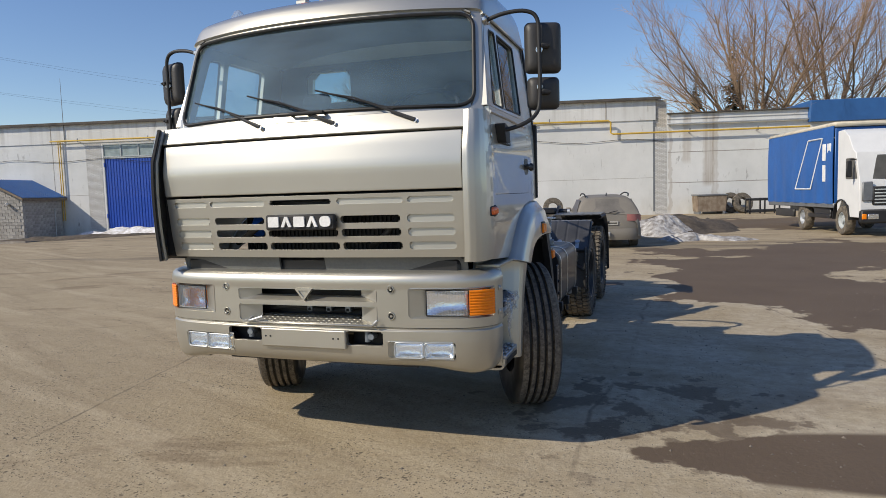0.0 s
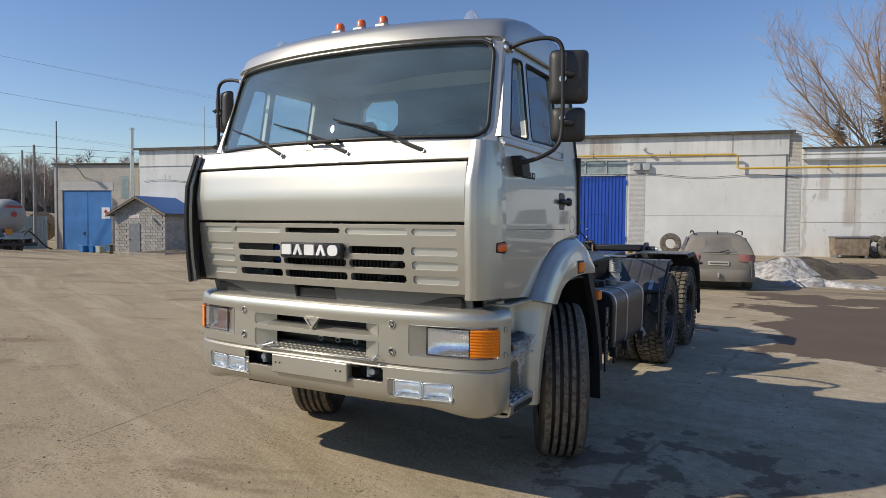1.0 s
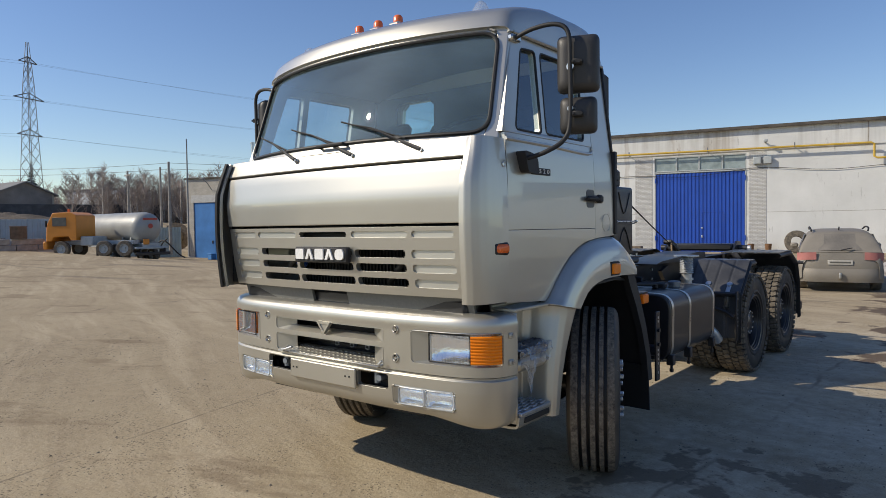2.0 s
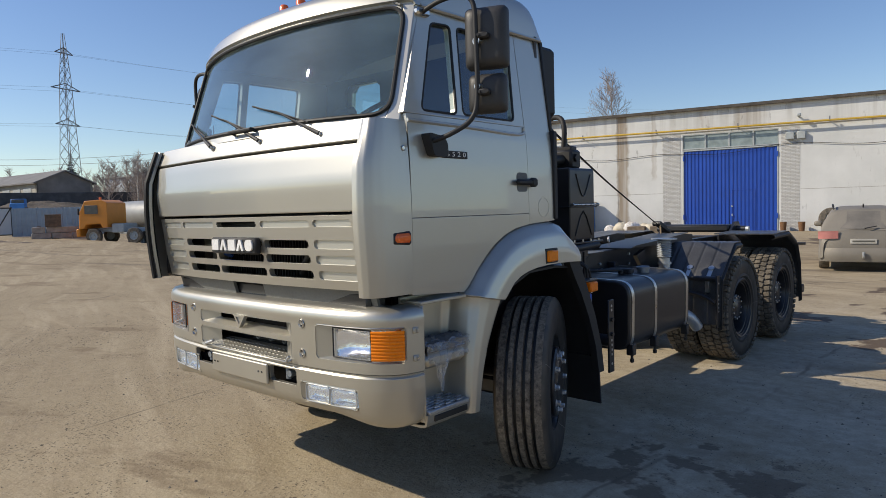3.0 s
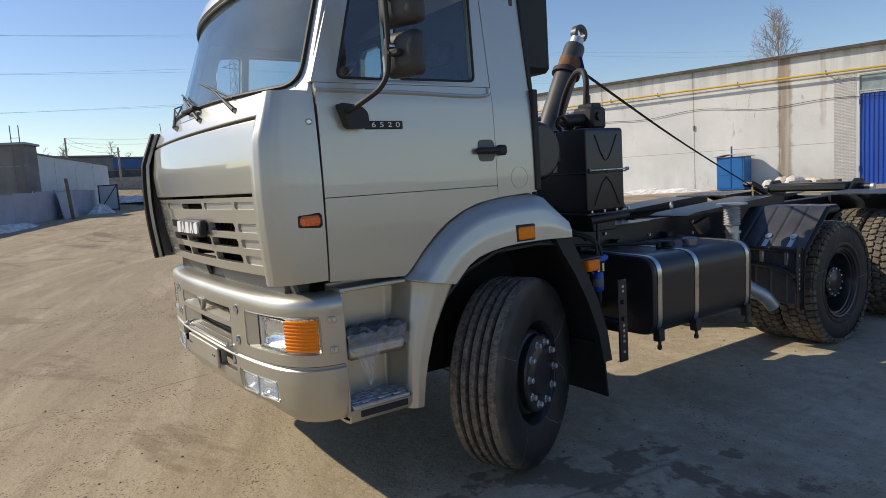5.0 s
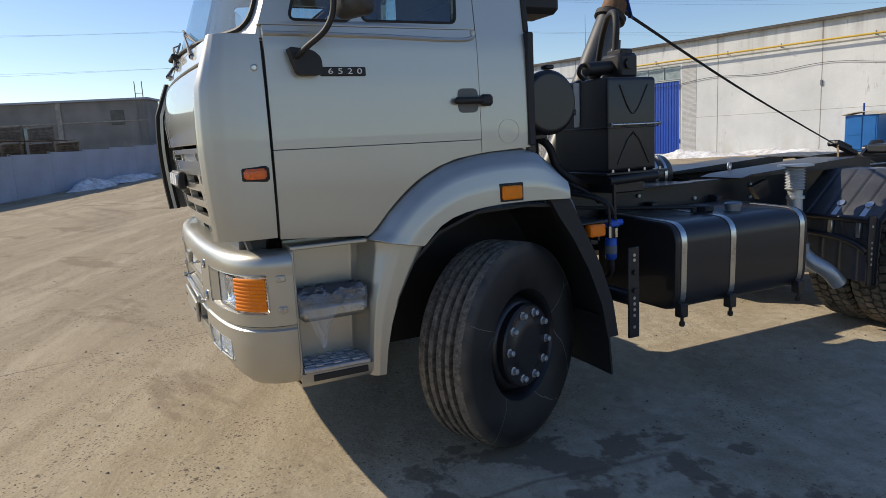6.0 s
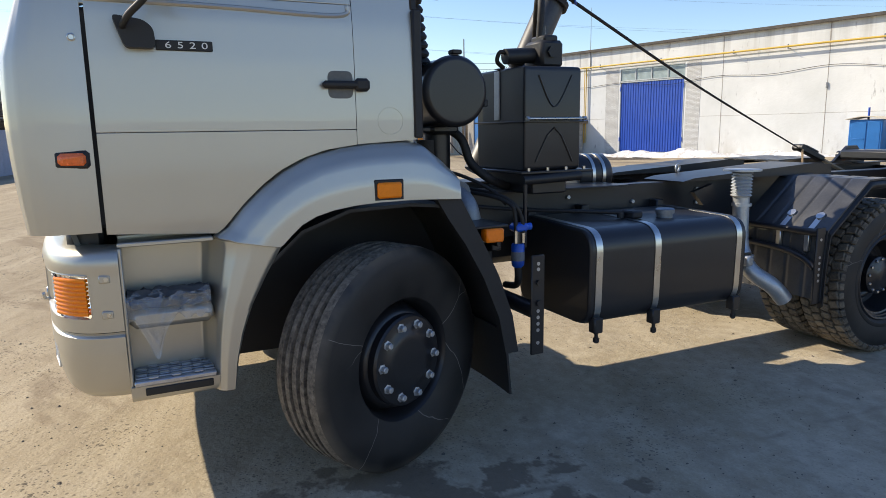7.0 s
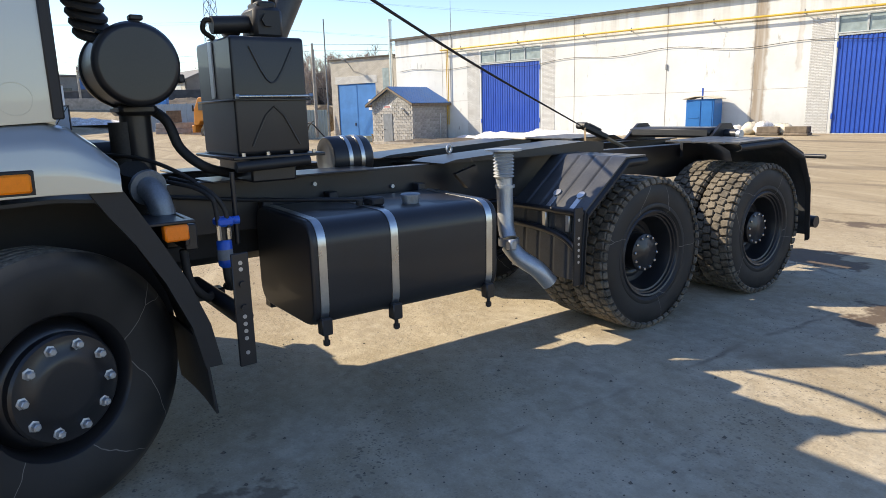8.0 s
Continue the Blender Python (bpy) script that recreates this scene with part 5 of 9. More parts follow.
SS = spaced(-FULL, FULL, 0.05)
HL0, HL1 = 0.70, 1.262
up = B().plate(SS, [0.868, 0.90, 1.0, 1.13, 1.15, 1.18, 1.197, 1.207, 1.208],
               [(-0.50, 0.50, 1.022, 1.102, 0.014), (-0.50, 0.50, 0.884, 0.996, 0.014), (HL0, HL1, 0.925, 1.112, 0.016), (-HL1, -HL0, 0.925, 1.112, 0.016)], 0.0, 0.035)
bumper = part("bumper", wrap(up), PAINT_DULL, truck, "champagne front bumper with lamp recesses", bev=0.006)
low = B().plate(SS, [0.565, 0.58, 0.61, 0.66, 0.70, 0.78, 0.844, 0.854, 0.864],
                [(0.560, 0.986, 0.664, 0.784, 0.018), (-0.986, -0.560, 0.664, 0.784, 0.018), (0.285, 0.530, 0.748, 0.836, 0.012), (-0.595, -0.335, 0.748, 0.836, 0.012)], 0.0, 0.03)
part("lower_bumper", wrap(low), PAINT_DULL, bumper, bev=0.005)


def ledge(b, s0, z0, o0, s1, z1, o1, s2, z2, o2, s3, z3, o3, n=8):
    """A skewed patch between four corners given as arc length, height and depth."""
    def fn(u, v):
        q = [lerp(lerp(p, q2, u), lerp(r, t, u), v) for p, q2, r, t in ((s0, s1, s2, s3), (z0, z1, z2, z3), (o0, o1, o2, o3))]
        return (*along(q[0], bumper_out(q[1]) + q[2]), q[1])
    return b.sheet(fn, n, 2, 0.006)


# splayed sides of the two centre openings, chevron, tread ramp, licence board, eye bolts
for z0, z1, dip in ((1.022, 1.102, 0.028), (0.884, 0.996, 0.0)):
    rc = B()
    for sg in (-1, 1):
        ledge(rc, sg * 0.50, z0, -0.004, sg * 0.37, z0 + dip, -0.075, sg * 0.50, z1, -0.004, sg * 0.37, z1 - 0.006, -0.075)
    ledge(rc, -0.50, z1, -0.004, 0.50, z1, -0.004, -0.37, z1 - 0.006, -0.075, 0.37, z1 - 0.006, -0.075, 16)
    if dip:
        ledge(rc, -0.50, z0, -0.004, 0.50, z0, -0.004, -0.37, z0 + dip, -0.075, 0.37, z0 + dip, -0.075, 16)
    part("centre_recess", rc, PAINT_DULL, bumper)
tri = polyfill([(-0.062, 1.100), (0.062, 1.100), (0.0, 1.024)], [[(-0.036, 1.089), (0.036, 1.089), (0.0, 1.044)]], "y", -1.716, -1.690).prism([(-0.040, 1.091), (0.040, 1.091), (0.0, 1.042)], "y", -1.708, -1.692)
part("emblem", tri, PAINT_DULL, bumper, "raised triangular emblem")
ramp_m = pose(0, -1.712, 0.868, 11)
tp = B().box(-0.47, 0.47, 0.0, 0.17, 0.0, 0.012, 0.004, ramp_m)
for i in range(23):
    for j in range(4):
        tp.box(-0.46 + i * 0.04, -0.438 + i * 0.04, 0.016 + j * 0.036, 0.027 + j * 0.036, 0.012, 0.0145, 0.001, ramp_m)
part("tread_plate", tp, PAINT_DULL, bumper)
part("licence_board", B().box(-0.32, 0.29, -1.726, -1.706, 0.722, 0.842, 0.006), PAINT_DULL, bumper, bev=0.003)
for x in (-0.285, -0.25, 0.205, 0.24):
    part("board_hole", B().cyl((x, -1.7285, 0.79), (x, -1.72, 0.79), 0.006, seg=10), PLASTIC, bumper)
# added black plates block sun leaking through the towing openings
for x in (-0.44, 0.50):
    part("opening_backing", B().box(x - 0.22, x + 0.22, -1.592, -1.580, 0.60, 0.88, 0.003), BLACK_SATIN, bumper)
for x in (-0.44, 0.44):
    part("towing_eye", B().cyl((x, -1.615, 0.80), (x, -1.675, 0.80), 0.02).cyl((x - 0.03 * (x > 0), -1.655, 0.765), (x - 0.03 * (x > 0), -1.655, 0.835), 0.018), GALV_D, bumper)
for x in (-0.60, 0.59):
    for z in (0.938, 1.102):
        part("bumper_bolt", B().lathe([(0.0, 0.004), (0.008, 0.004), (0.010, 0.0), (0.016, 0.0), (0.019, 0.006), (0.024, 0.006), (0.026, 0.0)], 20, pose(x, along(x)[1] - 0.001, z, 90)), CHROME, bumper)
for x, e in ((-0.43, -0.30), (0.50, 0.40)):
    part("pull_lever", B().tube([(x, -1.655, 0.895), (x + (0.02 if x < 0 else -0.02), -1.715, 0.885), ((x + e) / 2 + 0.06, -1.72, 0.915)], 0.008, 8), GALV, bumper)
part("bumper_backing", B().sheet(lambda u, v: (*along(lerp(-FULL * 0.93, FULL * 0.93, u), -0.22), lerp(0.62, 1.19, v)), 30, 2, 0.01), BLACK_SATIN, bumper)


def wrapped(s0, s1, z0, z1, out0, out1, n=10, bulge=0.0):
    def fn(u, v):
        s, z = lerp(s0, s1, u), lerp(z0, z1, v)
        return (*along(s, bumper_out(z) + lerp(out0, out1, 1) + bulge * (1 - (2 * u - 1) ** 4) * (1 - (2 * v - 1) ** 4)), z)
    return B().sheet(fn, n, 6, 0.012)


for s in (1, -1):
    a = lambda p, q: (p, q) if s > 0 else (-q, -p)
    hl = part("headlight", wrapped(*a(0.80, 1.252), 0.936, 1.096, -0.05, -0.05, n=20, bulge=-0.045), REFLECTOR, truck, "clear rectangular headlight with amber indicator")
    rim = B()
    ledge(rim, s * HL0, 0.925, -0.003, s * 0.808, 0.936, -0.05, s * HL0, 1.112, -0.003, s * 0.808, 1.098, -0.05)
    for z0, z1 in ((0.925, 0.938), (1.112, 1.097)):
        ledge(rim, s * HL0, z0, -0.003, s * HL1, z0, -0.003, s * 0.808, z1, -0.05, s * 1.25, z1, -0.03, 16)
    ledge(rim, s * HL1, 0.925, -0.003, s * 1.25, 0.938, -0.03, s * HL1, 1.112, -0.003, s * 1.25, 1.097, -0.03)
    part("surround", rim, PAINT_DULL, hl)
    s0, s1 = a(0.809, 1.072)
    ln = B().sheet(lambda u, v: (*along(lerp(s0, s1, u), lerp(-0.028, -0.006, u if s > 0 else 1 - u) + 0.004 * abs(math.sin(14 * math.pi * u))), lerp(0.940, 1.094, v)), 84, 3)
    part("lens", ln, LENS, hl, "fluted clear lens").visible_shadow = False
    part("lens_rim", B().tube([(*along(s * q, o), z) for q, z, o in ((0.808, 0.939, -0.026), (1.072, 0.939, -0.004), (1.072, 1.095, -0.004), (0.808, 1.095, -0.026), (0.808, 0.939, -0.026))], 0.005, 6, 1), PLASTIC, hl)
    am = B()
    for i in range(9):
        z0 = 0.940 + i * 0.0171
        s0, s1 = a(1.077, 1.248)
        am.sheet(lambda u, v: (*along(lerp(s0, s1, u), 0.004 + 0.005 * math.sin(math.pi * v)), lerp(z0, z0 + 0.0171, v)), 8, 4, 0.02)
    part("indicator", am, AMBER, hl, "amber indicator lens")
    for z in (0.942, 1.088):
        cx, cy = along(s * 1.315)
        cl = part("clip", B().box(cx - 0.006, cx + 0.006, cy - 0.018, cy + 0.026, z - 0.017, z + 0.017, 0.005), PAINT_DULL, hl)
        part("clip_screw", B().cyl((cx, cy + 0.008, z), (cx + s * 0.011, cy + 0.008, z), 0.009, seg=12), CHROME, cl)
    fb = B()
    ledge(fb, s * 0.56, 0.664, -0.003, s * 0.60, 0.678, -0.035, s * 0.56, 0.784, -0.003, s * 0.60, 0.775, -0.035)
    for z0, z1 in ((0.664, 0.676), (0.784, 0.776)):
        ledge(fb, s * 0.56, z0, -0.003, s * 0.986, z0, -0.003, s * 0.60, z1, -0.035, s * 0.98, z1, -0.03, 16)
    part("fog_recess", fb, PAINT_DULL, bumper)
    part("fog_backing", wrapped(*a(0.59, 0.985), 0.668, 0.782, -0.06, -0.06), BLACK_SATIN, bumper)
    for k in (0, 1):
        s0, s1 = a(0.602 + 0.19 * k, 0.784 + 0.19 * k)
        fg = part("fog_lamp", wrapped(s0, s1, 0.680, 0.772, -0.018, -0.018, n=16, bulge=-0.035), REFLECTOR, truck, "small clear rectangular fog lamp")
        part("fog_lens", wrapped(s0, s1, 0.680, 0.772, -0.008, -0.008, bulge=0.010), LENS, fg).visible_shadow = False
        ring_p = rounded([(s0, 0.678), (s1, 0.678), (s1, 0.774), (s0, 0.774)], 0.022, 4)
        part("fog_rim", B().tube([(*along(q, -0.006), z) for q, z in ring_p + ring_p[:1]], 0.0035, 6, 1), GALV, fg)

# step boxes and fenders
for s in (1, -1):
    ARCH = [(0.552, -0.952), (0.68, -0.935), (0.80, -0.905), (0.92, -0.86), (1.05, -0.79), (1.165, -0.72), (1.205, -0.735)]

    def column(u, v):
        z = lerp(0.552, 1.206, v)
        x = table([(0, 1.040), (0.10, 1.044), (0.22, 1.075), (0.34, 1.135), (0.46, 1.195), (0.58, 1.228), (0.72, 1.242), (0.90, 1.244), (1.0, 1.222)], u)
        k = table([(0, 0), (0.10, 0.10), (0.22, 0.19), (0.34, 0.26), (0.46, 0.34), (0.58, 0.46), (0.72, 0.64), (0.90, 0.93), (1.0, 1.0)], u)
        return (s * (x - 0.035 * max(0, 0.66 - z) * u), lerp(-1.075, table(ARCH, z), k), z)

    sb = part("step_box", B().sheet(column if s > 0 else (lambda u, v: column(1 - u, v)), 40, 16, 0.016), PAINT_DULL, truck, "champagne step box in front of the wheel arch", smooth=60)
    part("sill", B().sheet(lambda u, v: (s * table([(0, 1.02), (0.3, 1.16), (0.5, 1.20), (0.6, 1.214), (1, 1.221)], v), lerp(-1.368, -0.955, u), table([(0, 0.548), (0.3, 0.549), (0.5, 0.556), (0.6, 0.572), (1, 0.622)], v)), 12, 12, 0.014), PAINT_DULL, sb, smooth=60)
    part("recess_wall", B().box(1.025, 1.042, -1.37, -1.04, 0.58, 1.24, 0.004).bend(lambda x, y, z: (s * x, y, z)), PAINT_DULL, sb)
    part("recess_side", B().box(1.05, 1.205, -1.37, -1.356, 0.58, 1.205, 0.004).bend(lambda x, y, z: (s * x, y, z)), PAINT_DULL, sb)
    part("recess_top", B().box(1.045, 1.20, -1.37, -1.0, 1.208, 1.226, 0.004).bend(lambda x, y, z: (s * x, y, z)), PAINT_DULL, sb)
    part("upper_step", B().box(1.04, 1.205, -1.352, -1.02, 0.86, 0.945, 0.025).bend(lambda x, y, z: (s * x, y, z)), PAINT_DULL, sb)
    part("step_slot", B().box(1.10, 1.212, -1.345, -1.03, 0.945, 0.985, 0.01).bend(lambda x, y, z: (s * x, y, z)), PLASTIC, sb)
    tr = B().box(1.03, 1.225, -1.355, -1.03, 0.622, 0.645, 0.005)
    for i in range(5):
        for j in range(7):
            if (i + j) % 2:
                tr.box(1.045 + i * 0.036, 1.07 + i * 0.036, -1.345 + j * 0.045, -1.305 + j * 0.045, 0.645, 0.657, 0.004)
        tr.box(1.045 + i * 0.036, 1.052 + i * 0.036, -1.35, -1.035, 0.645, 0.653, 0.003)
    part("tread", tr.bend(lambda x, y, z: (s * x, y, z)), ALU, sb, "bright serrated tread")
    # black strip on the uncut sill stands in for a slot's dark inside
    part("tread_slot", B().box(1.212, 1.2245, -1.315, -1.045, 0.580, 0.613, 0.003).bend(lambda x, y, z: (s * x, y, z)), BLACK_SATIN, sb)
    # arched fender above the wheel
    TOP = [(-0.985, 1.205), (-0.93, 1.245), (-0.86, 1.33), (-0.78, 1.405), (-0.68, 1.48), (-0.56, 1.54), (-0.42, 1.575), (-0.28, 1.59), (-0.10, 1.595), (-0.02, 1.572), (0.06, 1.505), (0.135, 1.43)]
    LOW = [(-0.735, 1.165), (-0.72, 1.175), (-0.68, 1.215), (-0.635, 1.255), (-0.57, 1.288), (-0.49, 1.31), (-0.39, 1.325), (-0.28, 1.332), (-0.12, 1.334), (-0.03, 1.332), (0.06, 1.328), (0.14, 1.325)]

    def fender(u, v):
        k = u * 11
        i = min(int(k), 10)
        ty, tz = lerp(TOP[i][0], TOP[i + 1][0], k - i), lerp(TOP[i][1], TOP[i + 1][1], k - i)
        ly, lz = lerp(LOW[i][0], LOW[i + 1][0], k - i), lerp(LOW[i][1], LOW[i + 1][1], k - i)
        w = table([(0, 0), (0.25, 0.06), (0.5, 0.28), (0.75, 0.65), (1, 1)], v)
        x = table([(0, 1.13), (0.25, 1.185), (0.5, 1.232), (0.75, 1.25), (1, 1.252)], v)
        return (s * x, lerp(ty, ly, w), lerp(tz, lz, w))

    part("fender", B().sheet(fender if s > 0 else (lambda u, v: fender(1 - u, v)), 44, 16, 0.02), PAINT, truck, bev=0.003)
    fl = part("fender_lamp", B().box(1.25, 1.274, -0.304, -0.154, 1.337, 1.439, 0.008).bend(lambda x, y, z: (s * x, y, z)), PLASTIC, truck)
    part("lamp_lens", B().box(1.262, 1.288, -0.288, -0.170, 1.352, 1.424, 0.008).bend(lambda x, y, z: (s * x, y, z)), AMBER, fl, "orange side lamp lens")
    part("fender_flute", B().box(1.248, 1.2555, -0.15, 0.10, 1.418, 1.424, 0.002).bend(lambda x, y, z: (s * x, y, z)), PAINT_DULL, truck)
    part("panel_bolt", B().lathe([(0, 0), (0.014, 0), (0.012, 0.005), (0, 0.006)], 14, pose(s * 1.252, 0.105, 1.40, 0, 90 * s, 0)), CHROME, truck)
    # black arch liner, rear mud flap with its orange lamp
    LINER = [(-0.95, 0.62), (-0.90, 0.85), (-0.78, 1.05), (-0.62, 1.19), (-0.40, 1.27), (-0.10, 1.28), (0.10, 1.26), (0.20, 1.12), (0.30, 0.92), (0.40, 0.70), (0.45, 0.50)]

    def liner(u, v):
        k = u * 10
        i = min(int(k), 9)
        return (s * lerp(0.62, 1.215 if k < 6 else 1.24, v), lerp(LINER[i][0], LINER[i + 1][0], k - i), lerp(LINER[i][1], LINER[i + 1][1], k - i) + 0.02)

    part("inner_arch_panel", B().box(min(s * 0.58, s * 0.60), max(s * 0.58, s * 0.60), -1.0, 0.43, 0.50, 1.30, 0.005), PLASTIC, truck)
    part("arch_liner", B().sheet(liner, 30, 4, 0.015), PLASTIC, truck)
    side_l = [(0.02, 1.33), (0.145, 1.33), (0.26, 1.12), (0.36, 0.92), (0.44, 0.70), (0.475, 0.50), (0.40, 0.50), (0.36, 0.70), (0.27, 0.92), (0.17, 1.10), (0.08, 1.23)]
    mg = part("mudguard_side", polyfill(side_l, [], "x", 1.20, 1.25).bend(lambda x, y, z: (s * x, y, z)), PLASTIC, truck)
    part("mud_flap", B().sheet(lambda u, v: (s * lerp(0.64, 1.247, u), 0.405 + 0.030 * v + 0.012 * math.sin(3 * u) * v, lerp(0.62, 0.27, v)), 10, 8, 0.012), PLASTIC, mg, "scuffed black rubber mud flap")
    part("reflex_lamp", B().box(1.19, 1.262, 0.285, 0.385, 1.095, 1.165, 0.008).bend(lambda x, y, z: (s * x, y, z)), REFLECT, mg, "orange rectangular reflector")
    part("lamp_bracket", B().box(0.9, 1.24, 0.20, 0.42, 1.165, 1.18, 0.004).box(0.9, 1.19, 0.38, 0.40, 1.06, 1.18, 0.004).bend(lambda x, y, z: (s * x, y, z)), BLACK, mg)

# protective film crumpled on the left upper step
random.seed(4)
def crumple(u, v):
    y = lerp(-1.36, -1.03, u)
    hang = 0.10 + 0.16 * math.exp(-((u - 0.32) / 0.12) ** 2)
    z = 1.0 - hang * max(0, v - 0.45) / 0.55 + 0.03 * noise.noise((u * 9, v * 7, 1.3))
    x = 1.10 + 0.13 * min(1, v * 2) + 0.03 * noise.noise((u * 11, v * 9, 4.1))
    return (x, y, z)
part("protective_film", B().sheet(crumple, 30, 24), FILM, truck, "crumpled clear film hanging from the step")
part("film_padding", B().sheet(lambda u, v: (1.07 + 0.13 * u, lerp(-1.35, -1.03, v), 0.985 + 0.03 * math.sin(math.pi * u) + 0.02 * noise.noise((u * 8, v * 12, 7))), 10, 20, 0.02), DARKIN, truck)


# wheels
def tyre_front():
    R, W = 0.548, 0.158
    p = [(0.30, -W + 0.02), (0.36, -W), (0.44, -W - 0.006), (0.50, -W), (0.527, -W + 0.012), (0.541, -W + 0.026)]
    x = -W + 0.036
    groove = [-0.078, -0.027, 0.027, 0.078]
    for g in groove:
        p += [(R, g - 0.0125), (R - 0.030, g - 0.008), (R - 0.030, g + 0.008), (R, g + 0.0125)]
    p += [(0.541, W - 0.026), (0.527, W - 0.012), (0.50, W), (0.44, W + 0.006), (0.36, W), (0.30, W - 0.02)]
    return B().ring(p[:6], 72).ring(p[-6:], 72), B().ring(p[5:-5] + [(0.49, W - 0.03), (0.49, -W + 0.03)], 72)


def tyre_rear_body():
    R, W = 0.545, 0.145
    p = [(0.30, -W + 0.03), (0.36, -W + 0.004), (0.44, -W - 0.006), (0.51, -W), (0.538, -W + 0.02), (R, -W + 0.05), (R, W - 0.05), (0.538, W - 0.02), (0.512, W - 0.002), (0.470, W + 0.008), (0.40, W + 0.008), (0.372, W + 0.002), (0.366, W + 0.006), (0.345, W + 0.004), (0.338, W - 0.004), (0.318, W - 0.016), (0.30, W - 0.03)]
    return B().ring(p, 64)


def tread_blocks():
    b = B()
    n = 50
    for r, (c, w, shift) in enumerate(((-0.112, 0.066, 0.0), (-0.038, 0.066, 0.5), (0.038, 0.066, 0.0), (0.112, 0.066, 0.5))):
        for i in range(n):
            a = 360 * (i + shift) / n
            edge = abs(c) > 0.1
            m = pose(0, 0, 0, 0, 0, a) @ pose(0.553 - (0.004 if edge else 0), 0, c, 0, 0, 0) @ pose(0, 0, 0, 12 if r % 2 else -12, 0, 0)
            b.box(-0.012, 0.011, -0.027, 0.027, -w / 2, w / 2, 0.005, m)
            if edge:
                sg = 1 if c > 0 else -1
                b.box(-0.03, 0.004, -0.024, 0.024, -0.012, 0.012, 0.004, pose(0, 0, 0, 0, 0, a) @ pose(0.54, 0, c + sg * 0.034, 0, sg * 25, 0))
    return b


def rim_front():
    """The outer side looks towards +z."""
    b = B().ring([(0.30, -0.13), (0.318, -0.12), (0.30, -0.10), (0.292, 0.0), (0.30, 0.11), (0.318, 0.125), (0.305, 0.135), (0.285, 0.115), (0.272, 0.02), (0.262, 0.035), (0.25, 0.07), (0.24, 0.10), (0.225, 0.112), (0.16, 0.112), (0.16, 0.085), (0.21, 0.085), (0.245, 0.03), (0.27, -0.06)], 48)
    return b


def rim_rear():
    """A deep dish: rolled flange, lock ring step, barrel, disc and hub seat; the outer side looks towards +z."""
    return B().ring([(0.30, -0.12), (0.318, -0.11), (0.30, -0.09), (0.292, 0.0), (0.296, 0.105), (0.322, 0.122), (0.324, 0.134), (0.314, 0.142), (0.302, 0.138), (0.296, 0.122), (0.286, 0.120), (0.282, 0.104), (0.270, 0.10), (0.258, 0.06), (0.25, -0.02), (0.238, -0.045), (0.205, -0.05), (0.196, -0.040), (0.165, -0.040), (0.156, -0.05), (0.12, -0.05), (0.12, -0.08), (0.25, -0.08)], 56)


first = {}


def wheel(front, label, m):
    w = new("wheel")
    w.parent, w.matrix_basis, w["label"] = truck, m, label
    w.empty_display_size = 0.1
    key = "f" if front else "r"
    if key not in first:
        first[key] = []
        if front:
            walls, tread = tyre_front()
            first[key].append(part("tyre", walls, TYRE_M, w, "black road tyre with scuffed sidewall"))
            first[key].append(part("tread", tread, TREAD_M, w, "worn ribbed tread"))
            # black rings in the grooves paint in the shade at their bottoms
            grv = B()
            for g in (-0.078, -0.027, 0.027, 0.078):
                grv.ring([(0.510, g - 0.0125), (0.5205, g - 0.0125), (0.5205, g + 0.0125), (0.510, g + 0.0125)], 72)
            first[key] += pieces("tread_groove", grv, GASKET, w)
            first[key].append(part("rim", rim_front(), BLACK, w, smooth=50))
            first[key].append(part("hub", B().lathe([(0.22, 0.04), (0.222, 0.150), (0.212, 0.160), (0.15, 0.163), (0.143, 0.169), (0.10, 0.171), (0.0, 0.173)], 40), BLACK, w))
            nut = B()
            nut.lathe([(0.024, 0), (0.024, 0.004), (0.0165, 0.006), (0.0165, 0.026), (0.012, 0.03), (0.0, 0.03)], 6)
            nm = nut.mesh("wheel_nut", GALV)
            for i in range(10):
                o = new("wheel_nut", nm)
                o.parent = w
                o.matrix_basis = pose(0, 0, 0, 0, 0, 36 * i) @ pose(0.177, 0, 0.160)
                first[key].append(o)
        else:
            first[key].append(part("tyre", tyre_rear_body(), TYRE_M, w, "black off-road tyre"))
            first[key].append(part("tread", tread_blocks(), RUBBER_DUST, w, "dusty tread blocks"))
            first[key].append(part("rim", rim_rear(), BLACK, w, smooth=50))
            first[key].append(part("hub", B().lathe([(0.150, -0.08), (0.148, -0.03), (0.138, -0.02), (0.135, 0.052), (0.140, 0.056), (0.140, 0.072), (0.130, 0.080), (0.06, 0.082), (0.05, 0.088), (0.0, 0.089)], 36), BLACK, w))
            nm = B().lathe([(0.012, 0), (0.012, 0.012), (0.008, 0.016), (0, 0.016)], 6).mesh("hub_bolt", CHROME)
            for i in range(12):
                o = new("hub_bolt", nm)
                o.parent = w
                o.matrix_basis = pose(0, 0, 0, 0, 0, 30 * i) @ pose(0.122, 0, 0.078)
                first[key].append(o)
    else:
        for src in first[key]:
            again(src, w, src.matrix_basis.copy())
            if "label" in src:
                w.children[-1]["label"] = src["label"]
    return w


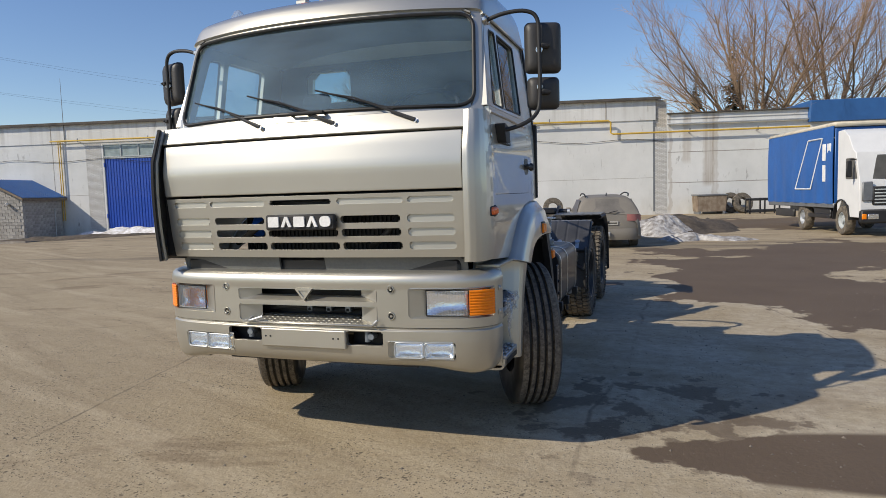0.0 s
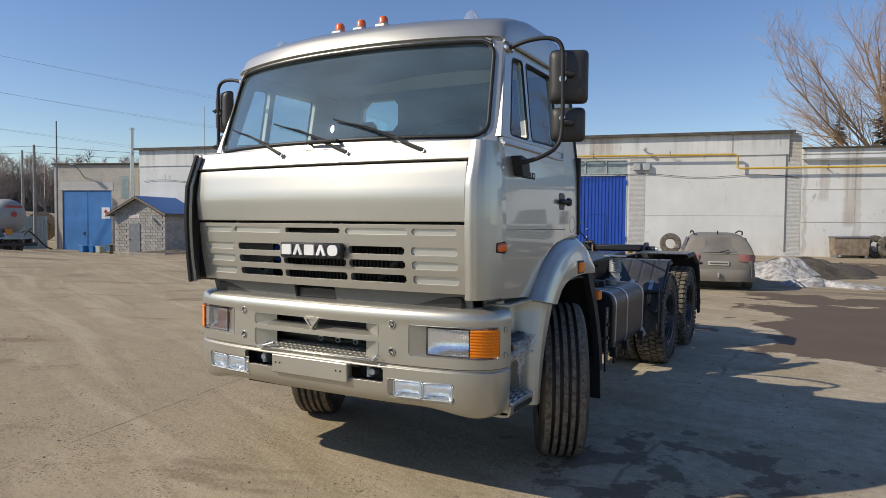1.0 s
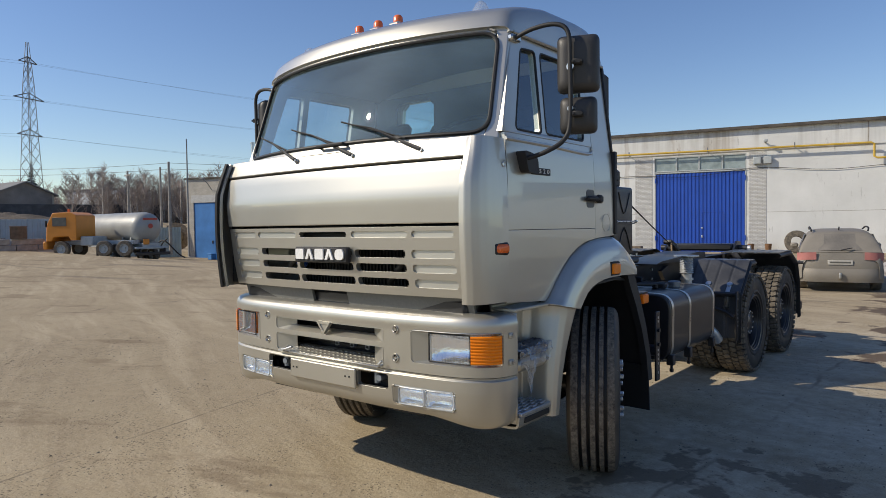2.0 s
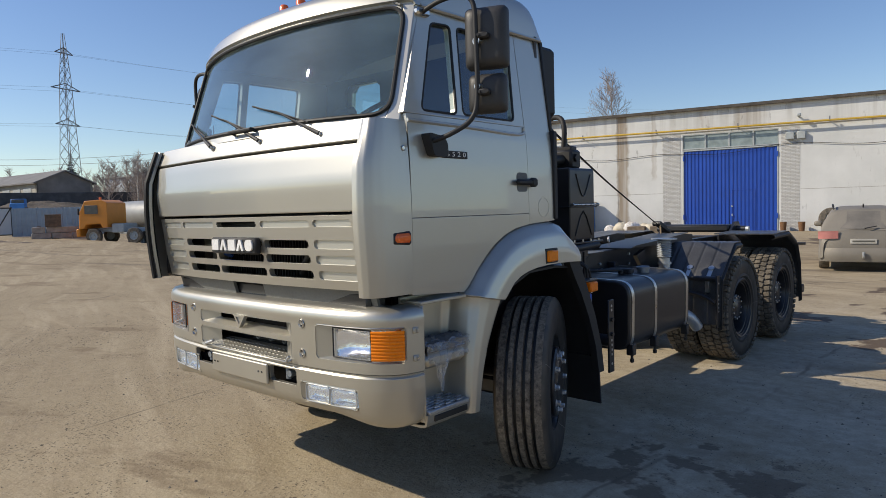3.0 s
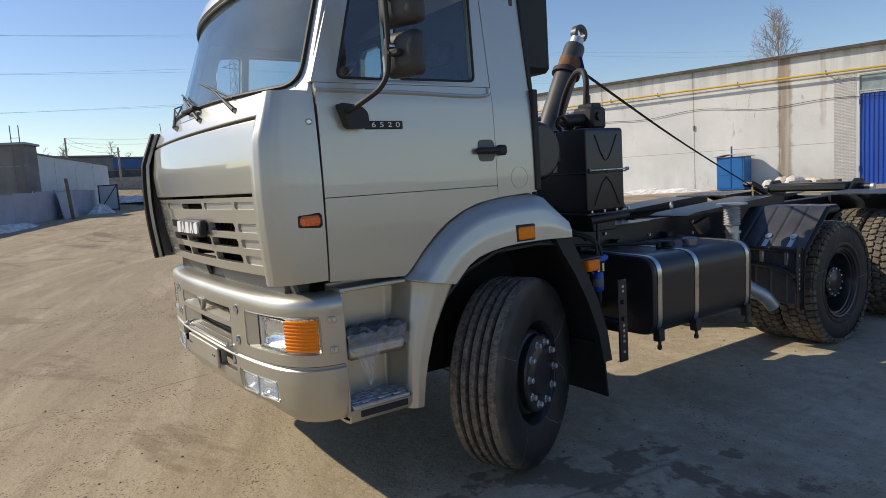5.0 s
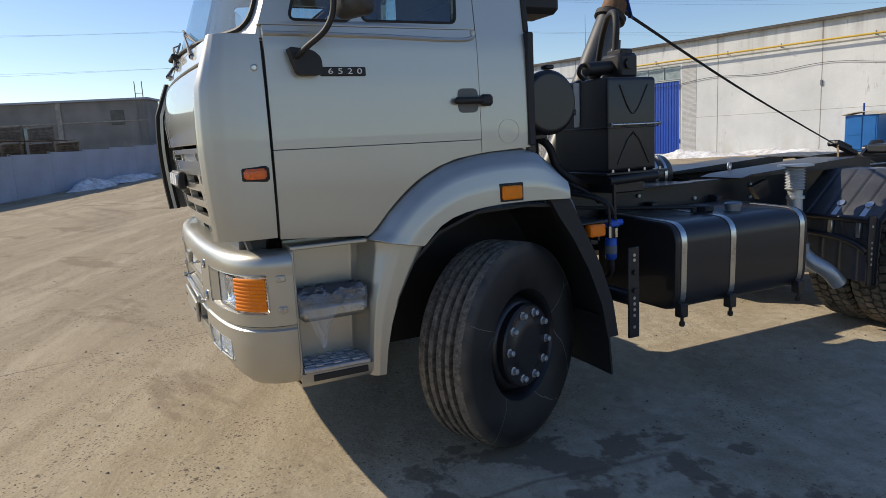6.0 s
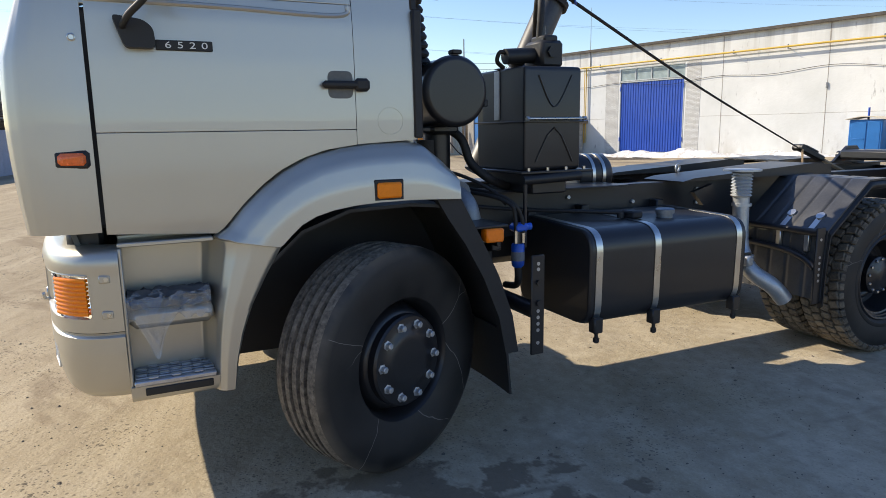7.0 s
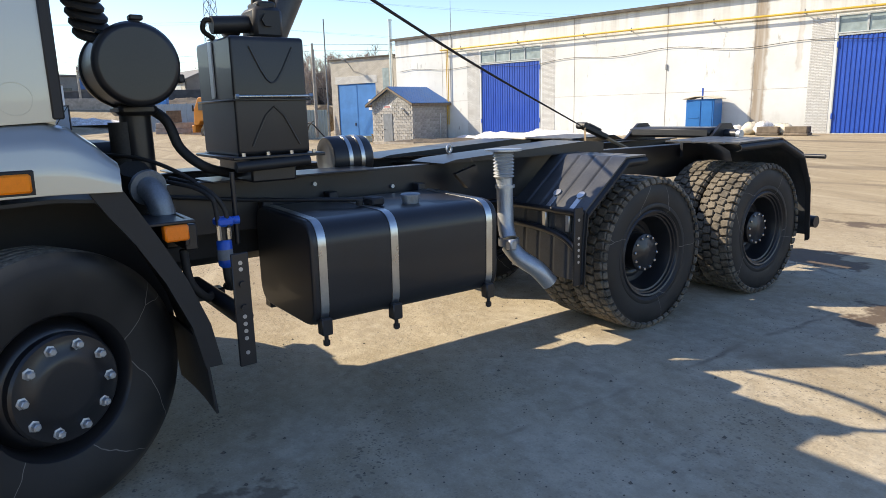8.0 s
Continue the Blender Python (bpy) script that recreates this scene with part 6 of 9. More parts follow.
STEER = 24.6
wheel(True, "steered front wheel with ten bright nuts", pose(1.108, -0.218, 0.556, 0, 90, STEER) @ Matrix.Scale(1.02, 4) @ pose(0, 0, 0, 0, 0, 16))
wheel(True, "steered front wheel with ten bright nuts", pose(-1.108, -0.23, 0.556, 0, -90, STEER) @ Matrix.Scale(1.02, 4))
for ya in (3.625, 5.12):
    for sx in (1, -1):
        wheel(False, "rear wheel with black dished rim", pose(sx * 1.070, ya, 0.555, 0, sx * 90, 0) @ pose(0, 0, 0, 0, 0, 40 * ya))
        wheel(False, "inner twin rear wheel", pose(sx * 0.715, ya, 0.555, 0, -sx * 90, 0))
part("front_axle", B().box(-0.85, 0.85, -0.27, -0.13, 0.42, 0.54, 0.02).cyl((-0.95, -0.19, 0.545), (0.95, -0.19, 0.545), 0.06), BLACK, truck)
for ya in (3.625, 5.12):
    part("rear_axle", B().cyl((-1.0, ya, 0.555), (1.0, ya, 0.555), 0.10).lathe([(0, -0.25), (0.16, -0.2), (0.24, 0), (0.16, 0.2), (0, 0.25)], 20, pose(0, ya, 0.56, 90)), BLACK, truck)
pieces("leaf_spring", B().box(0.38, 0.47, -1.1, 0.75, 0.60, 0.66, 0.01).box(-0.47, -0.38, -1.1, 0.75, 0.60, 0.66, 0.01).box(0.40, 0.50, 3.3, 5.5, 0.70, 0.82, 0.02).box(-0.50, -0.40, 3.3, 5.5, 0.70, 0.82, 0.02), BLACK, truck)

# frame
for s in (1, -1):
    rl = B().box(s * 0.435 - 0.006, s * 0.435 + 0.006, -1.45, 6.05, 0.97, 1.262, 0.003)
    rl.box(min(s * 0.435, s * 0.345), max(s * 0.435, s * 0.345), -1.45, 6.05, 1.252, 1.263, 0.003).box(min(s * 0.435, s * 0.345), max(s * 0.435, s * 0.345), -1.45, 6.05, 0.969, 0.98, 0.003)
    rail = part("frame_rail", rl, BLACK, truck)
    part("rail_top_plate", B().box(s * 0.42 - 0.16, s * 0.42 + 0.16, 0.7, 1.75, 1.264, 1.275, 0.003), BLACK, rail)
    bolts = B()
    for y, z in ((1.35, 1.20), (1.35, 1.08), (1.9, 1.14), (1.86, 1.08), (1.94, 1.08), (2.5, 1.2), (2.5, 1.1), (4.2, 1.17), (4.27, 1.17), (4.34, 1.17), (4.41, 1.17), (5.35, 1.1), (5.5, 1.1)):
        bolts.cyl((s * 0.441, y, z), (s * 0.458, y, z), 0.014, seg=6)
    pieces("frame_bolt", bolts, GALV, rail)
cm = B()
for y in (0.4, 1.4, 2.5, 4.38, 6.0):
    cm.box(-0.43, 0.43, y - 0.06, y + 0.06, 1.0, 1.22, 0.01)
pieces("cross_member", cm, BLACK, truck)
part("engine", B().box(-0.36, 0.36, -1.2, 0.35, 0.75, 1.5, 0.05).box(-0.25, 0.25, 0.35, 1.3, 0.75, 1.2, 0.05).cyl((0, 1.3, 0.95), (0, 3.4, 0.7), 0.05), BLACK_SATIN, truck)
# tipping sub-frame that rises to the rear
for s in (1, -1):
    part("ramp_beam", polyfill([(2.2, 1.275), (3.75, 1.275), (3.75, 1.345), (3.55, 1.36), (2.3, 1.295)], [], "x", s * 0.62, s * 0.22), BLACK, truck)
    part("hinge_plate", polyfill([(4.95, 1.15), (5.25, 1.15), (5.35, 1.02), (5.80, 1.02), (5.84, 1.30), (5.70, 1.432), (5.55, 1.432), (5.34, 1.275), (4.95, 1.275)], [], "x", s * 0.47, s * 0.50), BLACK, truck)
part("hinge_tube", B().cyl((-0.62, 5.62, 1.33), (0.62, 5.62, 1.33), 0.045).box(-0.46, 0.46, 5.40, 5.72, 1.30, 1.395, 0.02), BLACK, truck)
part("hinge_tube_end", B().cyl((0.62, 5.62, 1.33), (0.66, 5.62, 1.33), 0.04), GALV, truck)
part("lifting_eye", B().ring([(0.028 + 0.009 * math.cos(a), 0.009 * math.sin(a)) for a in [i * math.pi / 3 for i in range(6)]], 16, pose(0.2, 2.55, 1.34, 0, 90, 20)), GALV, truck)
part("rear_beam", B().box(-0.6, 0.6, 5.95, 6.07, 0.95, 1.2, 0.02), BLACK, truck)
pieces("rear_bar", B().cyl((-1.24, 5.98, 0.52), (1.24, 5.98, 0.52), 0.055).cyl((-1.22, 6.0, 1.12), (1.26, 6.0, 1.12), 0.02), BLACK, truck)

# fuel tank on the left, air tank on the far side
sec = rounded([(0.46, 0.545), (1.205, 0.545), (1.215, 1.095), (0.46, 1.115)], 0.13, 6)
tank = part("fuel_tank", B().prism([(x, z) for x, z in sec], "y", 0.96, 2.16), BLACK, truck, "black fuel tank held by bright straps", bev=0.02)
def grown(k):
    cx, cz = 0.835, 0.82
    return [(cx + (x - cx) * (1 + k), cz + (z - cz) * (1 + k)) for x, z in sec]
for y in (1.02, 1.44, 2.09):
    st = B()
    o, i = grown(0.012), grown(0.002)
    n = len(o)
    vs = [(x, y - 0.022, z) for x, z in o] + [(x, y + 0.022, z) for x, z in o] + [(x, y - 0.022, z) for x, z in i] + [(x, y + 0.022, z) for x, z in i]
    fs = []
    for a in range(n):
        b2 = (a + 1) % n
        fs += [(a, b2, n + b2, n + a), (a, 2 * n + a, 2 * n + b2, b2), (n + a, n + b2, 3 * n + b2, 3 * n + a)]
    st.add(vs, fs)
    part("tank_strap", st, STRAPM, tank, "bright steel strap")
    part("strap_bolt", B().box(1.165, 1.225, y - 0.03, y + 0.03, 0.51, 0.60, 0.006).cyl((1.2, y, 0.45), (1.2, y, 0.52), 0.011).cyl((1.2, y, 0.455), (1.2, y, 0.48), 0.018, seg=6), BLACK, tank)
    part("tank_bracket", B().box(0.44, 0.52, y - 0.03, y + 0.03, 0.5, 1.15, 0.006), BLACK, tank)
part("filler_neck", B().lathe([(0.05, 0), (0.05, 0.03), (0.058, 0.03), (0.058, 0.052), (0.05, 0.058), (0, 0.06)], 28, pose(0.98, 1.70, 1.098)), GALV_D, tank, "round dark filler cap")
part("level_sender", B().box(0.86, 0.98, 1.45, 1.53, 1.105, 1.15, 0.01).cyl((0.92, 1.40, 1.11), (0.92, 1.40, 1.14), 0.02), PLASTIC, tank)
part("tank_cable", B().tube([(0.92, 1.42, 1.14), (0.8, 1.2, 1.15), (0.6, 0.9, 1.16), (0.46, 0.5, 1.2)], 0.012), PLASTIC, tank)
part("side_bar_bracket", B().box(1.235, 1.25, 0.555, 0.635, 0.465, 1.005, 0.004), BLACK, truck, "upright black bracket with bolt holes")
# bright discs stand in for light showing through the bolt holes
hol = B()
for z in (0.53, 0.60, 0.635, 0.67, 0.705, 0.93, 0.96):
    hol.cyl((1.246, 0.595, z), (1.2525, 0.595, z), 0.010, seg=10)
pieces("bracket_hole", hol, ALU, truck)
part("bracket_tube", B().cyl((0.45, 0.595, 0.70), (1.24, 0.595, 0.70), 0.045).cyl((1.25, 0.595, 0.86), (1.265, 0.595, 0.86), 0.016, seg=6).cyl((1.25, 0.595, 0.75), (1.265, 0.595, 0.75), 0.016, seg=6), BLACK, truck)

# fuel filter and pipes behind the front wheel
ff = part("fuel_filter", B().lathe([(0.0, 0), (0.022, 0.0), (0.034, 0.012), (0.036, 0.03), (0.036, 0.125), (0.030, 0.135), (0, 0.135)], 20, pose(1.05, 0.592, 0.905)), BLUEF, truck, "blue fuel filter with twin hoses")
part("filter_label", B().ring([(0.0362, 0.0), (0.0368, 0.0), (0.0368, 0.05), (0.0362, 0.05)], 20, pose(1.05, 0.592, 0.945)), GREYDOOR, ff)
part("filter_head", B().box(1.01, 1.09, 0.555, 0.64, 1.105, 1.150, 0.012).cyl((1.05, 0.64, 1.128), (1.05, 0.672, 1.128), 0.020), BLUEF, ff)
part("filter_collar", B().cyl((1.05, 0.592, 1.04), (1.05, 0.592, 1.105), 0.024, seg=8), BLACK, ff)
pieces("filter_fitting", B().cyl((1.075, 0.565, 1.045), (1.075, 0.565, 1.115), 0.012, seg=6).cyl((1.075, 0.612, 1.045), (1.075, 0.612, 1.10), 0.012, seg=6), CHROME, ff)
pieces("filter_hose", B().tube([(1.075, 0.565, 1.11), (1.07, 0.56, 1.20), (1.06, 0.545, 1.25), (0.95, 0.50, 1.29), (0.7, 0.42, 1.31)], 0.011).tube([(1.075, 0.612, 1.10), (1.07, 0.60, 1.19), (1.05, 0.56, 1.26), (0.95, 0.52, 1.30), (0.7, 0.46, 1.32)], 0.011).tube([(1.05, 0.592, 0.91), (1.04, 0.60, 0.84), (0.95, 0.64, 0.78), (0.8, 0.66, 0.75)], 0.020).tube([(1.06, 0.40, 1.02), (1.05, 0.42, 0.86), (1.0, 0.50, 0.76), (0.8, 0.58, 0.72)], 0.020), RUBBER, ff)
part("elbow_pipe", B().tube([(0.70, 0.30, 1.30), (0.84, 0.32, 1.30), (0.93, 0.34, 1.25), (0.95, 0.36, 1.14)], 0.058, 16).cyl((0.84, 0.32, 1.30), (0.862, 0.324, 1.295), 0.085, seg=24).cyl((0.95, 0.36, 1.16), (0.95, 0.36, 1.13), 0.066), GALV_D, truck, "grey cast elbow pipe with a bolted flange")
br = B().tube([(0.35, 0.15, 1.45), (0.7, 0.35, 1.42), (0.9, 0.5, 1.33), (1.0, 0.55, 1.25)], 0.010).tube([(0.35, 0.35, 1.72), (0.52, 0.50, 1.62), (0.56, 0.56, 1.46), (0.62, 0.66, 1.36), (0.5, 0.85, 1.30)], 0.026)
pieces("brake_hose", br, RUBBER, truck)
part("brake_bracket", B().box(0.9, 1.1, 0.40, 0.46, 1.02, 1.14, 0.006).box(0.45, 0.9, 0.36, 0.46, 1.0, 1.12, 0.01).cyl((0.98, 0.68, 1.0), (0.98, 0.68, 1.35), 0.012), BLACK, truck)

# air filter behind the cab and its intake
af = part("air_filter", B().lathe([(0.0, 0.0), (0.157, 0.0), (0.18, 0.01), (0.187, 0.03), (0.187, 0.10), (0.195, 0.11), (0.195, 0.13), (0.185, 0.14), (0.185, 0.45), (0.193, 0.46), (0.193, 0.485), (0.182, 0.502), (0.180, 0.504), (0.168, 0.511), (0.164, 0.512), (0.160, 0.512), (0.0, 0.512)], 48, pose(0.30, 0.35, 1.862, 0, 90, 0)), BLACK, truck, "round black air filter drum behind the cab")
pieces("filter_latch", B().box(0.72, 0.78, 0.34, 0.40, 2.06, 2.085, 0.006).box(0.72, 0.78, 0.53, 0.56, 1.78, 1.82, 0.006), BLACK_SATIN, af)
pieces("filter_cradle", B().box(0.36, 0.62, 0.28, 0.46, 1.63, 1.69, 0.02).cyl((0.5, 0.37, 1.66), (0.5, 0.37, 1.27), 0.075), BLACK, af)
bl = B()
for i in range(9):
    t = i / 8
    p = Vector((lerp(0.66, 0.55, t), lerp(0.12, 0.22, t), lerp(2.36, 2.01, t)))
    bl.lathe([(0.075, -0.022), (0.092, -0.008), (0.092, 0.008), (0.075, 0.022)], 24, Matrix.Translation(p) @ pose(0, 0, 0, -10, 20, 0))
pieces("bellows_rib", bl, RUBBER, af)
part("hose_clip", B().ring([(0.088, -0.008), (0.094, -0.008), (0.094, 0.008), (0.088, 0.008)], 24, pose(0.56, 0.212, 2.05, -10, 20, 0)), CHROME, af)
part("air_intake", B().box(0.72, 1.0, 0.03, 0.30, 2.335, 2.825, 0.03).box(0.74, 0.98, 0.02, 0.06, 2.40, 2.76, 0.01), PLASTIC, truck, "upright black air intake box behind the cab", bev=0.01)
part("intake_pipe", B().cyl((0.5, 0.3, 1.60), (0.5, 0.3, 1.30), 0.06).tube([(0.5, 0.30, 1.35), (0.62, 0.3, 1.2), (0.75, 0.29, 1.38)], 0.07), RUBBER, truck)

# hydraulic oil reservoir
ob = rounded([(0.22, 1.41), (0.80, 1.41), (0.80, 2.012), (0.22, 2.012)], 0.03)
res = part("oil_reservoir", B().prism(ob, "y", 0.785, 1.18), BLACK, truck, "black square oil reservoir with pump on top", bev=0.015)
part("reservoir_flange", B().box(0.205, 0.815, 0.77, 1.195, 1.69, 1.70, 0.003).box(0.18, 0.84, 0.74, 1.25, 1.395, 1.412, 0.004).box(0.25, 0.78, 0.85, 1.1, 1.27, 1.40, 0.01), BLACK, res)
part("clamp_rod", B().cyl((0.822, 0.79, 1.712), (0.822, 1.195, 1.712), 0.007).cyl((0.822, 0.785, 1.712), (0.822, 0.80, 1.712), 0.014, seg=6).cyl((0.822, 1.18, 1.712), (0.822, 1.20, 1.712), 0.014, seg=6), CHROME, res)
part("clamp_strap", B().box(0.46, 0.52, 0.776, 0.784, 1.71, 2.0, 0.002).box(0.46, 0.52, 0.776, 1.185, 2.013, 2.018, 0.002), GALV, res)
cr = B()
for pts in ([(0.88, 1.96), (0.96, 1.80), (1.02, 1.80), (1.11, 1.96)], [(0.86, 1.46), (0.99, 1.66), (1.12, 1.46)]):
    cr.tube([(0.803, y, z) for y, z in pts], 0.005, 6, 3)
pieces("pressed_crease", cr, BLACK, res)
fbolt = B()
for y in (0.80, 0.93, 1.06, 1.19):
    fbolt.cyl((0.825, y, 1.40), (0.825, y, 1.43), 0.010, seg=6)
pieces("flange_bolt", fbolt, CHROME, res)
part("pump", B().box(0.52, 0.72, 0.95, 1.11, 2.01, 2.17, 0.02).cyl((0.62, 0.97, 2.09), (0.62, 0.76, 2.075), 0.045).cyl((0.72, 1.02, 2.10), (0.74, 1.02, 2.10), 0.035, seg=6).box(0.55, 0.70, 0.98, 1.08, 2.16, 2.20, 0.01).box(0.5, 0.6, 0.84, 0.92, 2.02, 2.1, 0.02), BLACK_SATIN, res)
pieces("pump_hose", B().tube([(0.62, 1.0, 2.19), (0.62, 1.01, 2.36), (0.55, 1.05, 2.45), (0.38, 1.14, 2.45), (0.14, 1.28, 2.34), (-0.04, 1.38, 2.16)], 0.022).tube([(0.62, 0.79, 2.09), (0.61, 0.735, 2.10), (0.59, 0.725, 2.05), (0.57, 0.78, 2.015)], 0.013), RUBBER, res)
part("pump_fitting", B().cyl((0.62, 1.01, 2.18), (0.62, 1.015, 2.26), 0.025), BLACK, res)
part("suction_tube", B().cyl((0.84, 0.75, 1.36), (0.84, 1.15, 1.375), 0.028), BLACK_SATIN, res)

# lifting cylinder with its sling
base, head = Vector((-0.15, 0.98, 1.35)), Vector((-0.17, 1.755, 2.83))
ax = (head - base).normalized()
cylm = Matrix.Translation(base) @ ax.to_track_quat("Z", "Y").to_matrix().to_4x4()
L = (head - base).length
cyl = part("lifting_cylinder", B().lathe([(0.0, 0), (0.10, 0), (0.10, L * 0.80), (0.092, L * 0.83), (0.092, L * 0.97), (0.085, L * 0.985), (0.0, L * 0.985)], 32, cylm), CYLM, truck, "grey telescopic lifting cylinder with a steel eye")
part("rust_band", B().ring([(0.094, L * 0.845), (0.0965, L * 0.845), (0.0965, L * 0.90), (0.094, L * 0.90)], 32, cylm), RUST, cyl)
part("rod_collar", B().lathe([(0.0, L * 0.985), (0.06, L * 0.985), (0.06, L * 1.03), (0, L * 1.03)], 24, cylm), GALV, cyl)
part("cylinder_eye", B().ring([(0.045, -0.028), (0.078, -0.028), (0.078, 0.028), (0.045, 0.028)], 28, Matrix.Translation(head + ax * 0.10) @ pose(0, 0, 0, 0, 90, 0)), CYLM, cyl)
part("tied_ribbon", B().box(-0.03, 0.03, -0.004, 0.004, -0.09, 0.09, 0.002, pose(-0.10, 1.74, 2.63, 30, 15, 0)), BLUEF, cyl)
hook_p = Vector((0.02, 4.12, 1.46))
s0 = Vector((-0.12, 1.72, 2.60))
sling = part("sling", B().tube([s0, s0.lerp(hook_p, 0.5) - Vector((0, 0, 0.03)), hook_p], 0.014, 8, 12, r1=0.006), ROPE, truck, "dark sling from the cylinder to the frame")
part("sling_collar", B().ring([(0.105, -0.02), (0.125, -0.02), (0.125, 0.02), (0.105, 0.02)], 28, Matrix.Translation(base.lerp(head, 0.82)) @ ax.to_track_quat("Z", "Y").to_matrix().to_4x4()), ROPE, sling)
rat = look(hook_p, (0.05, 4.62, 1.27))
part("ratchet", B().box(-0.035, 0.035, -0.02, 0.03, -0.34, 0.0, 0.01, rat).box(-0.03, 0.03, 0.02, 0.05, -0.25, -0.08, 0.01, rat).cyl((-0.03, 4.15, 1.455), (0.07, 4.15, 1.455), 0.03), BLACK_SATIN, sling, "dark ratchet tensioner")
pieces("loose_webbing", B().sheet(lambda u, v: (0.06 + 0.02 * u, 4.13 + 0.02 * v, 1.44 - 0.20 * v), 2, 6, 0.003).tube([(0.05, 4.45, 1.33), (0.05, 4.75, 1.22)], 0.018, 6, 1), TAN, sling)

# short air tank lying along the frame behind the reservoir
at_m = pose(0.10, 1.60, 1.318, -90, 0, 0)
at = part("air_tank", B().lathe([(0, 0.012), (0.10, 0.012), (0.118, 0.0), (0.142, 0.0), (0.150, 0.010), (0.150, 0.270), (0.135, 0.292), (0.07, 0.31), (0, 0.315)], 40, at_m), BLACK, truck, "black air tank with two bright straps")
for k in (0.115, 0.205):
    part("tank_strap", B().ring([(0.151, -0.014), (0.155, -0.014), (0.155, 0.014), (0.151, 0.014)], 40, at_m @ pose(0, 0, k)), STRAPM, at)
part("tank_cradle", B().box(-0.08, 0.28, 1.62, 1.88, 1.16, 1.19, 0.008), BLACK, at)

# exhaust in front of the rear wheels
ex = part("exhaust", B().tube([(0.80, 2.56, 1.22), (0.80, 2.57, 1.0), (0.82, 2.56, 0.84), (0.86, 2.55, 0.76)], 0.055, 20).tube([(0.86, 2.55, 0.72), (0.93, 2.58, 0.64), (1.02, 2.66, 0.56), (1.06, 2.74, 0.46)], 0.058, 20), GALV, truck, "grey exhaust pipe with an elbow outlet")
fx = B()
for i in range(8):
    fx.ring([(0.058, i * 0.022), (0.072, i * 0.022 + 0.011), (0.058, i * 0.022 + 0.022)], 24, pose(0.80, 2.56, 1.165))
part("flex_joint", fx, GALV, ex)
part("flange", B().lathe([(0.06, 0), (0.125, 0), (0.125, 0.012), (0.06, 0.012)], 28, pose(0.80, 2.56, 1.345)), GALV, ex)
pieces("clamp", B().ring([(0.058, 0), (0.066, 0), (0.066, 0.02), (0.058, 0.02)], 24, pose(0.80, 2.57, 1.10)).ring([(0.058, 0), (0.07, 0), (0.07, 0.05), (0.058, 0.05)], 24, pose(0.86, 2.55, 0.715)).box(0.90, 0.96, 2.48, 2.54, 0.70, 0.77, 0.01), GALV, ex)
part("outlet_bore", B().cyl((1.052, 2.725, 0.478), (1.0605, 2.7415, 0.459), 0.05), BLACK_SATIN, ex)
part("exhaust_bracket", B().prism([(2.28, 1.20), (2.46, 1.25), (2.50, 1.14), (2.38, 1.10)], "x", 0.60, 0.64), BLACK, ex)


# mudguards over the rear wheels
def guard(y0, z0, pts, s, name="rear_mudguard"):
    n = len(pts) - 1

    def fn(u, v):
        k = u * n
        i = min(int(k), n - 1)
        t = k - i
        groove = 0.008 if abs(v * 5 - round(v * 5)) < 0.07 and 0.1 < v < 0.95 else 0.0
        y, z = lerp(pts[i][0], pts[i + 1][0], t), lerp(pts[i][1], pts[i + 1][1], t)
        return (s * lerp(0.55, 1.245, v), y + groove * 0.6, z - groove * 0.6)
    g = part(name, B().sheet(fn if s > 0 else (lambda u, v: fn(1 - u, v)), 20, 80, 0.012), GUARD_M, truck, "black ribbed mudguard")
    lip = B().sheet(lambda u, v: (s * lerp(1.22, 1.262, math.sin(math.pi * v) ** 0.5), fn(u, 1)[1] + 0.0, fn(u, 1)[2] - 0.06 * v), 20, 5, 0.004)
    part("guard_lip", lip, BLACK_SATIN, g)
    return g


for s in (1, -1):
    g1 = guard(0, 0, [(2.86, 0.48), (2.865, 0.72), (2.885, 0.95), (3.27, 1.268), (3.47, 1.272)], s)
    guard(0, 0, [(4.62, 1.300), (5.25, 1.312), (5.62, 1.17), (5.77, 0.90), (5.83, 0.42)], s)
    pieces("guard_tube", B().cyl((s * 0.45, 2.84, 0.94), (s * 1.24, 2.84, 0.94), 0.022).cyl((s * 1.0, 2.84, 0.94), (s * 1.22, 2.84, 0.94), 0.026).cyl((s * 0.45, 5.86, 0.92), (s * 1.2, 5.86, 0.92), 0.022), BLACK, g1)
    part("guard_bracket", B().box(min(s * 1.225, s * 1.24), max(s * 1.225, s * 1.24), 2.78, 2.86, 0.46, 0.98, 0.004), BLACK, g1, "upright black bracket with bolt holes")
    # light through the guard bracket's holes, drawn as bright discs
    gh = B()
    for z in (0.62, 0.66, 0.70, 0.74, 0.78, 0.90):
        gh.cyl((s * 1.236, 2.82, z), (s * 1.2425, 2.82, z), 0.010, seg=10)
    pieces("bracket_hole", gh, ALU, g1)
    for x in (0.90, 1.12):
        part("guard_clip", B().box(-0.026, 0.026, -0.014, 0.0, -0.02, 0.15, 0.006, pose(x * s, 2.868, 0.935, -50.4)).cyl(pose(x * s, 2.868, 0.935, -50.4) @ Vector((0, -0.024, 0.14)), pose(x * s, 2.868, 0.935, -50.4) @ Vector((0, 0.0, 0.14)), 0.03).box(x * s - 0.02, x * s + 0.02, 2.835, 2.862, 0.80, 0.94, 0.006), STRAPM, g1, "bright guard clip")
    part("guard_stay", B().tube([(s * 0.5, 2.83, 0.82), (s * 0.9, 2.83, 0.80), (s * 1.1, 2.83, 0.76), (s * 1.2, 2.83, 0.70)], 0.022), BLACK, g1)

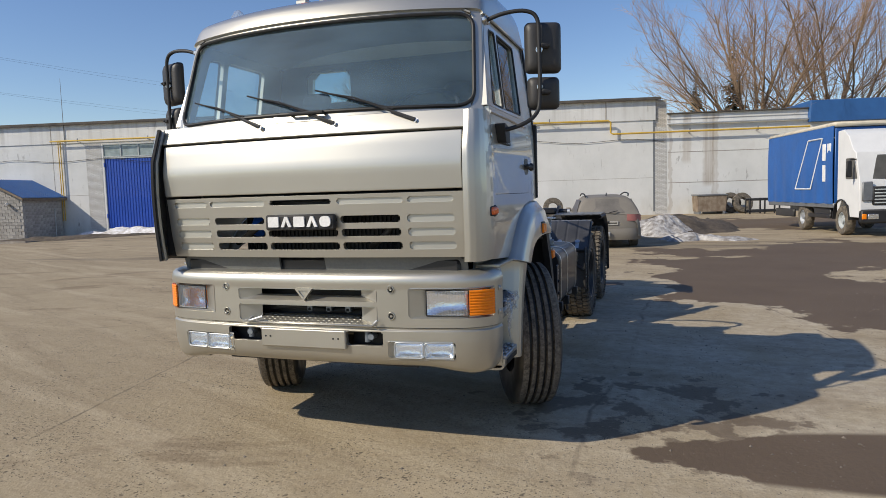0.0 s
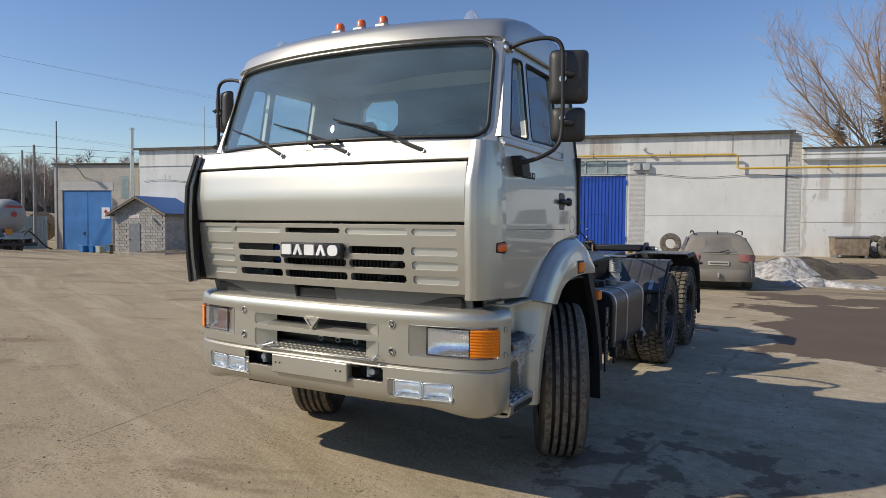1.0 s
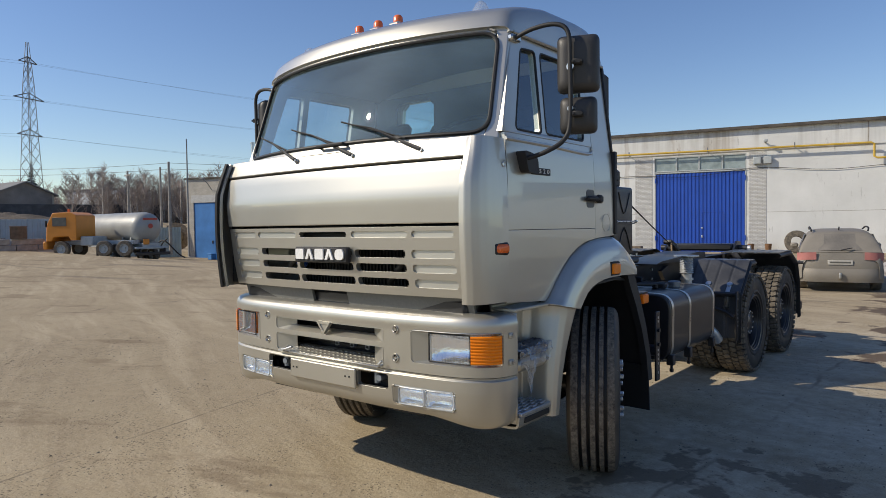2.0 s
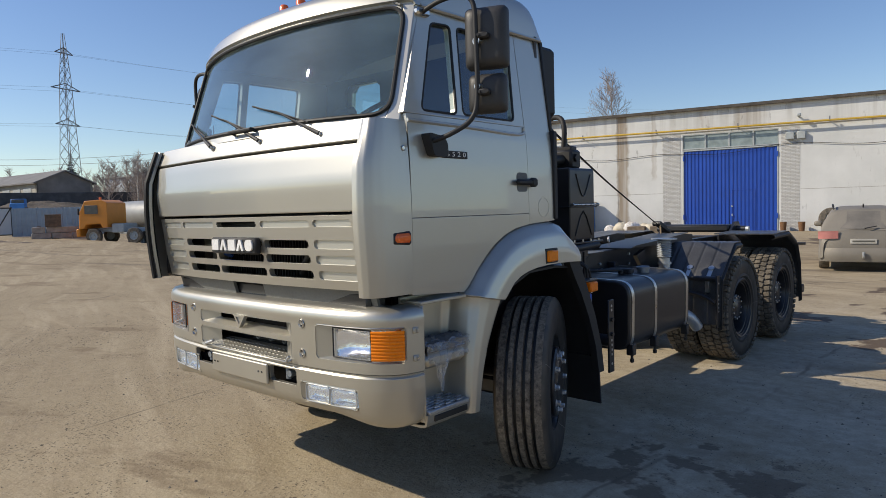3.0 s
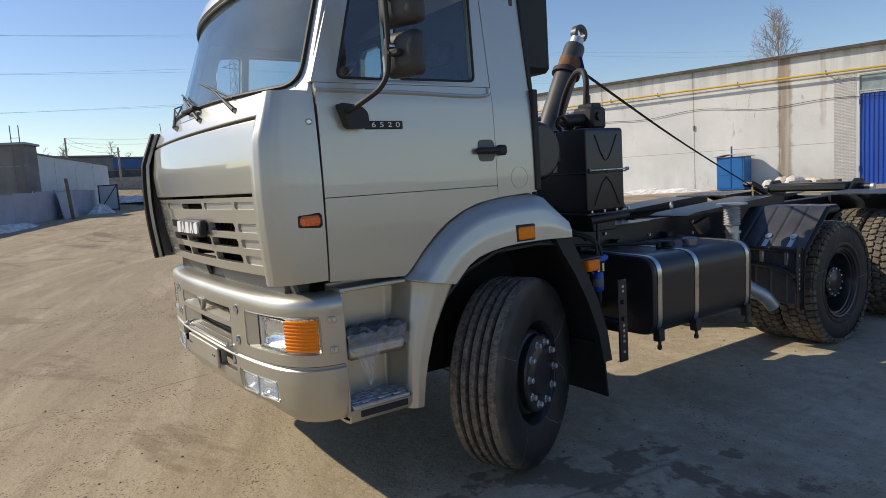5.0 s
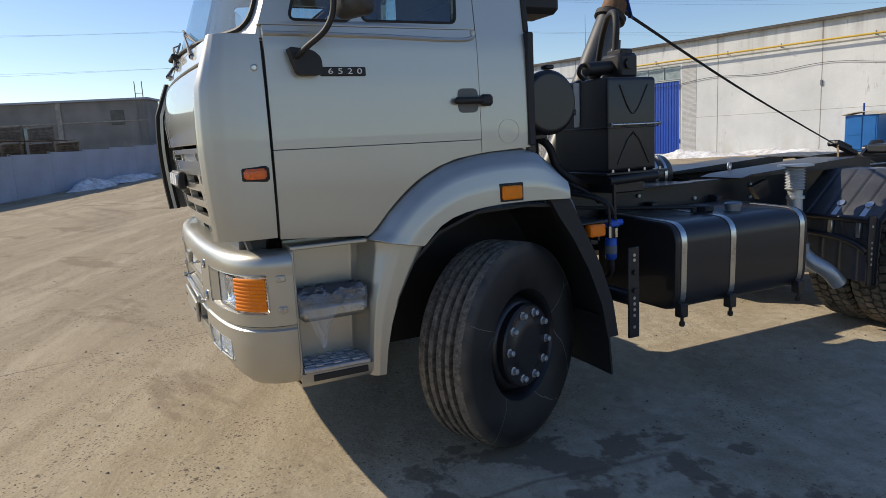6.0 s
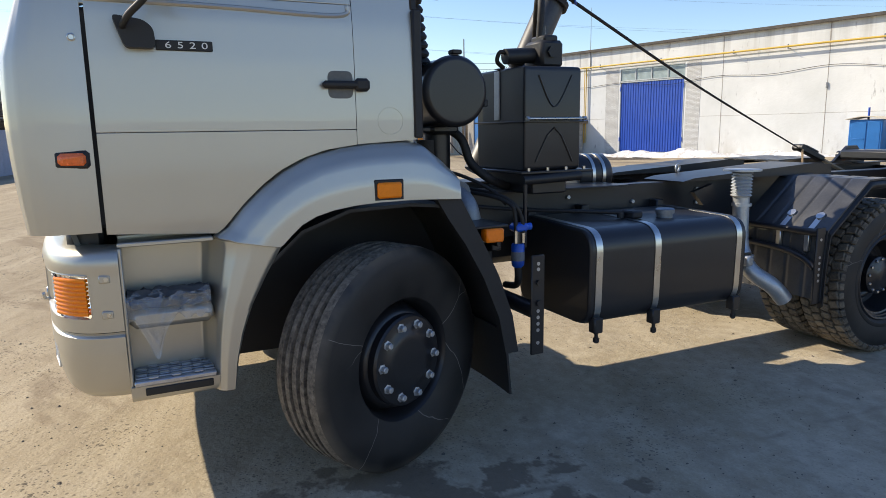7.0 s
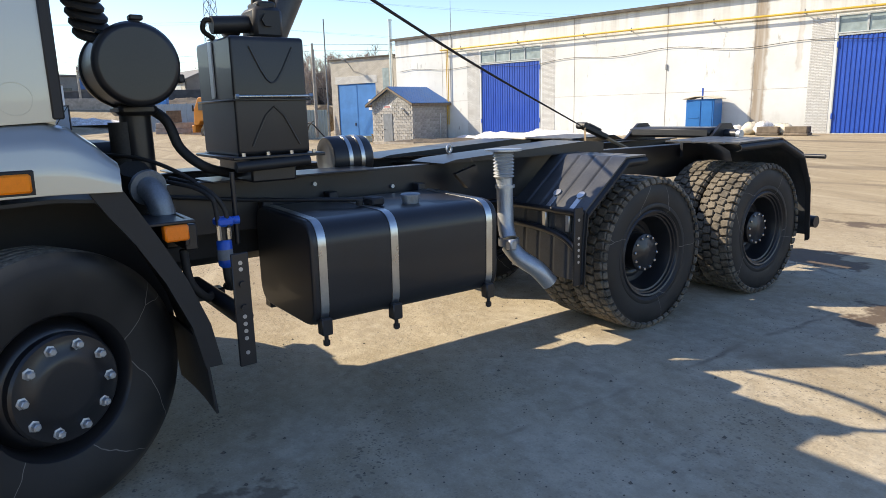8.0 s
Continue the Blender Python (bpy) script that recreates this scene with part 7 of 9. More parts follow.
# ---- sheds, bins and things along the hall ----
# portable toilet
wc = on_wall(thing("portable_toilet", "blue plastic portable toilet with a pale roof", "toilet"))
wc.matrix_basis = WM @ pose(24.15, -1.5, 0)
part("cabin", B().box(0, 1.55, 0, 1.2, 0.0, 1.85, 0.04).box(0.12, 0.82, -0.03, 0.0, 0.12, 1.75, 0.02).box(0.9, 1.45, -0.02, 0.0, 0.12, 1.75, 0.02), BIN_BLUE, wc)
part("door_brace", B().box(0.2, 0.75, -0.045, -0.03, 0.85, 0.92, 0.01), BIN_BLUE, wc)
part("roof", B().sheet(lambda u, v: (lerp(-0.15, 1.7, u), lerp(-0.15, 1.3, v), 1.88 + 0.14 * math.sin(math.pi * u)), 12, 2, 0.04), CREAM, wc)
part("vent_pipe", B().cyl((0.55, 0.9, 1.8), (0.55, 0.9, 2.45), 0.05), GATE_BLUE, wc)


def heap(name, label, cat, cx, cy, rx, ry, h, material, seed, rough=0.35, rz=0.0, kind=""):
    """A low irregular mound that sinks into the ground at its rim."""
    def fn(u, v):
        a, r = u * 2 * math.pi, v
        w = 1 + rough * noise.noise((math.cos(a) * 1.6, math.sin(a) * 1.6, seed)) + 0.12 * noise.noise((math.cos(a) * 5, math.sin(a) * 5, seed))
        x, y = rx * r * w * math.cos(a), ry * r * w * math.sin(a)
        z = h * max(0.0, 1 - r * r) ** 1.2 * (1 + 0.7 * noise.noise((x * 0.8, y * 0.8, seed + 3))) + 0.16 * h * max(0.0, 1 - r ** 3) * noise.noise((x * 3, y * 3, seed)) + 0.08 * h * max(0.0, 1 - r ** 3) * noise.noise((x * 8, y * 8, seed)) - 0.06 * r
        return (x, y, z)
    ob = part(name, B().sheet(fn, 56, 18), material, None, smooth=70)
    ob.matrix_basis = pose(cx, cy, ground_z(cx, cy), 0, 0, rz)
    return tagged(ob, label, cat, "", kind)


heap("snow_bank", "dirty melting snow in front of the gate", "snow", -31.5, 29.6, 4.2, 1.0, 0.42, SNOW, 2.0, rz=13)
heap("snow_bank", "dirty melting snow beside the shed", "snow", -27.0, 30.2, 4.5, 1.1, 0.45, SNOW, 5.0, rz=13)
heap("snow_bank", "dirty snow bank along the hall wall", "snow", -22.5, 32.2, 4.0, 1.0, 0.30, SNOW, 8.0, rz=13)
heap("snow_bank", "low patch of gritty old snow beside the parked car", "snow", 3.0, 17.0, 1.4, 0.9, 0.22, SNOW_D, 9.0, 0.8)
heap("earth_mound", "dark earth mound mixed with old snow", "earth mound", 2.7, 22.5, 2.1, 2.8, 0.60, DIRT, 12.0, 0.6)
heap("snow_bank", "grey snow heap on the earth pile", "snow", 1.8, 20.2, 1.6, 1.7, 0.62, SNOW_D, 14.0, 0.6)
heap("snow_bank", "snow strip under the sheet fence", "snow", -37.6, -1.4, 4.5, 0.9, 0.30, SNOW, 21.0, rz=-22)
heap("snow_bank", "small dirty snow heap near the fence", "snow", -33.0, -3.2, 2.2, 0.8, 0.45, SNOW, 25.0, rz=-22)
heap("snow_bank", "old snow lying beside the yard gate", "snow", -52.5, 5.0, 2.6, 0.9, 0.55, SNOW, 27.0, rz=-20)
heap("snow_field", "old snow beyond the yard gate", "snow", -63, 8.6, 5, 1.6, 0.5, SNOW, 31.0, rz=60)
heap("snow_field", "old snow beyond the yard gate", "snow", -68, 15.5, 5, 2.0, 0.5, SNOW, 33.0, rz=70)
heap("mud_bank", "rutted mud bank along the snow", "mud", -30, 26.0, 8, 1.0, 0.22, DIRT, 37.0, rz=13)
# bagged rubbish and rubble by the second gate
random.seed(5)
for i, (u, o, r) in enumerate(((27.6, -1.4, 0.45), (28.3, -1.6, 0.5), (29.0, -1.3, 0.4), (26.9, -1.2, 0.35), (29.4, -1.9, 0.4))):
    def bag(a, b2, s=i, r=r):
        th, ph = a * 2 * math.pi, (b2 - 0.5) * math.pi
        q = r * (1 + 0.25 * noise.noise((math.cos(th) * 2, math.sin(th) * 2, ph * 2 + s * 5)))
        return (q * math.cos(th) * math.cos(ph), q * math.sin(th) * math.cos(ph), max(0, r * 0.6 + q * 0.75 * math.sin(ph)))
    o2 = part("rubbish_bag", B().sheet(bag, 18, 10), SNOW if i % 2 else CREAM, None, smooth=80)
    o2.matrix_basis = WM @ pose(u, o, 0)
    tagged(o2, "pale stuffed rubbish bag against the wall", "bag", "rubbish bags")
for i in range(2):
    pal = thing("loaded_pallet", "low pallet loaded with weathered brown boards", "pallet", group="loaded pallets")
    pal.matrix_basis = WM @ pose(28.2 + i * 1.3, -2.6, 0)
    part("pallet_base", B().box(0, 1.1, 0, 0.9, 0, 0.12, 0.02), WOOD, pal)
    part("board_load", B().box(0.05, 1.05, 0.05, 0.85, 0.12, 0.42, 0.02), WOOD, pal)

# block-built shed
shed = thing("shed", "grey concrete block shed with a blue sheet roof", "shed")
shed.matrix_basis = pose(-36.4, 26.0, -0.72, 0, 0, 13)
SW, SD, EV, RG = 4.2, 3.7, 3.05, 4.1
part("shed_core", polyfill([(-SW, -0.1), (0, -0.1), (0, EV), (-SW / 2, RG), (-SW, EV)], [], "y", 0.02, SD), MORTAR, shed)
part("shed_plinth", B().box(-SW - 0.05, 0.05, -0.05, SD, -0.3, 0.22, 0.02), CONC, shed)
bmesh_a = B().box(0, 0.385, -0.012, 0.03, 0, 0.185, 0.008).mesh("block", BLOCK)
bmesh_s = B().box(-0.03, 0.012, 0, 0.385, 0, 0.185, 0.008).mesh("block", BLOCK)
def blocks():
    for r in range(20):
        z = 0.22 + r * 0.2
        off = 0.2 if r % 2 else 0.0
        span0, span1 = (-SW, 0) if z + 0.19 < EV else (-SW + (z + 0.19 - EV) / (RG - EV) * SW / 2, -(z + 0.19 - EV) / (RG - EV) * SW / 2)
        x = span0 + (off if z + 0.19 < EV else 0)
        while x + 0.385 <= span1 + 0.02:
            if not (z < 2.2 and -3.1 < x + 0.19 < -1.95):
                o = new("block", bmesh_a)
                o.parent, o.matrix_basis = shed, pose(x, 0, z)
            x += 0.4
        if z + 0.19 < EV:
            y = off
            while y + 0.385 <= SD:
                o = new("block", bmesh_s)
                o.parent, o.matrix_basis = shed, pose(0, y, z)
                y += 0.4
blocks()
for sg in (-1, 1):
    x0, x1 = -SW / 2, (0.35 if sg > 0 else -SW - 0.35)
    z1 = EV - 0.35 * (RG - EV) / (SW / 2)
    rs = ribbed(0, SD + 0.7, 0, 1, 0.18, 0.02)
    rs.bend(lambda u, y, t: (lerp(x0, x1, t), u - 0.4, lerp(RG + 0.06, z1 + 0.06, t) - y))
    part("roof_slope", rs, BLUE_ROOF, shed)
    part("eave_board", B().box(min(x1, x1 - sg * 0.04), max(x1, x1 - sg * 0.04), -0.4, SD + 0.3, z1 - 0.14, z1 + 0.03, 0.005), WOOD, shed)
    part("barge_board", polyfill([(x0, RG + 0.03), (x1, z1 + 0.03), (x1, z1 - 0.12), (x0, RG - 0.12)], [], "y", -0.40, -0.36), WOOD, shed)
sd = part("shed_door", B().box(-3.0, -2.05, -0.04, 0.0, 0.1, 2.25, 0.01), GREYDOOR, shed, "plain grey steel door")
part("door_handle", B().box(-2.95, -2.82, -0.09, -0.04, 1.1, 1.14, 0.01), PLASTIC, sd)
part("sign_board", B().box(-3.0, -2.1, -0.03, -0.013, 2.62, 2.84, 0.005), WHITEPL, shed)
part("sign_bar", B().box(-2.9, -2.2, -0.036, -0.03, 2.67, 2.71, 0.002).box(-2.85, -2.25, -0.036, -0.03, 2.75, 2.79, 0.002), REDM, shed)
part("wall_lamp", B().box(-1.0, -0.8, -0.25, 0, 2.5, 2.6, 0.02).cyl((-0.9, -0.3, 2.53), (-0.9, -0.18, 2.58), 0.09), WHITEPL, shed)
part("side_pipe", B().cyl((0.05, 2.9, 0.0), (0.05, 2.9, 2.2), 0.03), GALV, shed)

# brick workshop with blue doors at the end of the hall
bld = thing("workshop", "pale brick workshop with large blue doors", "workshop")
WA, WB = Vector((-50.8, 27.0)), Vector((-44.0, 29.4))
ang = math.degrees(math.atan2(WB.y - WA.y, WB.x - WA.x))
bld.matrix_basis = pose(WA.x, WA.y, -0.75, 0, 0, ang)
part("wall", B().plate([-0.1, 7.4], [-0.3, 6.9], [(0.62, 5.0, -0.3, 4.85, 0)], 0.0, 0.38).box(-0.1, 0.28, 0.38, 9, -0.3, 6.9, 0.01).box(-0.1, 7.4, 8.7, 9, -0.3, 6.8, 0.01), TAN_BRICK, bld)
part("roof", B().box(-0.25, 7.5, -0.15, 9.2, 6.9, 7.02, 0.02), TARCO, bld)
part("lintel", B().box(0.4, 5.2, -0.02, 0.1, 4.85, 5.5, 0.01), WHITE_BRICK, bld)
for a, b in ((0.65, 2.80), (2.82, 4.97)):
    dr = part("door_leaf", B().box(a, b, 0.06, 0.12, -0.1, 4.83, 0.01), BLUE_DOOR, bld)
    part("door_rib", B().box(b - 0.05 if a < 1 else a, b if a < 1 else a + 0.05, 0.045, 0.06, -0.1, 4.83, 0.005), BLUE_DOOR, dr)
part("notice", B().box(4.1, 4.85, 0.03, 0.055, 2.6, 3.5, 0.005), WHITEPL, bld)
part("notice_arrow", B().box(4.43, 4.52, 0.02, 0.03, 2.75, 3.25, 0.003).prism([(4.27, 3.1), (4.68, 3.1), (4.475, 3.38)], "y", 0.02, 0.03), REDM, bld)
part("lock", B().box(2.45, 2.6, 0.02, 0.06, 1.3, 1.55, 0.02), PLASTIC, bld)
part("bracket_lamp", B().tube([(2.6, 0.0, 5.9), (2.5, -0.5, 6.5), (2.3, -0.8, 6.8)], 0.03, 6).box(2.1, 2.5, -1.0, -0.7, 6.75, 6.85, 0.03), STEELG, bld)
part("side_window", B().box(5.8, 6.5, -0.01, 0.05, 4.2, 6.0, 0.02), DGLASS, bld)
fl = thing("flue_pipe", "tall bright steel flue pipe", "flue")
fl.matrix_basis = pose(-43.9, 28.95, -0.2)
part("flue", B().cyl((0, 0, 2.0), (0, 0, 9.0), 0.15, seg=14), STRAPM, fl)
part("cowl_cap", B().cyl((0, 0, 9.0), (0, 0, 9.15), 0.2, seg=14), STRAPM, fl)
for i, (x, y, c) in enumerate(((-47.2, 26.6, BLUE_DOOR), (-46.4, 26.9, BIN_BLUE), (-45.7, 27.0, GREENF))):
    d = thing("plastic_crate", "small blue-green crate in front of the workshop", "crate", group="plastic crates")
    d.matrix_basis = pose(x, y, ground_z(x, y))
    part("crate_body", B().box(0, 0.55, 0, 0.55, 0, 0.5, 0.03), c, d)
    part("crate_rim", B().box(-0.03, 0.58, -0.03, 0.58, 0.45, 0.52, 0.02), c, d)
bn = thing("bench", "old dark wooden bench beside the shed", "bench")
bn.matrix_basis = pose(-43.6, 26.6, ground_z(-43.6, 26.6), 0, 0, 10)
part("bench_top", B().box(0, 1.4, 0, 0.45, 0.65, 0.75, 0.02), WOOD, bn)
for x in (0.05, 1.2):
    part("bench_leg", B().box(x, x + 0.12, 0.05, 0.4, 0, 0.65, 0.02), WOOD, bn)

# profiled sheet fence behind the tanker, with an old drum and pipes
fe = thing("sheet_fence", "grey-green profiled sheet fence", "fence")
fe.matrix_basis = pose(-55.5, 21.8, -0.6, 0, 0, 48)
part("fence_sheet", ribbed(0, 6.4, 0, 2.6, 0.25, 0.05), GREENF, fe)
part("fence_post", B().cyl((3.2, -0.1, 0), (3.2, -0.1, 2.7), 0.05), STEELG, fe)
dm = thing("cable_drum", "old wooden cable drum on its side behind the fence", "cable drum")
dm.matrix_basis = pose(-54.5, 28.0, -0.2) @ Matrix.Scale(0.85, 4)
part("drum_flange", B().lathe([(0, 0), (1.5, 0), (1.5, 0.12), (0, 0.12)], 28, pose(0, 0, 1.6, 90, 0, 40)), WOOD, dm)
part("drum_core", B().lathe([(0, 0), (0.8, 0), (0.8, 1.0), (0, 1.0)], 20, pose(0, 0, 1.6, 90, 0, 40)), WOOD, dm)
ho = thing("bent_hose", "black bent hose lying by the fence", "hose")
ho.matrix_basis = pose(-50.0, 23.9, -0.65)
part("hose_loop", B().tube([(-1.2, 0, 0.1), (-1.1, 0.1, 0.9), (-0.3, 0.3, 1.5), (0.3, 0.5, 1.4), (0.9, 1.2, 0.4), (1.2, 1.6, 0.1)], 0.06, 8).tube([(-0.5, 0.2, 0.1), (-0.2, 0.3, 1.2), (0.4, 0.5, 1.7)], 0.05, 8), RUBBER, ho)

# steel skip, tyres and frame by the low wall
sk = thing("steel_skip", "small rusty steel skip by the wall", "skip")
sk.matrix_basis = WM @ pose(47.1, -1.6, 0) @ Matrix.Diagonal((0.66, 1, 1.05, 1))
part("skip_body", polyfill([(0.1, 0.15), (2.5, 0.15), (2.6, 1.05), (0, 1.05)], [], "y", 0, 1.2), RUST_SKIP, sk)
part("skip_rim", B().box(-0.05, 2.65, -0.05, 1.25, 1.03, 1.12, 0.02), STEELG, sk)
for x in (0.15, 2.25):
    part("skip_leg", B().box(x, x + 0.2, 0, 1.2, 0, 0.2, 0.02), STEELG, sk)
for i, (u, o, tilt) in enumerate(((49.3, -0.75, 78), (49.85, -1.15, 72))):
    ty = thing("discarded_tyre_casing", "worn truck tyre leaning against the wall", "tyre", group="old tyres")
    ty.matrix_basis = WM @ pose(u, o, 0.62 * math.sin(radians(tilt)) + 0.02, tilt, 0, 12)
    part("tyre_body", B().ring([(0.30, -0.13), (0.5, -0.15), (0.60, -0.12), (0.62, 0), (0.60, 0.12), (0.5, 0.15), (0.30, 0.13)], 32), RUBBER_DUST, ty)
ty2 = thing("discarded_tyre_casing", "worn tyre lying flat by the gate", "tyre", group="old tyres")
ty2.matrix_basis = WM @ pose(38.6, -1.0, 0.62, 80, 0, 6)
part("tyre_body", B().ring([(0.30, -0.13), (0.5, -0.15), (0.60, -0.12), (0.62, 0), (0.60, 0.12), (0.5, 0.15), (0.30, 0.13)], 32), RUBBER_DUST, ty2)
for u in (36.3, 37.2):
    dk = thing("rusty_bucket", "small rusty bucket by the gate pier", "bucket", group="buckets")
    dk.matrix_basis = WM @ pose(u, -0.4, 0)
    part("bucket_body", B().lathe([(0.14, 0), (0.18, 0.5), (0.17, 0.5), (0.13, 0.02), (0, 0.02)], 18), RUST, dk)
fr = thing("steel_trestle", "low dark steel trestle beside the lorry", "trestle")
fr.matrix_basis = WM @ pose(49.7, -2.8, 0) @ Matrix.Diagonal((0.66, 0.8, 1, 1))
for z in (0.1, 0.75):
    pieces("frame_bar", B().box(0, 2.6, 0, 0.12, z, z + 0.14, 0.02).box(0, 2.6, 0.9, 1.02, z, z + 0.14, 0.02), BLACK, fr)
for x in (0, 1.25, 2.48):
    pieces("frame_post", B().box(x, x + 0.12, 0, 0.12, 0, 0.9, 0.02).box(x, x + 0.12, 0.9, 1.02, 0, 0.9, 0.02), BLACK, fr)


# ---- parked vehicles ----
def road_wheel(parent, x, y, r, w, side, rimm, label="road wheel"):
    wh = new("wheel")
    wh.parent, wh.matrix_basis, wh["label"] = parent, pose(x, y, r, 0, 90 * side, 0), label
    part("tyre", B().ring([(r * 0.58, -w / 2), (r * 0.93, -w / 2), (r, -w * 0.36), (r, w * 0.36), (r * 0.93, w / 2), (r * 0.58, w / 2)], 32), RUBBER_DUST, wh)
    part("rim", B().lathe([(r * 0.6, -w / 2.4), (r * 0.6, w / 2.4), (r * 0.52, w / 2.2), (r * 0.45, w * 0.15), (r * 0.2, w * 0.2), (r * 0.18, w * 0.4), (0, w * 0.42)], 24), rimm, wh)
    return wh


# estate car seen from behind: rear at y = 0, nose towards +y
car = thing("estate_car", "dusty grey-brown estate car with roof rails", "car")
car.matrix_basis = pose(0.57, 14.0, 0, 0, 0, 11)
ST = [(-0.04, 0.34, 0.80, 0.80), (0.0, 0.30, 0.86, 0.92), (0.25, 0.28, 0.90, 0.97), (0.8, 0.24, 0.91, 0.985), (1.6, 0.22, 0.91, 0.98), (2.8, 0.22, 0.91, 0.95), (3.6, 0.24, 0.90, 0.90), (4.3, 0.28, 0.84, 0.78), (4.65, 0.34, 0.70, 0.62)]
def car_body(u, v):
    k = v * 8
    i = min(int(k), 7)
    t = k - i
    y, zb, hw, zt = [lerp(ST[i][q], ST[i + 1][q], t) for q in range(4)]
    a = u * math.pi
    c, s2 = math.cos(a), math.sin(a)
    return (hw * math.copysign(abs(c) ** 0.28, c), y, zb + (zt - zb) * abs(s2) ** 0.42)
part("body", B().sheet(car_body, 36, 24, 0.01), CAR_M, car, smooth=50)
part("rear_panel", B().sheet(lambda u, v: (lerp(-0.84, 0.84, u), -0.05 - 0.035 * math.sin(math.pi * v) + 0.10 * abs(2 * u - 1) ** 4, lerp(0.30, 0.95, v)), 20, 10, 0.04), CAR_M, car)
part("bumper", B().sheet(lambda u, v: (lerp(-0.90, 0.90, u), -0.12 - 0.03 * math.sin(math.pi * v) + 0.22 * abs(2 * u - 1) ** 5, lerp(0.24, 0.56, v)), 20, 8, 0.05), CAR_M, car)
GH = [(0.02, 0.95, 0.78, 0.95), (0.16, 1.15, 0.76, 1.15), (0.38, 1.43, 0.66, 1.43), (0.8, 1.49, 0.65, 1.49), (1.8, 1.51, 0.66, 1.51), (2.5, 1.46, 0.65, 1.46), (3.0, 1.22, 0.70, 1.22), (3.4, 0.95, 0.76, 0.95)]
def green(u, v):
    k = v * 7
    i = min(int(k), 6)
    y, zt, hw = [lerp(GH[i][q], GH[i + 1][q], k - i) for q in range(3)]
    a = u * math.pi
    c, s2 = math.cos(a), math.sin(a)
    z = 0.93 + (zt - 0.93) * abs(s2) ** 0.30
    wd = hw + (0.86 - hw) * (1 - (z - 0.93) / 0.6)
    return (wd * math.copysign(abs(c) ** 0.35, c), y, z)
part("cabin", B().sheet(green, 36, 28, 0.01), CAR_M, car, smooth=50)
part("rear_window", B().sheet(lambda u, v: (lerp(-1, 1, u) * lerp(0.70, 0.58, v), lerp(0.045, 0.355, v) - 0.03 + 0.06 * (2 * u - 1) ** 2, lerp(1.0, 1.40, v)), 14, 8, 0.01), DUSTY_GLASS, car)
for s in (-1, 1):
    part("side_window", B().sheet(lambda u, v: (s * (lerp(0.845, 0.72, v) + 0.012), lerp(0.42 + 0.25 * v, 2.75 - 0.55 * v, u), lerp(1.0, 1.38, v)), 12, 5, 0.01), CAR_GLASS, car)
    part("tail_lamp", B().sheet(lambda u, v: (s * lerp(0.50, 0.90, u), -0.075 + 0.16 * u ** 3, lerp(0.78, 0.96, v) - 0.02 * u), 10, 5, 0.02), TAIL, car)
    part("roof_rail", B().tube([(s * 0.60, 0.45, 1.46), (s * 0.62, 0.6, 1.54), (s * 0.63, 1.5, 1.56), (s * 0.62, 2.2, 1.50)], 0.02, 8), PLASTIC, car)
    part("side_mirror", B().box(s * 0.98 - 0.1, s * 0.98 + 0.1, 2.6, 2.75, 0.98, 1.12, 0.04), CAR_M, car)
    for y in (0.85, 3.65):
        road_wheel(car, s * 0.80, y, 0.32, 0.22, s, GALV)
part("number_board", B().box(-0.26, 0.26, -0.105, -0.09, 0.66, 0.77, 0.005), PLATEM, car)
part("number_bar", B().box(-0.22, 0.22, -0.108, -0.104, 0.695, 0.735, 0.002), CAR_GLASS, car)
part("tow_bar", B().tube([(0, 0.1, 0.34), (0, -0.16, 0.34), (0, -0.2, 0.42)], 0.025, 8).cyl((0, -0.2, 0.42), (0, -0.2, 0.47), 0.03), GALV, car)
part("rear_wiper", B().tube([(0.02, -0.05, 1.01), (0.25, 0.0, 1.06)], 0.012, 6, 1), PLASTIC, car)
part("aerial", B().cyl((0, 0.6, 1.49), (0, 0.5, 1.56), 0.015), PLASTIC, car)

# curtain-side lorry: nose towards -y
lo = thing("box_lorry", "white cab lorry with a blue tarpaulin body", "lorry")
lo.matrix_basis = pose(8.53, 19.05, 0, 0, 0, 12.1) @ Matrix.Diagonal((0.968, 0.887, 0.983, 1))
part("chassis", B().box(-0.5, 0.5, -1.0, 6.6, 0.62, 0.86, 0.02).box(-1.15, -0.5, 1.0, 2.4, 0.5, 0.85, 0.03), BLACK, lo)
part("tarpaulin", B().sheet(lambda u, v: (-1.24 - 0.02 * math.sin(u * 40) * (1 - v) - 0.03 * math.sin(math.pi * v), lerp(0.55, 6.9, u), lerp(1.0, 3.55, v)), 80, 8, 0.03).box(-1.2, 1.2, 0.56, 0.62, 1.0, 3.5, 0.02).box(1.2, 1.24, 0.55, 6.9, 1.0, 3.5, 0.02).box(-1.2, 1.2, 6.86, 6.9, 1.0, 3.5, 0.02), TARP, lo)
part("tarpaulin_roof", B().box(-1.27, 1.27, 0.45, 6.95, 3.52, 3.68, 0.06), CREAM, lo)
part("side_board", B().box(-1.26, 1.26, 0.5, 6.9, 0.86, 1.02, 0.02), STEELG, lo)
sh2 = B()
for y0, y1, z in ((1.08, 1.36, 2.72), (1.08, 1.34, 2.02)):
    sh2.box(-1.30, -1.285, y0, y1, z - 0.28, z + 0.28, 0.01).box(-1.30, -1.285, y0 - 0.42, y0 - 0.12, z - 0.28, z + 0.28, 0.01)
part("painted_shape", sh2, WHITEPL, lo, "plain white shapes painted on the tarpaulin")
pl = B()
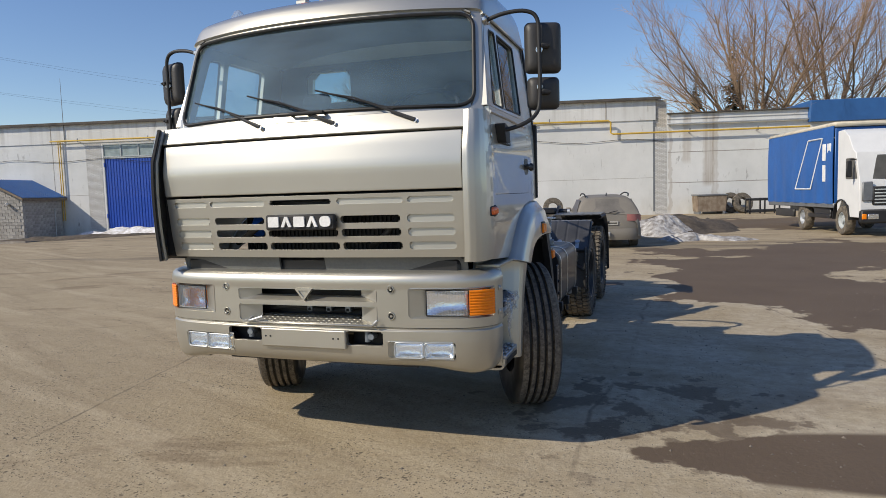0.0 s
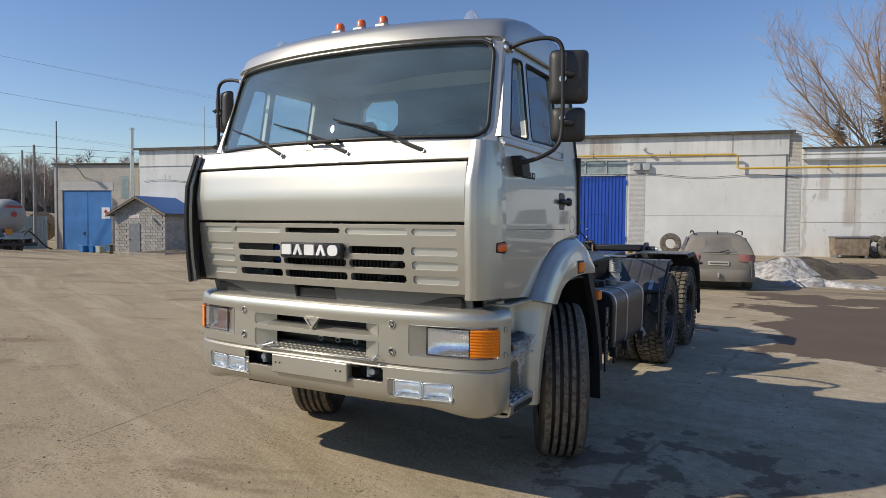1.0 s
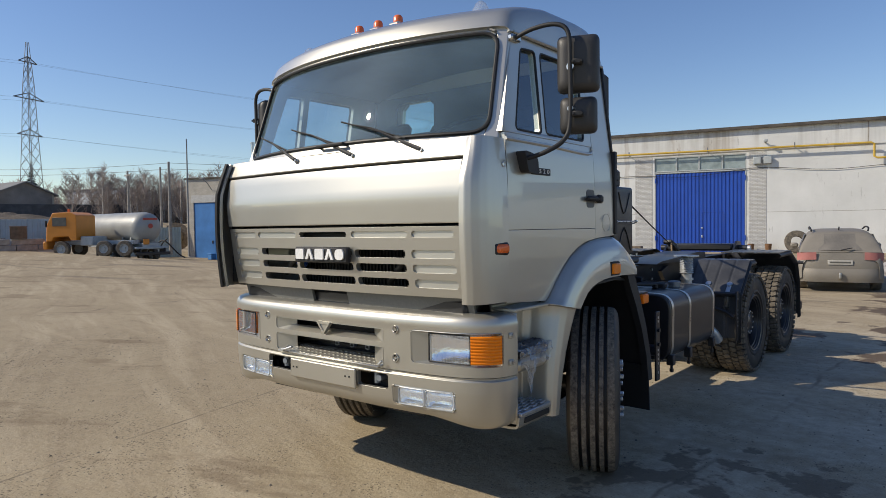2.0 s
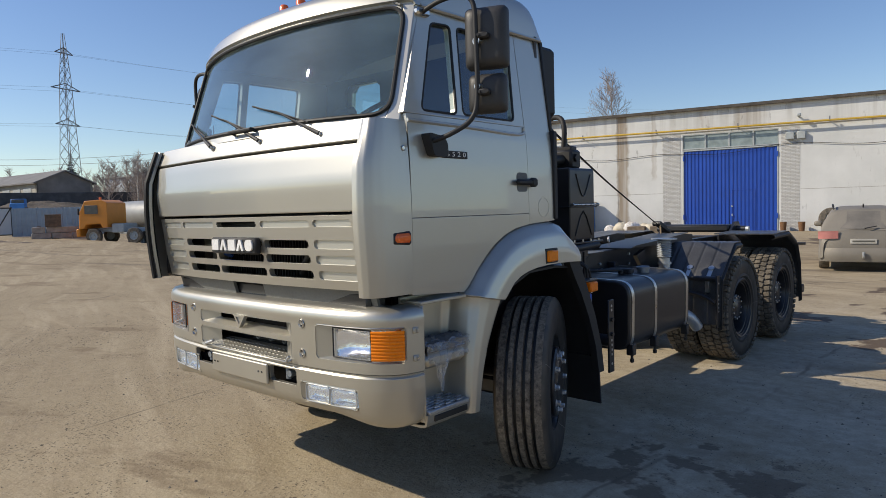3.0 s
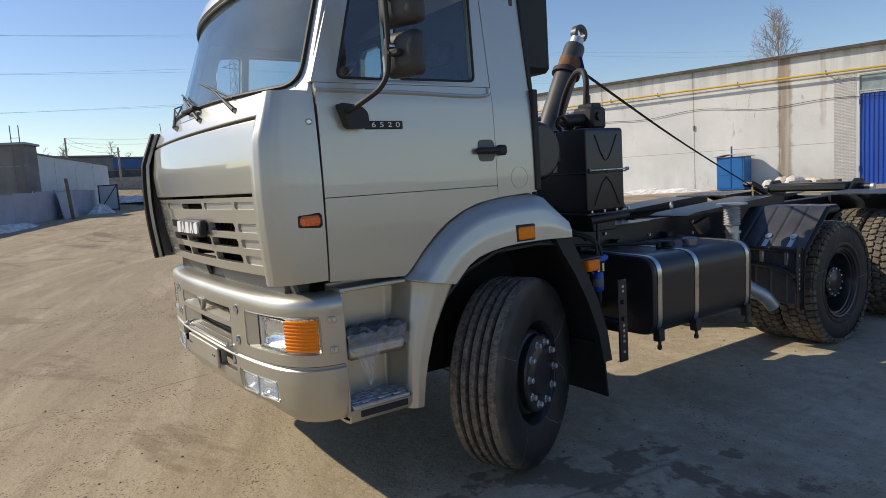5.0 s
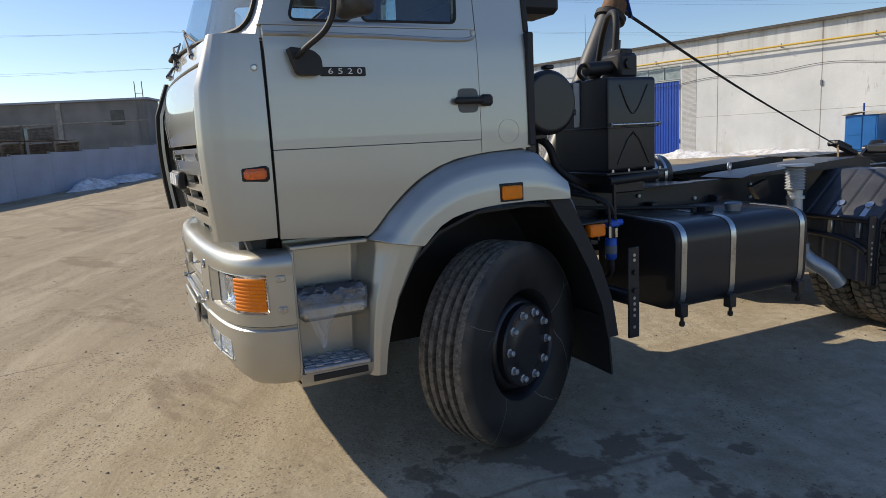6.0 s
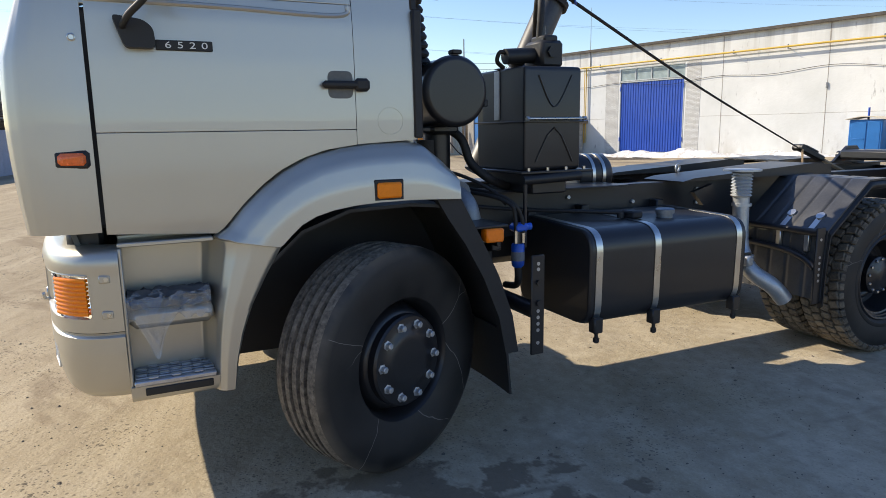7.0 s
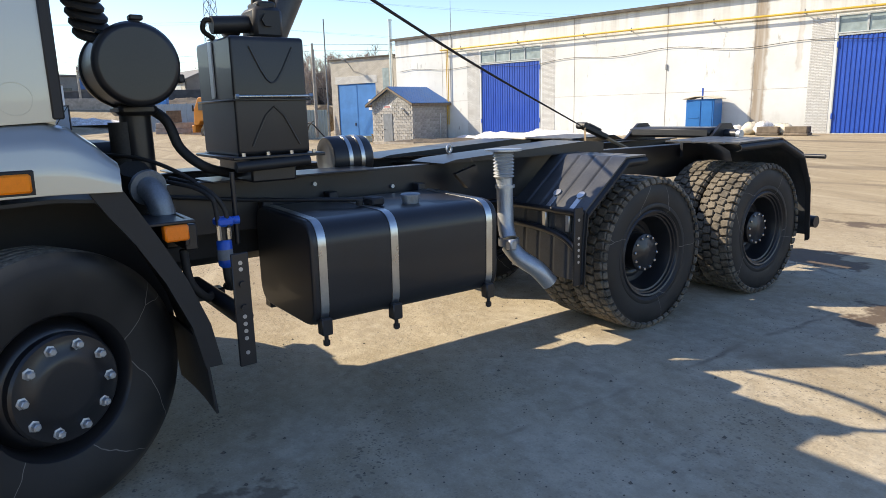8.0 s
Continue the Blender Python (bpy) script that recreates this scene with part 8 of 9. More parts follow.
P4 = [(-1.3, 2.35, 1.5), (-1.3, 1.35, 3.2), (-1.3, 2.6, 3.2), (-1.3, 3.8, 1.5)]
for i in range(4):
    pl.tube([P4[i], P4[(i + 1) % 4]], 0.025, 4, 1)
part("painted_frame", pl, WHITEPL, lo, "white slanted outline painted on the tarpaulin")
part("cab", polyfill([(0.35, 0.75), (0.35, 3.36), (-0.05, 3.38), (-0.45, 3.15), (-0.78, 2.72), (-0.95, 2.62), (-1.25, 1.75), (-1.32, 0.9), (-1.3, 0.6), (-0.6, 0.6), (-0.5, 0.95), (0.0, 1.15), (0.3, 0.75)], [], "x", -1.2, 1.2), LORRY_W, lo, bev=0.05)
part("windscreen", B().sheet(lambda u, v: (lerp(-1.05, 1.05, u), lerp(-1.27, -1.0, v) + 0.05 * (2 * u - 1) ** 2, lerp(1.78, 2.52, v)), 10, 4, 0.02), CAR_GLASS, lo)
part("side_glass", B().prism(rounded([(-1.1, 1.8), (-0.88, 2.45), (-0.3, 2.45), (-0.3, 1.8)], 0.05), "x", -1.215, -1.19), CAR_GLASS, lo)
gr = part("grille", B().box(-0.85, 0.85, -1.36, -1.28, 0.98, 1.55, 0.03), PLASTIC, lo)
for i in range(5):
    part("grille_slat", B().box(-0.8, 0.8, -1.38, -1.355, 1.03 + i * 0.1, 1.07 + i * 0.1, 0.01), GREYPAINT, gr)
part("bumper", B().box(-1.2, 1.2, -1.42, -1.2, 0.42, 0.85, 0.05), PLASTIC, lo)
for s in (-1, 1):
    part("headlight", B().box(s * 0.85 - 0.16, s * 0.85 + 0.16, -1.435, -1.4, 0.55, 0.72, 0.03), REFLECTOR, lo)
    part("indicator", B().box(s * 1.11 - 0.07, s * 1.11 + 0.07, -1.435, -1.39, 0.55, 0.72, 0.02), AMBER, lo)
    part("mirror", B().box(s * 1.42 - 0.09, s * 1.42 + 0.09, -1.05, -0.98, 1.85, 2.35, 0.03).tube([(s * 1.2, -1.0, 2.4), (s * 1.4, -1.02, 2.38)], 0.02, 6, 1), PLASTIC, lo)
    part("fender", B().sheet(lambda u, v: (s * lerp(0.85, 1.24, v), 0.62 * math.cos(math.pi * u) * -1, 0.5 + 0.66 * math.sin(math.pi * u)), 16, 2, 0.03), PLASTIC, lo)
    road_wheel(lo, s * 1.06, 0.0, 0.47, 0.28, s, GREYPAINT)
    road_wheel(lo, s * 1.06, 3.35, 0.47, 0.28, s, GALV)
    part("deflector_grille", B().box(s * 1.0 - 0.16, s * 1.0 + 0.16, -1.37, -1.30, 1.1, 1.7, 0.03), STEELG, lo)
pieces("under_run", B().box(-1.2, -1.12, 4.2, 6.2, 0.45, 0.75, 0.02).box(-1.2, -1.12, 0.9, 2.8, 0.5, 0.65, 0.02), BLACK, lo)
part("number_board", B().box(-0.26, 0.26, -1.435, -1.42, 0.45, 0.55, 0.005), PLATEM, lo)

# gas tanker with an orange tractor: nose towards -y
ta = thing("tanker_trailer", "pale grey gas tank trailer, parked", "trailer")
ta.matrix_basis = pose(-39.7, 17.5, -0.42, 0, 0, -87)
part("tank", B().lathe([(0, -0.35), (0.45, -0.28), (0.8, -0.12), (0.97, 0.12), (1.02, 0.4), (1.02, 7.4), (0.97, 7.7), (0.7, 7.95), (0, 8.1)], 40, pose(0, 0.3, 2.35, 90, 0, 0)  ), TANKM, ta)
part("tank_frame", B().box(-0.6, 0.6, -7.6, 0.6, 1.05, 1.35, 0.03).box(-1.15, 1.15, -0.3, 0.75, 0.95, 1.1, 0.03), GREYPAINT, ta)
for y in (-6.5, -3.6, -1.5, -0.5):
    part("tank_saddle", polyfill([(-0.95, 1.15), (0.95, 1.15), (0.8, 1.75), (-0.8, 1.75)], [], "y", y, y + 0.12), TANKM, ta)
part("rear_bumper", B().box(-1.2, 1.2, 0.75, 0.9, 0.55, 0.75, 0.03).box(-0.9, -0.8, 0.2, 0.85, 0.6, 1.0, 0.02).box(0.8, 0.9, 0.2, 0.85, 0.6, 1.0, 0.02), BLACK, ta)
part("warning_board", B().box(0.15, 0.55, 0.62, 0.66, 1.25, 1.6, 0.01), ORANGE_C, ta)
part("painted_mark", B().lathe([(0, 0), (0.16, 0), (0.16, 0.02), (0, 0.02)], 20, pose(0.05, 0.66, 2.45, -90, 0, 0)).box(-0.5, 0.5, 0.55, 0.57, 2.85, 2.98, 0.005), REDM, ta)
for y in (-0.9, -2.2):
    for s in (-1, 1):
        road_wheel(ta, s * 1.0, y, 0.50, 0.32, s, GREYPAINT)
pieces("landing_leg", B().box(-0.75, -0.6, -5.1, -4.95, 0.2, 1.1, 0.02).box(0.6, 0.75, -5.1, -4.95, 0.2, 1.1, 0.02), BLACK, ta)
tc2 = thing("orange_tractor", "orange cab-over tractor coupled to the tanker", "truck")
tc2.matrix_basis = pose(-42.6, 14.1, 0.12, 0, 0, -52)
part("cab", polyfill([(0.9, 1.05), (0.9, 2.65), (0.5, 2.85), (-0.6, 2.8), (-1.0, 2.0), (-1.05, 1.0), (-0.7, 1.0), (-0.55, 1.25), (0.4, 1.3), (0.55, 1.05)], [], "x", -1.15, 1.15), ORANGE_C, tc2, bev=0.06)
part("windscreen", B().sheet(lambda u, v: (lerp(-1.0, 1.0, u), lerp(-1.02, -0.68, v), lerp(1.95, 2.65, v)), 6, 3, 0.03), CAR_GLASS, tc2)
for s in (-1, 1):
    part("side_glass", B().box(s * 1.16 - 0.01, s * 1.16 + 0.01, -0.6, 0.3, 1.95, 2.5, 0.02), CAR_GLASS, tc2)
part("bumper", B().box(-1.2, 1.2, -1.2, -0.95, 0.5, 1.0, 0.04), ORANGE_C, tc2)
part("frame", B().box(-0.45, 0.45, -0.9, 4.2, 0.75, 1.0, 0.02).box(-0.9, 0.9, 1.0, 1.8, 0.7, 1.3, 0.05), GREYPAINT, tc2)
part("mirror", B().box(1.3, 1.45, -0.9, -0.82, 1.9, 2.3, 0.03).box(-1.45, -1.3, -0.9, -0.82, 1.9, 2.3, 0.03), PLASTIC, tc2)
part("beacon", B().cyl((0.3, 0, 2.83), (0.3, 0, 3.05), 0.08), ORANGE, tc2)
for y in (-0.1, 2.6, 3.9):
    for s in (-1, 1):
        road_wheel(tc2, s * 1.0, y, 0.50, 0.32, s, GREYPAINT)

# ---- west side: fence, crates, buildings ----
FX = [(-14.0, -11.9), (-36.8, -2.4), (-45.6, 1.5), (-57.3, 5.3)]
for (x0, y0), (x1, y1) in zip(FX, FX[1:]):
    L2 = math.hypot(x1 - x0, y1 - y0)
    n = max(1, round(L2 / 3.0))
    for i in range(n):
        px, py = lerp(x0, x1, i / n), lerp(y0, y1, i / n)
        f = thing("fence_panel", "grey-blue flat sheet fence panel", "fence", group="yard fence panels")
        f.matrix_basis = pose(px, py, ground_z(px, py) - 0.1, 0, 0, math.degrees(math.atan2(y1 - y0, x1 - x0)))
        part("sheet", B().box(0, L2 / n - 0.004, -0.03, 0.03, 0, 1.95, 0.01), FENCE_M, f)
        part("post", B().box(-0.04, 0.04, 0.03, 0.11, 0, 1.98, 0.01), STEELG, f)


def gate_leaf(x, y, rz, w):
    g = thing("yard_gate", "pale sheet yard gate leaf with dark frame, open", "gate", group="yard gates")
    g.matrix_basis = pose(x, y, ground_z(x, y) + 0.1, 0, 0, rz)
    part("leaf_sheet", B().box(0, w, 0, 0.03, 0.1, 2.0, 0.01), WHITEB, g)
    fb = B().box(-0.05, 0.05, -0.03, 0.06, 0, 2.1, 0.01).box(w - 0.05, w + 0.05, -0.03, 0.06, 0, 2.1, 0.01).box(0, w, -0.03, 0.06, 2.0, 2.08, 0.01).box(0, w, -0.03, 0.06, 0.05, 0.13, 0.01)
    part("leaf_frame", fb, BLACK, g)
    part("leaf_brace", B().tube([(0.05, -0.02, 0.15), (w - 0.05, -0.02, 2.0)], 0.035, 6, 1), BLACK, g)


gate_leaf(-56.4, 5.5, 42, 1.75)
gate_leaf(-52.5, 10.3, 76, 1.15)
# sheet fence on the far side of the gateway
for i in range(4):
    f = thing("fence_panel", "pale blue-grey sheet fence panel", "fence", group="far fence panels")
    f.matrix_basis = pose(lerp(-52.2, -48.6, i / 3.4), lerp(11.4, 16.0, i / 3.4), 0.62, 0, 0, 52)
    part("sheet", ribbed(0, 1.70, 0, 2.05, 0.3, 0.03), FENCE_L, f)
    part("post", B().box(-0.04, 0.04, 0.03, 0.11, 0, 2.1, 0.01), STEELG, f)
for i, (u, k, w) in enumerate(((0.0, 0, 1.15), (1.2, 0, 1.2), (2.45, 0, 0.9), (0.9, 1, 1.9), (0.05, 1, 0.75))):
    c = thing("concrete_block", "rough concrete foundation block in a stack", "concrete block", group="concrete blocks")
    c.matrix_basis = pose(-46.1 + u * 0.3, 10.8 + u * 0.94, ground_z(-46, 12) + k * 0.40, 0, 0, 72 + (u * 37) % 5)
    part("block_body", B().box(0, w, 0, 0.6, 0, 0.39, 0.03), CONC, c)
    part("lifting_loop", B().tube([(0.3, 0.25, 0.38), (0.32, 0.25, 0.45), (0.5, 0.25, 0.45), (0.52, 0.25, 0.38)], 0.015, 6), RUST, c)
bx3 = thing("plywood_box", "brown plywood box on the concrete blocks", "box")
bx3.matrix_basis = pose(-45.75, 11.55, ground_z(-46, 12) + 0.80, 0, 0, 72)
part("box_side", B().box(0, 0.95, 0, 0.5, 0, 0.78, 0.02), WOOD, bx3)
part("box_lid", B().box(-0.03, 0.98, -0.03, 0.53, 0.78, 0.83, 0.01), WOOD, bx3)
part("box_batten", B().box(0.44, 0.52, -0.02, 0, 0.02, 0.78, 0.005), WOOD, bx3)


def crate(x, y, z, rz, w=1.25, h=0.9):
    c = thing("wooden_crate", "weathered slatted wooden crate in a stack", "crate", group="stacked crates")
    c.matrix_basis = pose(x, y, z, 0, 0, rz)
    for i in range(5):
        zz = 0.05 + i * (h - 0.1) / 5
        part("slat", B().box(0, w, -0.02, 0.0, zz, zz + h / 6.5, 0.005), WOOD, c)
        part("slat", B().box(w - 0.02, w, 0, w, zz, zz + h / 6.5, 0.005), WOOD, c)
    part("crate_frame", B().box(0, 0.07, 0, 0.07, 0, h, 0.01).box(w - 0.09, w - 0.02, 0, 0.07, 0, h, 0.01).box(w - 0.09, w - 0.02, w - 0.07, w, 0, h, 0.01).box(0, w, 0, w, 0.03, 0.06, 0.01), WOOD, c)


random.seed(8)
for i in range(9):
    t = i / 8
    x, y = lerp(-27.0, -37.0, t), lerp(-12.2, -4.0, t)
    for k in range(4):
        if k == 3 and i in (0, 8):
            continue
        crate(x + random.uniform(-0.1, 0.1), y + random.uniform(-0.1, 0.1), 0.2 + k * 0.78 + 0.05, 140 - 180 + random.uniform(-6, 6), random.uniform(1.3, 1.5), random.uniform(0.74, 0.78))
gh = thing("panel_building", "long grey concrete panel building", "building")
gh.matrix_basis = pose(-47.9, 0.2, 0.2, 0, 0, -111)
part("wall", B().box(0, 34, -0.3, 0, 0, 5.35, 0.02).box(0, 0.3, -2.5, -0.3, 0, 5.35, 0.02), GREYB, gh)
part("roof_edge", B().box(-0.2, 34.2, -2.6, 0.2, 5.35, 5.5, 0.03), FENCE_M, gh)
for u in (5.8, 11.8, 17.8, 23.8):
    part("pilaster", B().box(u, u + 0.35, 0, 0.1, 0, 5.35, 0.02), CONC, gh)
part("ledge", B().box(0, 34, 0, 0.06, 3.9, 4.0, 0.01), CONC, gh)
for i in range(7):
    wn2 = part("window", B().box(6.6 + i * 1.35, 7.75 + i * 1.35, 0.0, 0.05, 2.9, 3.75, 0.02), DGLASS, gh)
part("window", B().box(1.6, 2.5, 0.0, 0.05, 3.7, 4.7, 0.02), CAR_GLASS, gh)
part("roller_door", B().box(13.8, 19.5, 0, 0.08, 0, 4.2, 0.02), BLUE_ROOF, gh)
pieces("ladder_rail", B().box(1.0 - 0.9, 1.06 - 0.9, 0.1, 0.14, 0, 6.6, 0.01).box(1.5 - 0.9, 1.56 - 0.9, 0.1, 0.14, 0, 6.6, 0.01), STEELG, gh)
for k in range(14):
    part("ladder_rung", B().box(0.1, 0.66, 0.105, 0.135, 0.3 + k * 0.42, 0.33 + k * 0.42, 0.004), STEELG, gh)
ls = thing("loose_sheet", "pale grey sheet leaning on the yard fence", "sheet")
ls.matrix_basis = pose(-44.6, 1.75, ground_z(-44.6, 1.7), -10, 0, 156)
part("sheet_body", B().box(0, 2.6, -0.02, 0.02, 0, 1.75, 0.008), FENCE_L, ls)
tp2 = thing("timber_post", "weathered timber post leaning on the fence", "post")
tp2.matrix_basis = pose(-44.0, 2.2, ground_z(-44, 2), -6, 5, 156)
part("post_shaft", B().box(-0.09, 0.09, -0.09, 0.09, 0, 2.6, 0.02), WOOD, tp2)
wh2 = thing("white_hall", "white sheet-clad hall beyond the fence", "hall")
wh2.matrix_basis = pose(-49.8, 0.6, 0.3, 0, 0, 155.2)
part("wall", polyfill([(0, 0), (16.8, 0), (16.8, 4.4), (0, 4.75)], [], "y", 0, 8), HALL_W, wh2)
part("roof", polyfill([(-0.1, 4.75), (16.95, 4.4), (16.95, 4.5), (-0.1, 4.86)], [], "y", -0.1, 8), BARN_R, wh2)
for u in (4.2, 8.4, 12.6):
    part("wall_seam", B().box(u, u + 0.04, 8.0, 8.01, 0.2, 4.3, 0.002).box(u, u + 0.04, -0.01, 0, 0.2, 4.3, 0.002), GREYPAINT, wh2)

# far barn, low wall, works buildings, old car
barn = thing("barn", "long grey-roofed barn far beyond the yard", "barn")
barn.matrix_basis = pose(-96.7, 26.7, 3.6, 0, 0, 187)
BE, BR, BW, BL = 3.45, 4.9, 7.5, 34.0
part("wall", B().box(0, BL, -0.3, 0, 0, BE, 0.02).box(0, BL, -BW, -BW + 0.3, 0, BE, 0.02), BARN_W, barn)
part("gable", polyfill([(0, 0), (0, BE), (-BW / 2, BR), (-BW, BE), (-BW, 0)], [], "x", 0, 0.3), GREYB, barn)
for i in range(10):
    part("window", B().box(1.5 + i * 3.2, 3.7 + i * 3.2, 0.0, 0.06, 1.6, 2.6, 0.02).box(1.5 + i * 3.2, 3.7 + i * 3.2, -BW - 0.06, -BW, 1.6, 2.6, 0.02), GREYPAINT, barn)
for q in (0.5, -BW - 0.5):
    part("roof_slope", polyfill([(q, BE - 0.15), (-BW / 2, BR + 0.18), (-BW / 2, BR), (q, BE - 0.33)], [], "x", -0.4, BL), BARN_R, barn)
tagged(part("retaining_wall", B().box(0, 6.5, 0, 0.3, 0, 1.5, 0.03).move(pose(-69.6, 12.3, 2.2, 0, 0, 180 + 79)), CONC), "low grey concrete wall beyond the gate", "wall", "", "structure")
tagged(part("works_wall", B().box(-0.2, 0.2, -25, 26, 0, 5.15, 0.05).move(pose(-87.3, 21.0, 0.0, 0, 0, -14)), DARKWALL), "dark grey boundary wall far off", "wall", "", "structure")
for x, y, w, d, h, m2, lab in ((-100, 7.5, 10, 9, 7.2, GREYB, "dark grey works building far off"), (-116, 18, 10, 11, 7.7, BLUE_ROOF, "blue works building far off"), (-97, 41.5, 10, 6, 7.6, WHITEB, "white office block in front of the woods"), (-120, -40, 24, 14, 6, GREYB, "grey works building far off")):
    hb2 = thing("works_building", lab, "building")
    hb2.matrix_basis = pose(x, y, 0, 0, 0, 15)
    part("wall", B().box(-w / 2, w / 2, -d / 2, d / 2, 0, h, 0.05), m2, hb2)
    part("roof", B().box(-w / 2 - 0.2, w / 2 + 0.2, -d / 2 - 0.2, d / 2 + 0.2, h, h + 0.25, 0.05), BARN_R, hb2)
    for i in range(5):
        part("window", B().box(w / 2, w / 2 + 0.05, -d / 2 + 0.6 + i * (d - 1) / 5, -d / 2 + 0.4 + (i + 0.8) * (d - 1) / 5, h * 0.55, h * 0.8, 0.02), CAR_GLASS, hb2)
oc = thing("old_truck", "small pale blue old truck beyond the gate", "truck")
oc.matrix_basis = pose(-72.0, 17.6, ground_z(-72, 17.6), 0, 0, -25) @ Matrix.Scale(0.62, 4)
part("cab", polyfill([(0, 0.6), (0, 2.2), (1.3, 2.2), (1.6, 1.5), (2.4, 1.4), (2.4, 0.6)], [], "y", -1.0, 1.0), BLUE_DOOR, oc, bev=0.05)
part("windscreen", B().box(1.45, 1.6, -0.85, 0.85, 1.5, 2.1, 0.03), CAR_GLASS, oc)
for y in (-0.9, 0.9):
    road_wheel(oc, 1.8, y, 0.45, 0.25, 1, GREYPAINT)
    road_wheel(oc, 0.2, y, 0.45, 0.25, 1, GREYPAINT)


# poles, mast, pylon and lines
def pole(x, y, h, m2, label, r=0.14, arm=0.0):
    p = thing("utility_pole", label, "pole", group="utility poles")
    p.matrix_basis = pose(x, y, 0)
    part("pole_shaft", B().cyl((0, 0, -0.3), (0, 0, h), r, r * 0.65, 10), m2, p)
    if arm:
        part("cross_arm", B().box(-arm, arm, -0.06, 0.06, h - 0.5, h - 0.38, 0.01), m2, p)
    return p


pole(-50.0, 24.9, 7.5, CONC, "tall concrete pole behind the tanker")
pole(-66.0, 29.2, 8.0, CONC, "concrete line pole far off", arm=0.6)
pole(-62.0, 30.6, 8.2, CONC, "concrete line pole far off")
pole(-44.9, 23.6, 8.8, STEELG, "thin dark steel mast", 0.07)
pole(-72.9, 10.0, 6.9, CONC, "concrete line pole beyond the gate", arm=0.6)
mast = pole(-56.4, 11.15, 7.2, STEELG, "thin leaning steel mast", 0.045)
mast.matrix_basis = pose(-56.4, 11.15, 0.5, 3.5, 0, 0)
pole(-77.4, 5.7, 8.3, CONC, "concrete line pole beyond the hall", arm=0.6)

py = thing("pylon", "tall steel lattice power pylon", "pylon")
py.matrix_basis = pose(-99.9, 32.2, 1.5, 0, 0, 20) @ Matrix.Diagonal((1, 1, 0.93, 1))
def half_w(z):
    return table([(0, 1.25), (14, 0.72), (22, 0.5), (28.6, 0.12)], z)
legs = B()
for sx in (-1, 1):
    for sy in (-1, 1):
        legs.tube([(sx * half_w(z), sy * half_w(z), z) for z in (0, 7, 14, 22, 28.6)], 0.045, 5, 1)
pieces("leg", legs, STEELG, py)
brc = B()
zs2 = [0, 3, 5.6, 8, 10.2, 12.2, 14, 15.8, 17.5, 19.2, 20.8, 22.3, 23.8, 25.2, 26.6]
for z0, z1 in zip(zs2, zs2[1:]):
    a, b = half_w(z0), half_w(z1)
    for sgn in (-1, 1):
        brc.tube([(-a, sgn * a, z0), (b, sgn * b, z1)], 0.03, 4, 1).tube([(a, sgn * a, z0), (-b, sgn * b, z1)], 0.03, 4, 1)
        brc.tube([(sgn * a, -a, z0), (sgn * b, b, z1)], 0.03, 4, 1).tube([(sgn * a, a, z0), (sgn * b, -b, z1)], 0.03, 4, 1)
part("lattice", brc, STEELG, py)
for z, w in ((25.6, 1.4), (20.2, 2.3), (14.8, 1.9)):
    part("cross_arm", B().tube([(0, -w, z), (0, 0, z + 0.9), (0, w, z)], 0.08, 5, 1).tube([(0, -w, z), (0, w, z)], 0.08, 5, 1), STEELG, py)
def wire(p, q, sag, r=0.010):
    p, q = Vector(p), Vector(q)
    w = B().tube([p.lerp(q, i / 14) - Vector((0, 0, sag * 4 * (i / 14) * (1 - i / 14))) for i in range(15)], r, 4, 1)
    return tagged(part("power_line", w, STEELG), "thin dark overhead power line", "power line", "power lines", "")
for z, w in ((25.6, 1.4), (20.2, 2.3), (14.8, 1.9)):
    for sgn in (-1, 1):
        wire((-99.9 - 0.34 * sgn * w, 32.2 + 0.94 * sgn * w, z * 0.93 + 1.45), (-125, -160, z + 2 + sgn), 3.0)
        wire((-99.9 - 0.34 * sgn * w, 32.2 + 0.94 * sgn * w, z * 0.93 + 1.45), (-60, 190, z + 1 + sgn), 3.0)
for dz in (0.0, 0.5):
    wire((-50.0, 24.9, 7.4 - dz), (-77.4, 5.7, 8.3 - dz), 0.7, 0.015)
    wire((-50.0, 24.9, 7.4 - dz), (-33, 60, 9.2 - dz), 0.6, 0.015)
    wire((-72.9, 10.0, 6.9 - dz), (-77.4, 5.7, 8.3 - dz), 0.4, 0.012)


